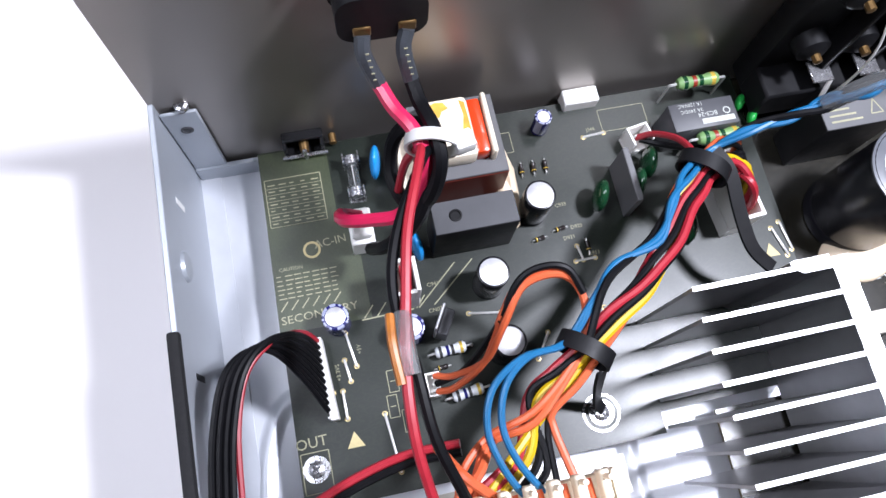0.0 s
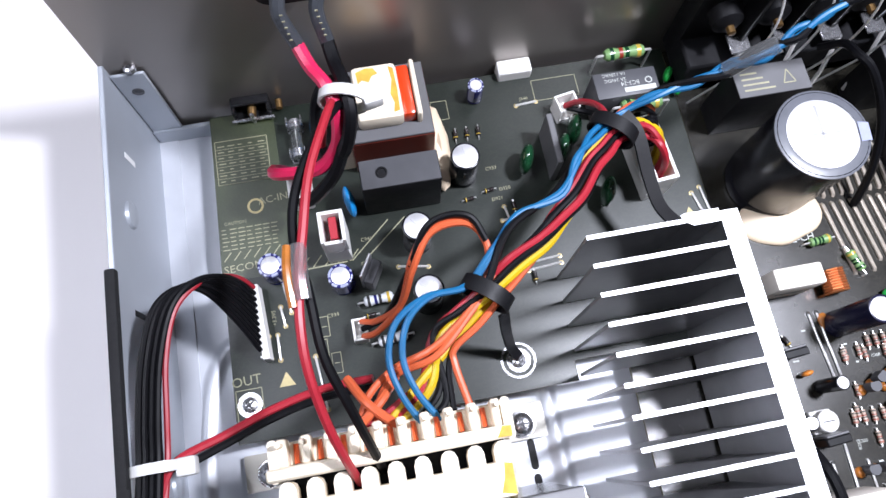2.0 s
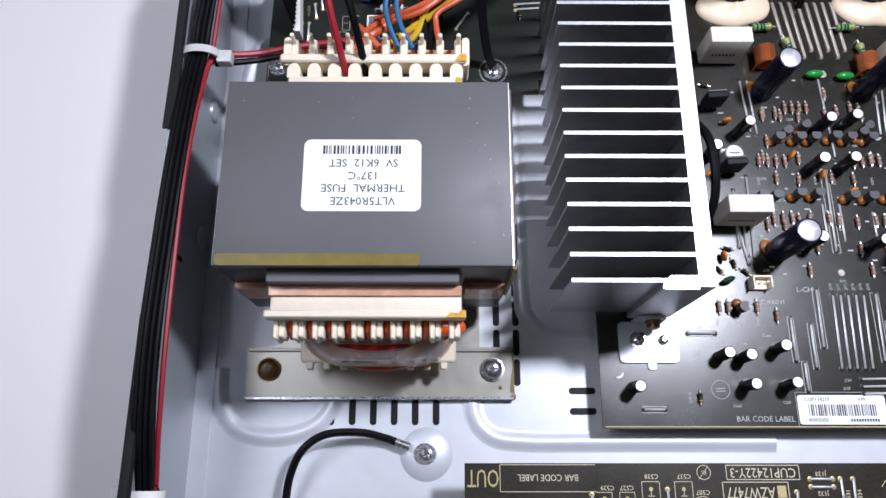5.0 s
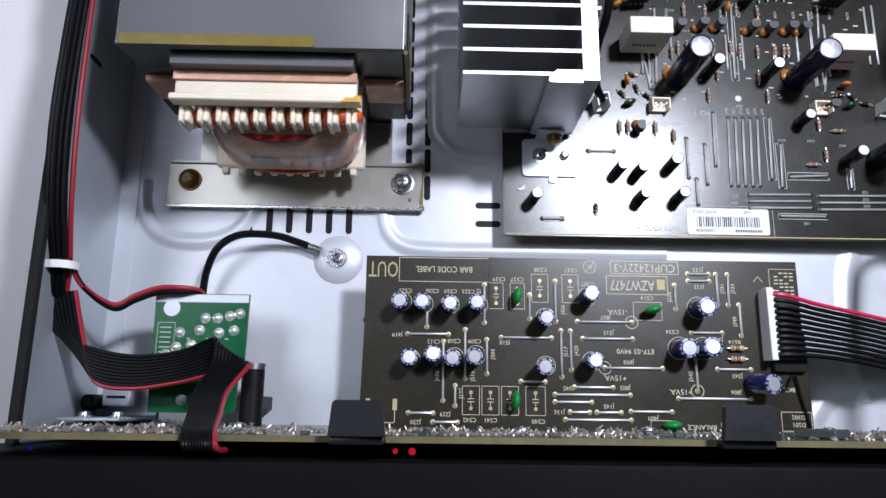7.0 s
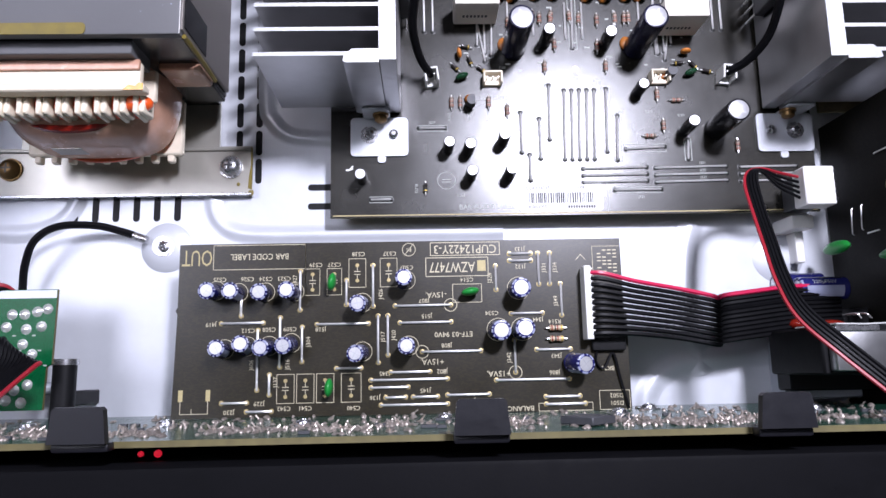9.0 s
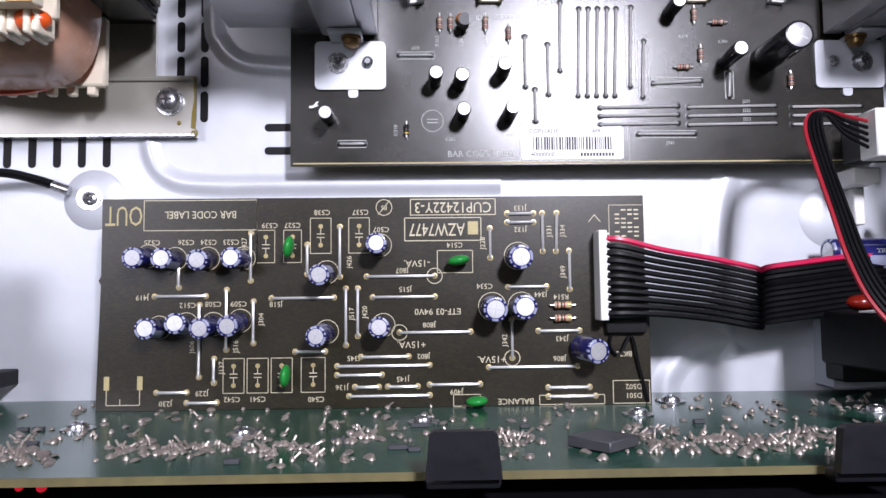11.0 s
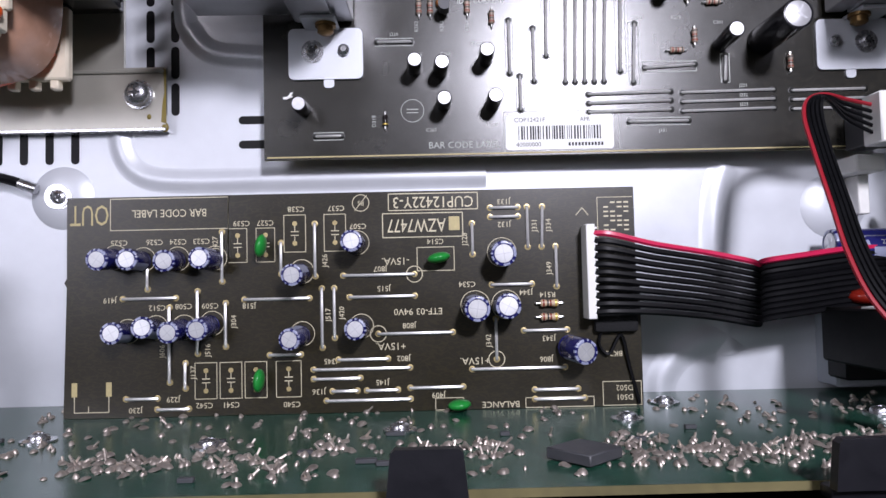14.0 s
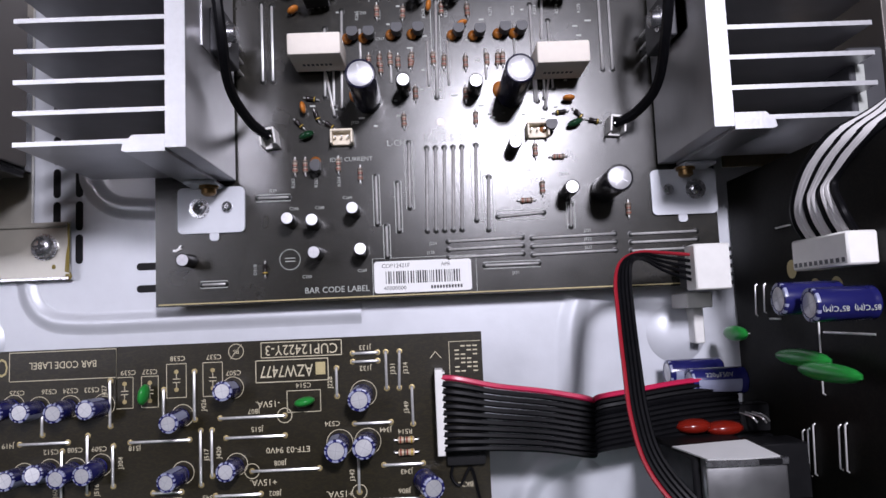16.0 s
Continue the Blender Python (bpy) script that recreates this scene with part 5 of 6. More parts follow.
for tx, ty in ((-12, 11), (163, 49)):
    gold = bmesh.new()
    gold.faces.new([gold.verts.new(q) for q in ((tx - 3.2, ty - 2.4, Z), (tx + 3.2, ty - 2.4, Z), (tx, ty + 3.2, Z))])
    part("warning_triangle", gold, "inkgold", psu)
tagged(part("silkscreen", ink, "inkdim", psu), kind="stuff")
part("mounting_hole", lathe([(3.4, 0.02), (3.4, 0.15), (2.5, 0.15), (2.5, 0.02)], 20, Matrix.Translation((-16, 84.5, PZ))), "inkgold", psu)
pads = bmesh.new()
for a in ((-9, 50, -7, 37), (-17, 29, -17, 20), (-13.5, 29, -13.5, 19), (-11, 40, -10, 32), (0, 18, 2, -3), (101, 111, 110, 111.6), (86, 66, 87, 60), (84, 60, 92, 60), (38, 48, 50, 46), (90, 40, 104, 41), (90, 37, 104, 38), (166, 58, 169, 46), (170, 60, 171.5, 48), (60, 26, 66, 35)):
    jumper(psu, *a, PZ, pads)
tagged(part("solder_pad", pads, "pad", psu), kind="stuff")
PB = elcap(9.8, 13, "sleeveb", "blue capacitors on the power supply board", "dark blue electrolytic capacitor on the power supply board")
for x, y in ((-11, 54), (15, 45)):
    put("pb", PB, x, y, PZ, random.uniform(0, 360))
put("cap63", SMALL, 83.5, 118, PZ, 0, 0, 0, "small dark blue electrolytic capacitor on the power supply board")
PK = elcap(12, 20, "sleevek", "black capacitors on the power supply board", "black electrolytic capacitor with bright top on the power supply board")
for x, y in ((71.5, 83), (47.5, 57.5), (47.5, 32)):
    put("pk", PK, x, y, PZ, random.uniform(0, 360))
psu_conn = wafer(11, 2.5, "white eleven-way cable connector on the power supply board", "", "cable_connector")
psu_conn.matrix_world = place(-17, 34, PZ, 0, 0, 183)

stb = thing("standby_transformer", "small grey transformer with cream bobbin and red tape", "transformer")
part("core", box(28, 61, 92, 124, PZ, 41, 0.4), "maroon", stb)
part("core_top", box(28.2, 60.8, 92.2, 123.8, 41, 42.2, 0.3), "core", stb)
part("bobbin", box(32, 50, 97, 121, 41, 50, 2.0, 2), "nylon", stb)
part("varnish_stain", slab([(46.2, 99), (48.6, 99.5), (49, 108), (48.7, 118), (46.8, 119), (47.4, 113), (46.0, 107), (47, 103)], 49.8, 50.08), "stain", stb)
part("varnish_stain", slab([(34, 118), (38, 119.4), (41, 119), (42.5, 116.5), (40, 115.6), (38.6, 113.2), (36, 114.4), (34.3, 113)], 49.8, 50.08), "stain", stb)
part("red_tape", box(49.2, 55, 98, 120, 41, 48.6, 1.5, 2), "redtape", stb)
part("bobbin_cheek", box(55, 57, 97, 121, 41, 50, 0.6), "nylon", stb)
part("side_card", box(22, 28, 94, 120, PZ, 34, 0.5), "nylon", stb)
g = ball((0, 0, 0), 1, 6, 20, 7)
for v in g.verts:
    v.co += Vector((noise.noise(v.co * 0.15) * 2, 0, noise.noise(v.co * 0.2 + Vector((5, 0, 0))) * 2))
solid("adhesive_bead", g, "glue", "off-white adhesive bead beside the small transformer", "adhesive", place(62.5, 96, PZ + 3))
rel = thing("mains_relay", "black mains relay with a round dimple on top", "relay")
part("case", box(29, 60, 72, 84.5, PZ, 42.7, 0.6, 2), "blackp", rel)
part("top_plate", box(29.3, 59.7, 72.3, 84.2, 42.7, 43, 0.1), "greyp", rel)
part("dimple", lathe([(2.3, 0.05), (2.3, 0.5), (1.7, 0.55), (1.6, 0.1), (0, 0.08)], 24, Matrix.Translation((37.5, 78.3, 43))), "blackp", rel)
fuse = thing("fuse", "glass tube fuse in metal clips", "fuse", place(5, 109.5, PZ) @ Matrix.Scale(0.72, 4, (0, 1, 0)))
part("glass_tube", lathe([(2.4, -10), (2.4, 10)], 16, Matrix.Translation((0, 0, 4.5)) @ Matrix.Rotation(radians(90), 4, "X")), "glass", fuse)
for s in (-1, 1):
    part("end_ferrule", lathe([(0, 0), (2.6, 0), (2.6, 5), (0, 5)], 16, Matrix.Translation((0, s * 9.5 + (2.5 if s > 0 else 2.5), 4.5)) @ Matrix.Rotation(radians(90), 4, "X")), "screw", fuse)
    bm = box(-3.3, -2.7, s * 10 - 3, s * 10 + 3, 0, 8, 0.15)
    bm_box(bm, 2.7, 3.3, s * 10 - 3, s * 10 + 3, 0, 8, 0.15)
    bm_box(bm, -3.3, 3.3, s * 10 - 3, s * 10 + 3, 0, 0.7)
    part("clip", bm, "screw", fuse)
    part("filament", tube([(0, -10, 4.5), (0, 10, 4.5)], 0.15, 5, smooth=False), "tin", fuse) if s > 0 else None
ac = thing("mains_socket", "white mains socket with a red lead plugged in", "connector", place(4, 86, PZ))
part("housing", box(-4.5, 4.5, -7, 7, 0, 13, 0.6), "white", ac)
part("plug", box(-3.6, 3.6, -5.5, 5.5, 13, 18, 0.8), "white", ac)
cn = thing("two_way_socket", "white socket with a red plug standing on the power supply board", "connector", place(15.5, 60, PZ))
bm = box(-4.8, 4.8, -5.5, 7, 0, 14, 0.4)
for a in ((-4.8, -3.4, -5.5, 7, 14, 27), (3.4, 4.8, -5.5, 7, 14, 27), (-3.4, 3.4, 5.6, 7, 14, 27), (-3.4, 3.4, -5.5, -4.1, 14, 24)):
    bm_box(bm, *a, 0.2)
part("shroud", bm, "white", cn)
part("red_insert", box(-1.2, 2, -3.5, 5.4, 14, 24, 0.3), "wred", cn)
put("dd_blue", lambda: (lambda t: (part("disc_body", ball((0, 0, 9), 1, 6.5, 2.2, 8.5), "discb", t), part("lead", tube([(-2.5, 0, -0.3), (-2.5, 0, 2)], 0.3, 5, smooth=False), "tin", t), part("lead", tube([(2.5, 0, -0.3), (2.5, 0, 2)], 0.3, 5, smooth=False), "tin", t), t)[-1])(thing("disc_capacitor", "bright blue ceramic disc capacitor", "capacitor", None, "blue disc capacitors")), 23, 76, PZ, 100)
put("dd_blue", None, 14, 112, PZ, 80)
reg = thing("voltage_regulator", "black transistor standing with a small metal fin", "transistor", place(28, 44, PZ))
part("case", box(-5, 5, -1.5, 2.5, 3, 14, 0.4), "greyp", reg).matrix_local = place(0, 0, 0, 0, 0, 60)
part("tab", box(-5, 5, 2.5, 3.6, 3, 20, 0.3), "fin", reg).matrix_local = place(0, 0, 0, 0, 0, 60)
for k in (-2.5, 0, 2.5):
    part("lead", tube([(k * 0.5, k * 0.86, -0.3), (k * 0.5, k * 0.86, 4)], 0.4, 5, smooth=False), "tin", reg)
GR = resistor(12, 4.4, "resgrey", "pale grey resistors", "pale grey power resistor with a violet band", 1.0, ("bandk", "sleeveb", "bandk", "bandy"))
put("gr", GR, 28, 35.5, PZ, 3)
put("gr", GR, 31, 19, PZ, 6)
put("hd3o", header(3, 2.5, "", "small white socket with orange and black wires", h=8, m_body="white"), 19, 24, PZ, 90)
for k in range(4):
    put("di", DI, 67 + 5 * k, 101.5, PZ, 85)
for x, y, rz in ((72, 71.5, 8), (81, 74, 8), (90, 65, 90), (24, 30, 5), (92, 34, 90)):
    put("di", DI, x, y, PZ, rz)
GD = film_cap(13, 14, "filmd", "dark green film capacitors", "large dark green film capacitor on the power supply board")
for x, y, rz in ((98, 82, 70), (114, 84, 70), (128, 62, 70), (121, 92, 75)):
    put("gd", GD, x, y, PZ, rz)
solid("heat_plate", box(-1.3, 1.3, -11, 11, 0, 19, 0.3), "core", "small upright dark metal heat plate", "heat plate", place(109, 85, PZ, 0, 0, 0))
rc = thing("output_socket", "white four-way socket with red and yellow wires", "connector", place(147.5, 73, PZ, 0, 0, 5))
bm = box(-5, 5, -14.5, 14.5, 0, 9, 0.4)
for a in ((-5, -3.6, -14.5, 14.5), (3.6, 5, -14.5, 14.5), (-3.6, 3.6, -14.5, -13), (-3.6, 3.6, 13, 14.5), (-3.6, 3.6, -0.8, 0.8)):
    bm_box(bm, *a, 9, 21, 0.2)
part("shroud", bm, "white", rc)
put("hw_r", header(2, 3.96, "", "white two-way socket with red and black wires", h=11, d=8, m_body="white"), 120.5, 104, PZ, 10)
sig = thing("signal_relay", "black signal relay with white printed rating", "relay")
part("case", box(131, 158, 98.5, 110.5, PZ, 33.5, 0.6, 2), "greyp", sig)
bm = bmesh.new()
line_into(bm, 143, 101.2, 156.5, 101.2, 2.2, 33.56)
circle_into(bm, 154, 104.4, 1.3, 0.5, 33.56)
text_into(bm, "2A 24VDC", 140, 106.4, 2.1, 33.56), text_into(bm, "1A 120VAC", 140, 109, 2.1, 33.56), text_into(bm, "BC3-24", 146, 104.2, 2.6, 33.56)
part("printed_rating", bm, "inkw", sig)
GB = resistor(18, 5.6, "resg", "green power resistors", "large sage green power resistor raised on its leads", 11, ("filmd", "band", "filmd", "bandy"))
put("gb", GB, 149, 121, PZ, 0)
put("gb", GB, 150, 96, PZ, 0)

# ---- rear parts on the panel ----
inlet = thing("mains_inlet", "black oval mains inlet on the rear panel", "socket", place(20, 131, 110))
o = rounded(-13, 13, -9.5, 9.5, 6)
bm = slab(o, 0, 15)
bmesh.ops.transform(bm, matrix=Matrix.Rotation(radians(90), 4, "X"), verts=bm.verts)
part("body", bm, "blackp", inlet)
bm = slab(rounded(-14, 14, -10.5, 10.5, 6.5), 0, 3)
bmesh.ops.transform(bm, matrix=Matrix.Rotation(radians(90), 4, "X"), verts=bm.verts)
part("flange", bm, "blackp", inlet)
for x in (-6, 7):
    part("terminal_tab", box(x - 2.6, x + 2.6, -15.6, -14, -6.5, -2.5, 0.4), "oldbrass", inlet)
for x in (-22, 22):
    part("rivet", lathe([(1.8, 0), (1.6, 2), (0, 2.4)], 14, Matrix.Translation((x, 0, 4 + x * 0.1)) @ Matrix.Rotation(radians(90), 4, "X")), "blackp", inlet)
jack = thing("metal_clip", "dark metal spring clip with a bright barrel on the rear panel", "clip", place(-12, 128, 14))
bm = box(-8, 8, -4, 3, 0, 1.2, 0.3)
bm_box(bm, -8, -6.6, -4, 3, 1, 9, 0.4), bm_box(bm, 6.6, 8, -4, 3, 1, 9, 0.4), bm_box(bm, -8, 8, -1, 3, 8, 10, 0.5)
part("bracket", bm, "lam", jack)
part("bright_lip", box(-9, 9, -5.6, -4.2, 2.6, 4.2, 0.4), "screw", jack)
part("bright_lip", box(-0.8, 0.8, -5.6, -4.2, 0.2, 8, 0.3), "screw", jack)
part("copper_pin", lathe([(0, 0), (2.0, 0), (1.7, 4), (0, 4.4)], 14, Matrix.Translation((0, 0, 5)) @ Matrix.Rotation(radians(90), 4, "X")), "oldbrass", jack)
part("barrel", lathe([(0, 0), (1.5, 0), (1.5, 4), (0, 4.4)], 14, Matrix.Translation((11.5, 2, 4)) @ Matrix.Rotation(radians(90), 4, "X")), "oldbrass", jack)
clip = solid("panel_clip", box(95.5, 110.5, 124, 131, 13, 21, 0.6), "white", "white plastic clip at the foot of the rear panel", "clip")
term = thing("speaker_terminal_block", "black speaker terminal block with bare metal tabs", "terminal block")
part("body", box(172, 300, 120, 131, 18, 118, 1.5, 2), "blackp", term)
part("base_rail", box(172, 300, 106, 121, 18, 34, 1.0), "blackp", term)
for k in range(6):
    x = 184 + 20 * k
    for z in (52, 84):
        b = part("post_boss", lathe([(0, 0), (7, 0), (6.4, 6), (3.5, 8), (0, 8)], 20, Matrix.Translation((x, 120, z)) @ Matrix.Rotation(radians(90), 4, "X")), "blackp", term)
        part("post_nut", lathe([(0, 0), (1.7, 0), (1.7, 3), (0, 3.4)], 8, Matrix.Translation((x, 112, z)) @ Matrix.Rotation(radians(90), 4, "X")), "oldbrass", b)
    part("metal_tab", box(x + 4, x + 13, 106, 116, 40, 41, 0.3), "screw", term)
    part("tab_leg", tube([(x + 12, 107, 40.5), (x + 7, 98, 28), (x + 4, 94, PZ)], 1.0, 6, smooth=False), "tin", term)
    part("bare_lead", tube([(x + 4, 110, 92), (x + 7, 100, 70), (x + 4, 98, 42), (x - 6, 101, AZ)], 0.5, 6), "tin", term)
    part("rib", box(x + 9, x + 11, 111, 121, 34, 116, 0.4), "blackp", term)
for x, y in ((170, 113), (173, 106)):
    put("film_r", film_cap(8, 5, "film", "green film capacitors by the terminals", "small green film capacitor by the speaker terminals"), x, y, PZ, 60)
for x0, x1 in ((183, 214), (248, 279)):
    r2 = thing("speaker_relay", "black speaker relay with printed top", "relay", None, "speaker relays")
    part("case", box(x0, x1, 84, 98, AZ, 44, 0.5, 2), "blackp", r2)
    part("top_plate", box(x0 + 0.3, x1 - 0.3, 84.3, 97.7, 44.0, 44.3), "core", r2)
    bm = bmesh.new()
    for k in range(4):
        line_into(bm, x0 + 3, 87 + 2.4 * k, x0 + 16 - 2 * k, 87 + 2.4 * k, 0.8, 44.4)
    for a, b in (((20, 88), (25, 88)), ((25, 88), (22.5, 94)), ((22.5, 94), (20, 88))):
        line_into(bm, x0 + a[0], a[1], x0 + b[0], b[1], 0.5, 44.4)
    part("printed_mark", bm, "inkdim", r2)

# ---- wiring ----
for dx, m, lead in ((-6, "wpink", "red"), (7, "wblack", "black")):
    wire("heatshrink_sleeve", "charcoal heat-shrink sleeve with pale print on a mains lead", [(20 + dx, 116, 104), (19 + dx * 0.9, 112.5, 99), (21.5 + dx * 0.75, 108, 89)], 2.45, "shrink")
    bm = bmesh.new()
    for k in range(5):
        q = k / 5
        bm_box(bm, 19.0 + dx * 0.85 + q * 1.6, 20.0 + dx * 0.85 + q * 1.6, 110.1 - 4.4 * q, 110.35 - 4.4 * q, 102.4 - 10.5 * q, 103.0 - 10.5 * q)
    tagged(solid("printed_bars", bm, "inkdim", "pale printed bars along a heat-shrink sleeve", "print"), kind="stuff")
wire("red_mains_lead", "thick red mains lead hanging from the inlet", [(17, 108, 89), (20, 100, 88), (24, 92, 89), (26, 84, 86), (24, 78, 74), (17, 75, 64), (8, 77, 58), (-1, 81, 51), (-2, 87, 41), (4, 88, 33)], 2.4, "wpink")
wire("red_transformer_lead", "thick red lead running down to the transformer", [(18, 84, 62), (21, 88, 74), (25, 86, 88), (22, 76, 95), (15.5, 58, 99), (11.5, 40, 100), (8, 22, 100), (7, 4, 97), (9, -12, 88), (12, -24, 76), (14, -31, 62)], 1.45, "wred")
wire("black_mains_lead", "thick black mains lead looping under the cable tie", [(26.8, 108, 89), (28, 100, 88), (30, 90, 90), (30, 80, 86), (26, 75, 74), (20, 79, 62), (17, 90, 60), (19, 99, 66), (24, 100, 76), (29, 93, 85), (29, 82, 82), (22, 72, 66), (12, 70, 50), (6, 74, 36)], 2.4, "wblack")
wire("black_transformer_lead", "thick black lead running down to the transformer", [(29, 88, 85), (23, 78, 93), (12.5, 58, 97.5), (8.4, 41, 98), (10.6, 22, 98), (12, 4, 95), (17, -12, 86), (20, -22, 74), (21.7, -28.7, 60)], 1.55, "wblack")
wire("splice_sleeve", "clear sleeve over a soldered splice with amber flux", [(9.6, 36, 99.5), (9, 28, 100.5), (9, 20, 100)], 2.6, "clear")
wire("splice_core", "orange-brown splice inside the mains leads", [(6.5, 36, 101), (5.8, 28, 102), (6.2, 18, 101)], 1.3, "amber")


def cable_tie(label, c, r, normal, m="white", tail=None, w=1.9):
    t = thing("cable_tie", label, "cable tie")
    rot = along(c, Vector(c) + Vector(normal))
    part("strap", lathe([(r, -w), (r + 0.9, -w), (r + 0.9, w), (r, w), (r, -w)], 20, rot @ Matrix.Scale(0.75, 4, (0, 1, 0))), m, t)
    if tail:
        part("lock", box(-3.2, 3.2, -3.0, 3.0, -2.6, 2.6, 0.9, 2), m, t).matrix_local = place(*tail)
    return t


cable_tie("cloudy nylon cable tie round the mains leads", (29, 87, 87), 7.6, (0.25, 1, -0.1), "cloudy", (38, 85.5, 88, 0, 0, 12), 2.0)
bundle = [("red", 5.6, 0.6, 1.5), ("red", 0.8, 2.6, 1.35), ("yellow", -1.4, 1.6, 1.5), ("yellow", 1.4, -1.6, 1.5), ("black", 3.2, 2.6, 1.2), ("black", 4.6, -1.6, 1.2), ("black", -3.0, 2.2, 1.1), ("salmon", -4.0, 0.4, 1.3)]
for k, (c, dx, dz, r) in enumerate(bundle):
    e = 12 + 5.5 * k
    m = {"red": "wred", "yellow": "wyellow", "black": "wblack", "salmon": "worange"}[c]
    mid = [(137, 76 + k, 50), (125, 74, 54), (118, 68, 55), (112, 62, 56), (104, 51, 58), (96, 43, 59), (88, 35, 60), (77, 28, 60.5), (66, 20, 60), (57, 14, 59), (48, 8, 57)]
    run = []
    for j, (px, py, pz) in enumerate(mid):
        w = radians(-38 + 24 * j + 10 * math.sin(1.7 * k + j))
        u, v = (dx - 0.6) * math.cos(w) - dz * 1.25 * math.sin(w), (dx - 0.6) * math.sin(w) * 0.8 + dz * 1.25 * math.cos(w)
        f = 0.78 if j in (1, 8) else 0.95
        run.append((px + u * f * 0.75, py - u * f * 0.65, pz + v * f))
    wire(c + "_power_wire", c + " power wire in the bundle across the supply board", [(147.5, 62 + 3 * k, 24), (147.5, 64 + 3 * k, 40), (144, 68 + 2.4 * k, 49)] + run + [(30 + 0.4 * e, -4 - dx, 57), (e + 2, -15, 58)], r, m)
for k in range(2):
    wire("blue_twisted_wire", "blue wire of a twisted pair running to the rear sockets", [(36 + 6 * k, -17, 60), (31 + 5 * k, -7, 64), (29 + 4.5 * k, 4, 66), (33 + 4 * k, 15, 68), (44 + 2 * k, 22, 67), (58 + k, 24, 64), (68 + k, 33, 66), (80, 44 + k, 66), (97 + k, 51 - k, 64), (106, 61 + 2 * k, 64), (115 + 2 * k, 73 - 2 * k, 60), (130 + k, 81, 56), (141, 82 + 2 * k, 62 - k), (155 + k, 85 - 2 * k, 65), (167, 85 + 2 * k, 70), (174 + k, 83 - 2 * k, 80), (184, 84 + 3 * k, 87), (193 + k, 88, 92 - 2 * k), (206, 91 + 3 * k, 95), (218 + k, 93 - 2 * k, 95), (236, 90 + 3 * k, 95), (262, 92, 95), (300, 104, 95)], 1.15, "wblue")
    wire("orange_wire", "orange wire looping from a small socket into the bundle", [(20, 27 - 6 * k, 22), (26, 25 - 4 * k, 28), (36, 26, 44), (42, 34 + 3 * k, 60), (50, 44 + 2 * k, 66), (62, 45 + 2 * k, 67), (68, 38, 64), (66 + 2 * k, 26, 62), (58, 16 - k, 62), (44, 6 - 3 * k, 62), (30, 2 - 2 * k, 58), (20 + 3 * k, -6 - 3 * k, 60), (16 + 6 * k, -16, 58)], 1.25, "worange")
wire("black_twisted_wire", "black wire twisted round the blue pair", [(66, 24, 66), (76, 40, 68), (96, 52, 62), (112, 68, 60), (130, 80, 53), (143, 85, 61), (156, 84, 67), (167, 83, 70), (175, 86, 79), (184, 83, 88), (194, 90, 90), (206, 90, 97), (219, 96, 94), (236, 91, 97), (262, 93, 98), (300, 105, 97)], 1.3, "wblack")
wire("black_loop_wire", "black wire following the orange loop", [(20, 24, 22), (30, 26, 30), (40, 34, 56), (48, 45, 67), (56, 48, 69), (64, 46, 69), (68, 38, 66)], 1.2, "wblack")
wire("orange_crossing_wire", "orange wire crossing in front of the transformer terminals", [(30, 0, 54), (24, -8, 62), (14, -16, 60)], 1.6, "worange")
wire("orange_crossing_wire", "orange wire crossing in front of the transformer terminals", [(14, 2, 54), (20, -8, 63), (28, -16, 60)], 1.6, "worange")
wire("red_supply_wire", "thin red wire from the plug to the bundle", [(120, 104, 22), (124, 101, 30), (127, 92, 42), (125, 80, 52), (118, 66, 56)], 1.3, "wred")
wire("black_supply_wire", "thin black wire from the plug to the bundle", [(121, 103, 22), (129, 97, 26), (131, 88, 40), (127, 78, 52)], 1.3, "wblack")
wire("clear_sleeve", "cloudy clear sleeve over the blue twisted pair", [(167, 85, 69), (172, 84.5, 77), (179, 84, 84.5)], 3.3, "clear")
cable_tie("black rubber cable tie round the wire bundle", (125, 75, 55), 8.5, (0.6, 0.75, 0), "blackp", None, 2.8)
cable_tie("black rubber cable tie round the wire bundle", (65, 21, 61), 8.5, (0.6, 0.75, 0), "blackp", None, 2.8)


def strap(label, pts, w, m="blackp"):
    bm = bmesh.new()
    P = smooth_path(pts, 6)
    rows = []
    for i, c in enumerate(P):
        t = (P[min(i + 1, len(P) - 1)] - P[max(i - 1, 0)]).normalized()
        s = Vector((-t.y, t.x, 0))
        s = (s.normalized() if s.length > 0.05 else Vector((1, 0, 0))) * w / 2
        n = t.cross(s).normalized() * 0.6
        rows.append([bm.verts.new(q) for q in (c - s - n, c + s - n, c + s + n, c - s + n)])
    for a, b in zip(rows, rows[1:]):
        for k in range(4):
            bm.faces.new((a[k], a[(k + 1) % 4], b[(k + 1) % 4], b[k]))
    bm.faces.new(rows[0]), bm.faces.new(rows[-1][::-1])
    return solid("cable_strap", bm, m, label, "strap")


strap("black strap from the wire bundle down to the heat sink", [(130, 80, 57), (134, 72, 55), (136, 58, 49), (139, 46, 44), (146, 38, 40)], 5)
strap("black strap from the wire bundle down to a board screw", [(70, 14, 56), (72, 10, 40), (75, 6, 24), (78, 3, 18)], 4)
wire("black_chassis_lead", "black lead arching over the reservoir capacitors", [(218, 98, 50), (222.6, 93.9, 58), (221.8, 85.4, 64), (224.5, 79.5, 64), (230.1, 71.9, 56), (235.2, 62.7, 44), (236.6, 51.4, 30), (235.9, 44.6, 19), (235.4, 41.1, AZ)], 1.7, "wblack")

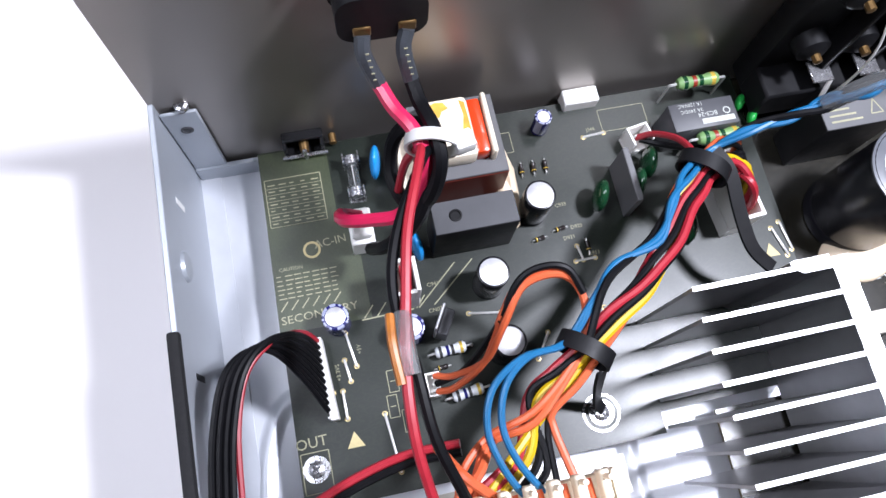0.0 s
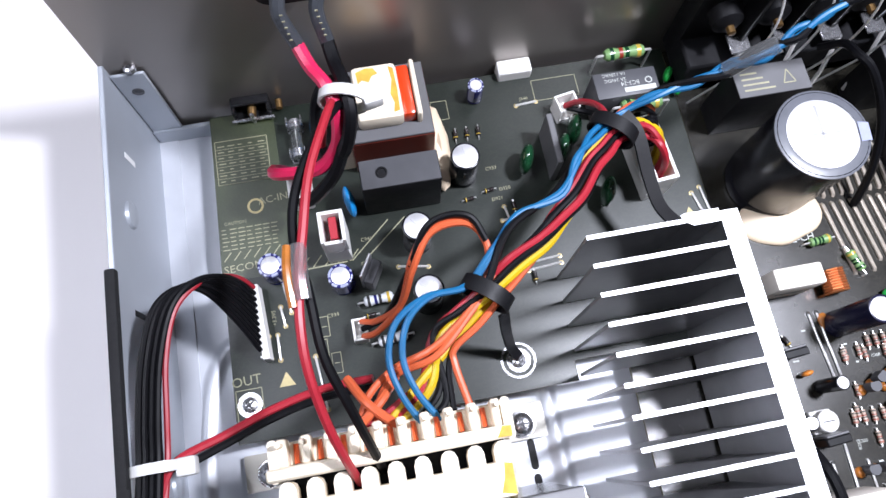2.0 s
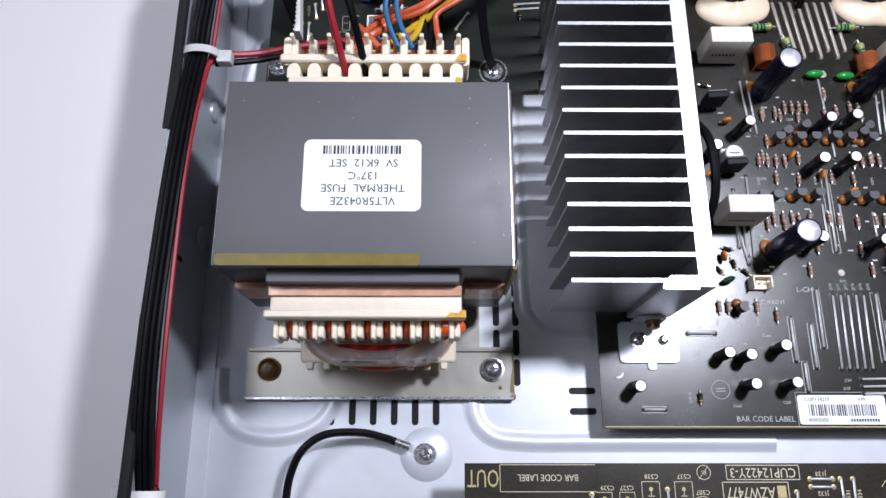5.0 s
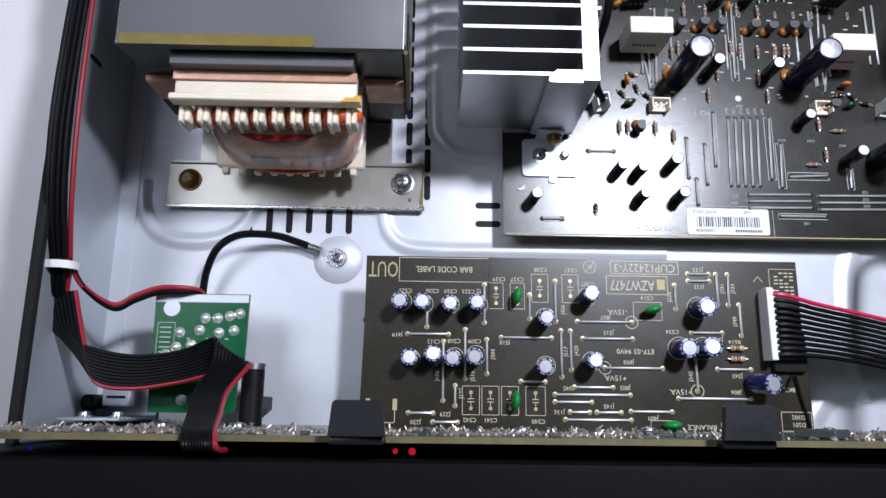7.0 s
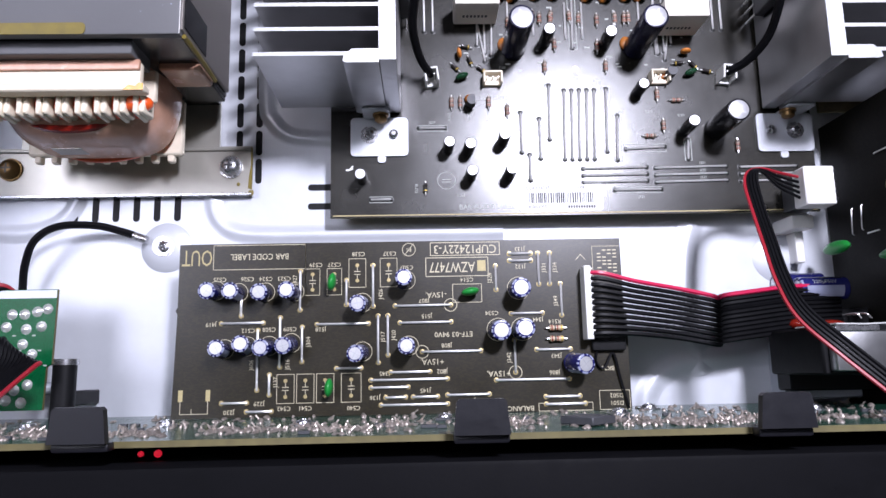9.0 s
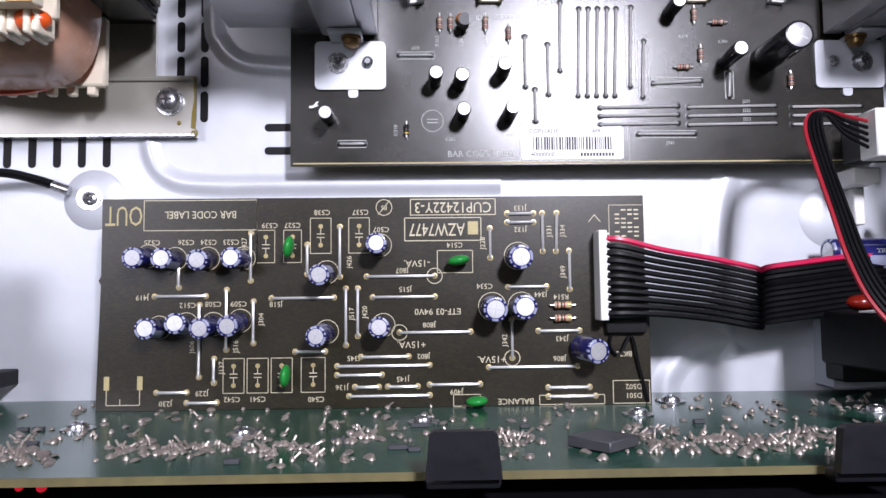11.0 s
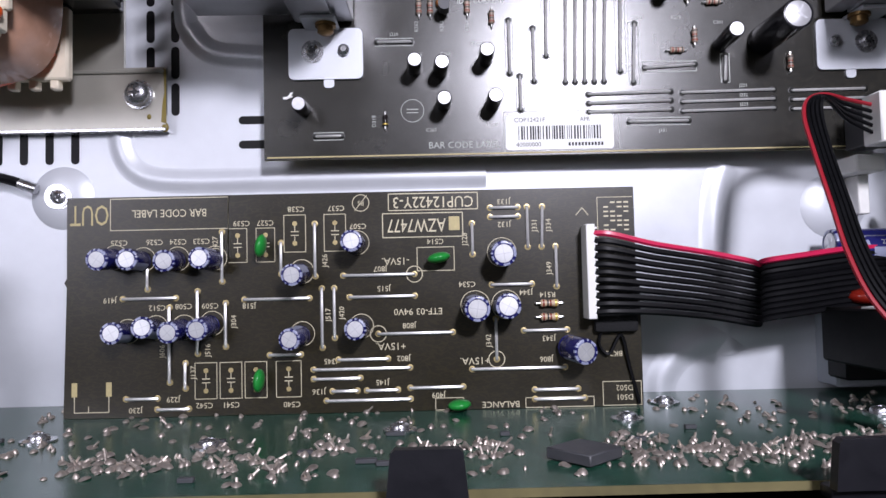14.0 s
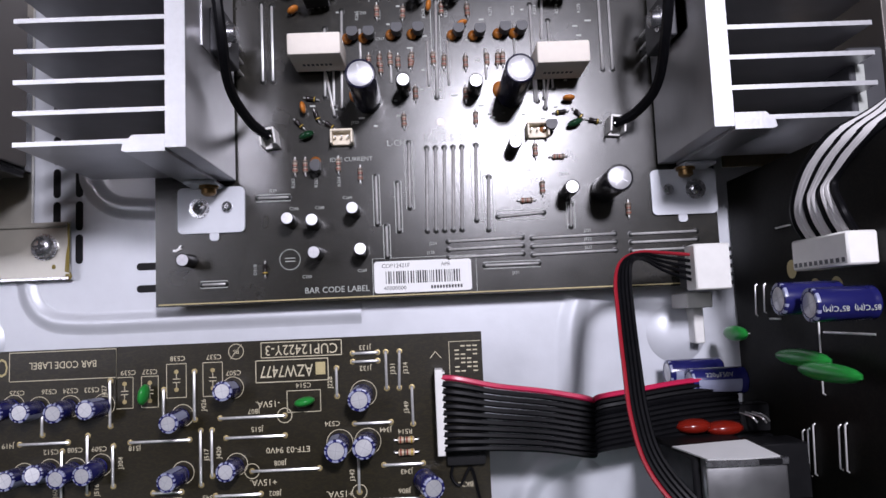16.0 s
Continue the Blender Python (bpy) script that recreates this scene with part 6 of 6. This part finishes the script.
# ---- side cable along the wall ----
def bunch(name, label, pts, n, pitch, gather, first, r):
    """Wires that leave a plug side by side and draw together: gather goes from 0 (spread along y) to 1 (a loose bunch)."""
    t = thing(name, label, "cable")
    rng = random.Random(31)
    for k in range(n):
        o = (k - (n - 1) / 2) * pitch
        px, pz = (3.6 - 0.72 * k), (-1.4, 1.3, 0.1)[k % 3] + rng.uniform(-0.3, 0.3) - 1.2 * (k == 0)
        path = []
        for i, (p, g) in enumerate(zip(pts, gather)):
            sway = 0.55 * math.sin(1.3 * i + 2.1 * k) * (g > 0.9)
            path.append((p[0] + (px + sway) * g * 0.95, p[1] - o * (1 - g), p[2] + pz * g + o * 0.32 * g * (1 - g)))
        part("marked_wire" if k == 0 else "wire", tube(path, r, 7), first if k == 0 else "wblack", t, "red edge wire" if k == 0 else "")
    return t


bunch("side_cable", "black cable bunch with one red wire tied along the wall", [(-19, 35, 24), (-23, 41, 36), (-28, 44.5, 48), (-34.5, 43, 56.5), (-42, 35, 60.5), (-47, 19, 60), (-49.2, 0, 58), (-50, -14, 57), (-51.2, -38, 61), (-52, -70, 65), (-52.6, -105, 66), (-53, -140, 65), (-53.4, -170, 60), (-54.5, -192, 52), (-57, -204, 47)], 11, 2.5, [0, 0.35, 0.75, 0.93, 1, 1, 1, 1, 1, 1, 1, 1, 1, 1, 0.95], "wred", 1.0)
ribbon("front_cable", "folded black ribbon cable over the green board", [(-57, -203, 47), (-53, -217, 45), (-44, -229, 44), (-26, -233, 46), (-6, -231, 49), (8, -227, 53), (16, -226.5, 57), (17, -231, 61), (15, -240, 74), (20, -249, 98), (24.5, -252.6, 116), (26.5, -256.8, 118.5), (27, -257.2, 104)], 11, 2.2, [(-0.75, -0.1, -0.1), (-0.75, 0.35, 0), (-0.4, 0.65, 0.05), (-0.05, 0.55, 0.1), (0, 0.5, 0.12), (-0.1, 0.55, 0.12), (-0.5, 0.35, 0.15), (-0.55, 0, 0.1), (-0.45, 0, 0.1), (-0.4, 0, 0.08), (-0.4, 0, 0), (-0.4, 0, 0), (-0.4, 0, 0)], "wred", 0.9)
wire("red_supply_wire", "red wire crossing from the board to the side cable", [(22, 2, 44), (4, 2, 40), (-14, -2, 42), (-30, -8, 46), (-44, -14, 53), (-48.5, -24, 56), (-50, -40, 58)], 1.45, "wred")
wire("black_supply_wire", "black wire crossing from the board to the side cable", [(22, -0.8, 43), (4, -0.8, 39), (-14, -4.8, 41), (-30, -10.8, 45), (-45, -16.8, 52)], 1.4, "wblack")
strap("black tape strip lying along the side cable", [(-57.5, -20, 62), (-58, -36, 61.5), (-58.5, -52, 61)], 4, "foam")
cable_tie("white nylon cable tie round the side cable", (-50, -15, 56), 7.2, (0, 1, 0), "cloudy", (-40, -16, 55), 1.7)
cable_tie("white nylon cable tie round the side cable", (-54.5, -193, 51.5), 6.5, (0, 1, 0), "white", (-63, -193, 51.5), 1.5)

# ---- ground lead and green board ----
wire("ground_lead", "black ground lead with a ring terminal screwed to the floor", [(-12, -208, 8), (-12, -196, 9), (-10, -186, 12), (-5, -176.5, 15), (4, -170.5, 14), (18, -169.5, 10), (28, -171.5, 6), (34, -173.5, 4.5)], 1.7, "wblack")
lug = thing("ring_terminal", "bare metal ring terminal under a floor screw", "terminal")
part("crimp_barrel", tube([(33, -173.3, 4.6), (39, -175.4, 4.4)], 1.9, 10, smooth=False), "screw", lug)
part("ring", lathe([(2.4, 0), (4.4, 0), (4.4, 0.8), (2.4, 0.8)], 20, Matrix.Translation((45.5, -178, 2.7))), "screw", lug)
for k, m in ((0, "wred"), (1, "wblack")):
    wire(("red" if k == 0 else "black") + "_branch_wire", ("red" if k == 0 else "black") + " wire branching from the side cable to the green board", [(-51, -190, 52), (-47, -200, 46), (-38, -206 + k * -1.5, 38), (-30, -202 - 2 * k, 37), (-22, -198.5 - 2 * k, 35), (-14, -198 - 2 * k, 34), (-7, -198.5 - k, 30), (-4, -203, 24)], 1.1, m)
GZ = 31.0
grn = board("green_circuit_board", "small bright green circuit board with round solder joints", [(-24, -200), (14.5, -200), (14, -230), (12, -231), (11.5, -248), (-23, -248)], GZ, "pcbgreen")
part("white_band", box(-23.8, 14.3, -203.5, -200.3, GZ, GZ + 0.06), "steel", grn)
bm = bmesh.new()
for x, y in ((-13, -216), (-5, -215), (3, -216), (9, -215), (-8, -221), (2, -222), (-14, -222), (6, -226), (-3, -210), (2, -210), (7, -209), (-6, -229), (0, -240), (5, -238), (-3, -244), (3, -245), (-10, -243), (11, -208), (-18, -225)):
    lathe([(2.2, 0), (1.6, 0.8), (0.6, 1.6), (0, 1.7)], 12, Matrix.Translation((x, y, GZ)), bm)
tagged(part("solder_joint", bm, "tin", grn), kind="stuff")
ink = bmesh.new()
rect_into(ink, -22, -226, -15, -212, 0.25, GZ + 0.08)
for k in range(6):
    line_into(ink, -21, -214 - 2 * k, -16.5, -214 - 2 * k, 0.5, GZ + 0.08)
for k in range(9):
    line_into(ink, -10 + 2.6 * k, -218.5 - (k % 3) * 6, -8.6 + 2.6 * k, -218.5 - (k % 3) * 6, 0.6, GZ + 0.08)
tagged(part("silkscreen", ink, "inkw", grn), kind="stuff")
part("board_hole", lathe([(3.4, 0), (3.4, 0.12), (0, 0.12)], 20, Matrix.Translation((-17, -206, GZ))), "steel", grn)
standoffs(grn, ((-20, -240), (2, -240), (-6, -208)), GZ)
hp = thing("headphone_socket", "black cylindrical socket with a metal collar beside the green board", "socket", place(17, -229, 26))
part("barrel", lathe([(0, 0), (4.6, 0), (4.6, 24), (0, 24)], 20, Matrix.Rotation(radians(90), 4, "X")), "blackp", hp)
part("collar", lathe([(0, -1), (5.2, -1), (5.2, 1.5), (4, 1.6)], 20, Matrix.Rotation(radians(90), 4, "X")), "screw", hp)
part("mounting_leg", box(-3, 3, -18, -12, -26, -3, 0.5), "blackp", hp)
br = thing("corner_bracket", "bent metal bracket in the front corner of the tray", "bracket")
bm = box(-54, -30, -250, -236, 0.2, 1.4, 0.3)
bm_box(bm, -54, -30, -251.4, -250.1, 0.2, 40, 0.3)
part("angle", bm, "sidewall", br)
part("raised_tab", box(-50, -38, -246, -238.5, 1.4, 12, 0.6), "sidewall", br)
part("slot", box(-48, -40, -242.6, -241.4, 12, 12.15), "blackp", br)
for x in (-47, -34):
    part("bolt", lathe([(0, 0), (3, 0), (3, 0.6), (2.2, 0.7), (2.0, 2.0), (0, 2.4)], 16, Matrix.Translation((x, -250.1, 32)) @ Matrix.Rotation(radians(-90), 4, "X")), "screw", br)
part("rubber_block", box(-56, -51, -247, -241, 1.4, 18, 1.2), "blackp", br)

# ---- input board standing at the right ----
RX = 352.0
riser = thing("input_circuit_board", "dark circuit board standing on edge with parts facing inwards", "circuit board")
part("laminate", box(RX, RX + 1.6, -258, -126, 1.5, 118), "pcbinput", riser)
ink = bmesh.new()
for y, z, L in ((-219, 47, -16), (-218, 50.5, -16), (-216, 54, -17), (-214, 69, -14), (-213, 72.5, -15), (-169, 21, -12), (-169, 28, -11), (-182, 63, -24)):
    part("jumper_wire", tube([(RX + 0.2, y, z), (RX - 0.7, y - 0.6, z), (RX - 0.7, y + L + 0.6, z - 1), (RX + 0.2, y + L, z - 1)], 0.3, 6, smooth=False), "tin", riser)
for y, z, L in ((-186, 65, 26), (-182, 30, 8), (-150, 40, 10)):
    part("jumper_wire", tube([(RX - 0.2, y, z), (RX - 0.7, y, z + 0.6), (RX - 0.7, y, z + L - 0.6), (RX - 0.2, y, z + L)], 0.36, 6, smooth=False), "tin", riser)
for y, z in ((-156, 62), (-156, 74), (-172, 62), (-172, 74), (-165, 48)):
    part("copper_patch", lathe([(3.2, 0), (3.2, 0.15), (0, 0.15)], 16, Matrix.Translation((RX, y, z)) @ Matrix.Rotation(radians(-90), 4, "Y")), "inkgold", riser)
RL = elcap(9.5, 18, "sleeveb", "blue capacitors lying out from the input board", "blue electrolytic capacitor sticking out from the input board")
put("rl", RL, RX - 2.5, -177, 95, 0, 0, -90)
put("rl", RL, RX - 5, -175, 83, 0, 0, -90)
C22 = elcap(10, 21, "sleeveb", "grey-marked capacitors on the input board", "dark blue electrolytic capacitor with a broad grey stripe")
for x, y, z in ((344, -204.3, 22), (339, -201.5, 13)):
    t = put("c22", C22, x, y, z, 0, 0, -90)
    if x == 344:
        part("broad_stripe", lathe([(5.06, 3), (5.06, 19)], 10, a0=-48, a1=10), "stripe", t)
def cap_print(parent, s, L, size, r=0.00485):
    bm = bmesh.new()
    text_into(bm, s, 0, 0, size, 0, 0)
    o = tagged(part("printed_value", bm, "inkw", parent), kind="stuff")
    o.matrix_local = pose(0, 0, 0, 0, 0, 30) @ place(0, 0, L) @ pose(0, 0, 0, 0, 90, 0) @ pose(0, 0, r)
    return o


GL = film_cap(34, 5, "film", "long green film capacitors on the input board", "long glossy green film capacitor on the input board")
cap_print(KINDS["rl"], "85\u00b0C(M)  85\u00b0C(M)", 9, 2.1).matrix_local = place(0, 0, 9) @ pose(0, 0, 0, 0, 90, 0) @ pose(0, -0.0012, 0.00485, 0, 0, 180)
cap_print(KINDS["c22"], "220\u00b5F50V", 11, 2.5, 0.0051)
put("gls", film_cap(20, 4, "film", "", "slim glossy green film capacitor on the input board"), RX - 8, -187, 24, 0, 0, -90)
put("gl", GL, RX - 3, -194, 62, 0, 0, -90)
put("gl", GL, RX - 5, -197, 80, 0, 0, -90)
put("rcap", lambda: (lambda t: (part("dipped_body", ball((0, 0, 4), 1, 6.6, 2.8, 4.4), "redcap", t), part("dipped_body", ball((11, -1.2, 4), 1, 7.2, 2.8, 4.4), "redcap", t), t)[-1])(thing("film_capacitor", "glossy red film capacitor pair on the input board", "capacitor")), 321.5, -219.5, 23.6)
carrier = thing("capacitor_carrier", "black plastic carrier under the red capacitors", "carrier")
part("ledge", box(314.5, RX - 0.2, -223.4, -213, 17, 24, 0.6), "blackp", carrier)
for x in (318, 338):
    part("support_leg", box(x, x + 8, -222, -215, 0.2, 17, 0.5), "blackp", carrier)
for x, z in ((340, 30), (342.5, 32), (345, 29)):
    part("bare_pin", tube([(x, -216, 23.8), (x, -216, z + 4), (x + 1.6, -218, z + 5)], 0.35, 6), "tin", carrier)
mb = thing("metal_can_selector", "bright metal can on a black base at the input board", "switch")
part("base", box(314.5, RX - 0.2, -247, -224, 14, 26, 0.8), "blackp", mb)
part("lower_block", box(318, RX - 0.2, -251, -226, 0.2, 14, 0.8), "sidewall", mb)
part("column", box(306.5, 334.5, -240, -222.6, 26, 66, 0.8), "blackp", mb)
part("can", box(308.6, 333.6, -238.5, -222.4, 66, 71.4, 0.9, 2), "tinplate", mb)
part("rolled_rim", box(308.4, 333.8, -224.6, -222.2, 71.2, 72.2, 0.35), "screw", mb)
part("rim_gap", box(324.5, 331.5, -224.2, -222.6, 72.15, 72.4), "blackp", mb)
part("side_wing", box(334.5, RX - 0.2, -241, -222.6, 36, 50, 0.6), "blackp", mb)
card = bmesh.new()
lo = [card.verts.new(q) for q in ((305.9, -221.9, 50), (318, -221.2, 50.4), (330.6, -220.8, 50))]
hi = [card.verts.new(q) for q in ((308.7, -221.6, 73), (319, -221.9, 73.2), (330.6, -221.6, 73))]
lob = [card.verts.new(v.co + Vector((0, -0.5, -0.3))) for v in lo]
hib = [card.verts.new(v.co + Vector((0, -0.5, -0.3))) for v in hi]
for k in range(2):
    card.faces.new((lo[k], lo[k + 1], hi[k + 1], hi[k])), card.faces.new((lob[k], hib[k], hib[k + 1], lob[k + 1]))
    card.faces.new((hi[k], hi[k + 1], hib[k + 1], hib[k])), card.faces.new((lo[k + 1], lo[k], lob[k], lob[k + 1]))
card.faces.new((lo[0], hi[0], hib[0], lob[0])), card.faces.new((hi[2], lo[2], lob[2], hib[2]))
part("white_card", card, "paper", mb)
c5 = thing("five_way_connector", "white five-way plug on the amplifier board edge", "connector")
bm = box(323, 336, -170.5, -154, 27, 37, 0.5)
part("header", box(326, 335.5, -169, -155.5, AZ, 27, 0.4), "greyp", c5)
part("housing", bm, "white", c5)
for k in range(5):
    part("key_slot", box(335.6, 336.4, -169 + 3 * k, -167.6 + 3 * k, 28, 37.2), "blackp", c5)
part("foot_block", box(326, 336, -177, -171, 0.2, 18, 0.5), "white", c5)
part("foot_strip", box(331.5, 335.5, -191, -177, 0.2, 9, 0.4), "white", c5)
ribbon("five_way_cable", "narrow black ribbon cable with a red edge wire", [(323, -162, 32), (312, -160, 37), (302, -158, 44), (295, -160, 50), (292, -166, 54), (290, -178, 62), (288, -192, 72), (286.5, -207, 82), (288, -219, 90), (296, -231, 98), (312, -249, 106), (330, -268, 110)], 5, 1.35, [(0, -1.7, 0), (0, -1.2, 0), (0.1, -0.5, 0.3), (0.5, -0.1, 0.6), (0.85, 0.1, 0.2), (0.9, 0, 0), (0.9, 0, 0), (0.88, 0.2, 0), (0.75, 0.55, 0), (0.7, 0.65, 0), (0.7, 0.65, 0), (0.7, 0.65, 0)], "wred", 0.66)
wc = thing("ten_way_connector", "white ten-way plug with white and black wires", "connector")
part("housing", box(343, RX, -166.5, -157, 66, 96, 0.6), "white", wc)
for k in range(10):
    z = 68.2 + 2.85 * k
    part("contact_window", box(342.8, 343.1, -165.5, -164.2, z - 0.7, z + 0.7), "greyp", wc)
    run = [(347, -157, z), (343.5, -151, z + 1), (340 + 0.6 * k, -145 + 0.3 * k, 76 + 1.4 * k), (338.5 + 0.9 * k, -137 + 0.2 * k, 86 + 1.3 * k), (341 + 0.9 * k, -130.5, 95 + 1.1 * k), (349 + 0.6 * k, -126, 100 + 0.8 * k), (362, -119 + 0.5 * k, 101 + 0.5 * k), (380, -112, 90 + 0.6 * k)]
    wire(("white" if k % 3 else "black") + "_signal_wire", ("white" if k % 3 else "black") + " signal wire arching from the input board plug", run, 1.2, "wwhite" if k % 3 else "wblack")
side_board = board("side_circuit_board", "olive brown circuit board beside the heat sink with bare links", [(346, -122), (383, -122), (383, 110), (346, 110)], 14, "pcbside")
standoffs(side_board, ((350, -110), (379, -110), (350, 90), (379, 90)), 14)
side_pads = bmesh.new()
for k in range(6):
    jumper(side_board, 353 + 4.6 * k, -96, 354 + 4.6 * k, -72, 14, side_pads)
tagged(part("solder_pad", side_pads, "pad", side_board), kind="stuff")
r3 = thing("signal_relay", "black signal relay beside the input board wiring", "relay")
part("case", box(371, 383, -118, -92, 14, 60, 0.6), "greyp", r3)
part("printed_mark", box(373, 376, -116, -98, 60, 60.1), "inkw", r3)
for k in range(5):
    part("bare_pin", box(372 + 2.4 * k, 373 + 2.4 * k, -119.2, -118, 14, 24, 0.2), "inkgold", r3)
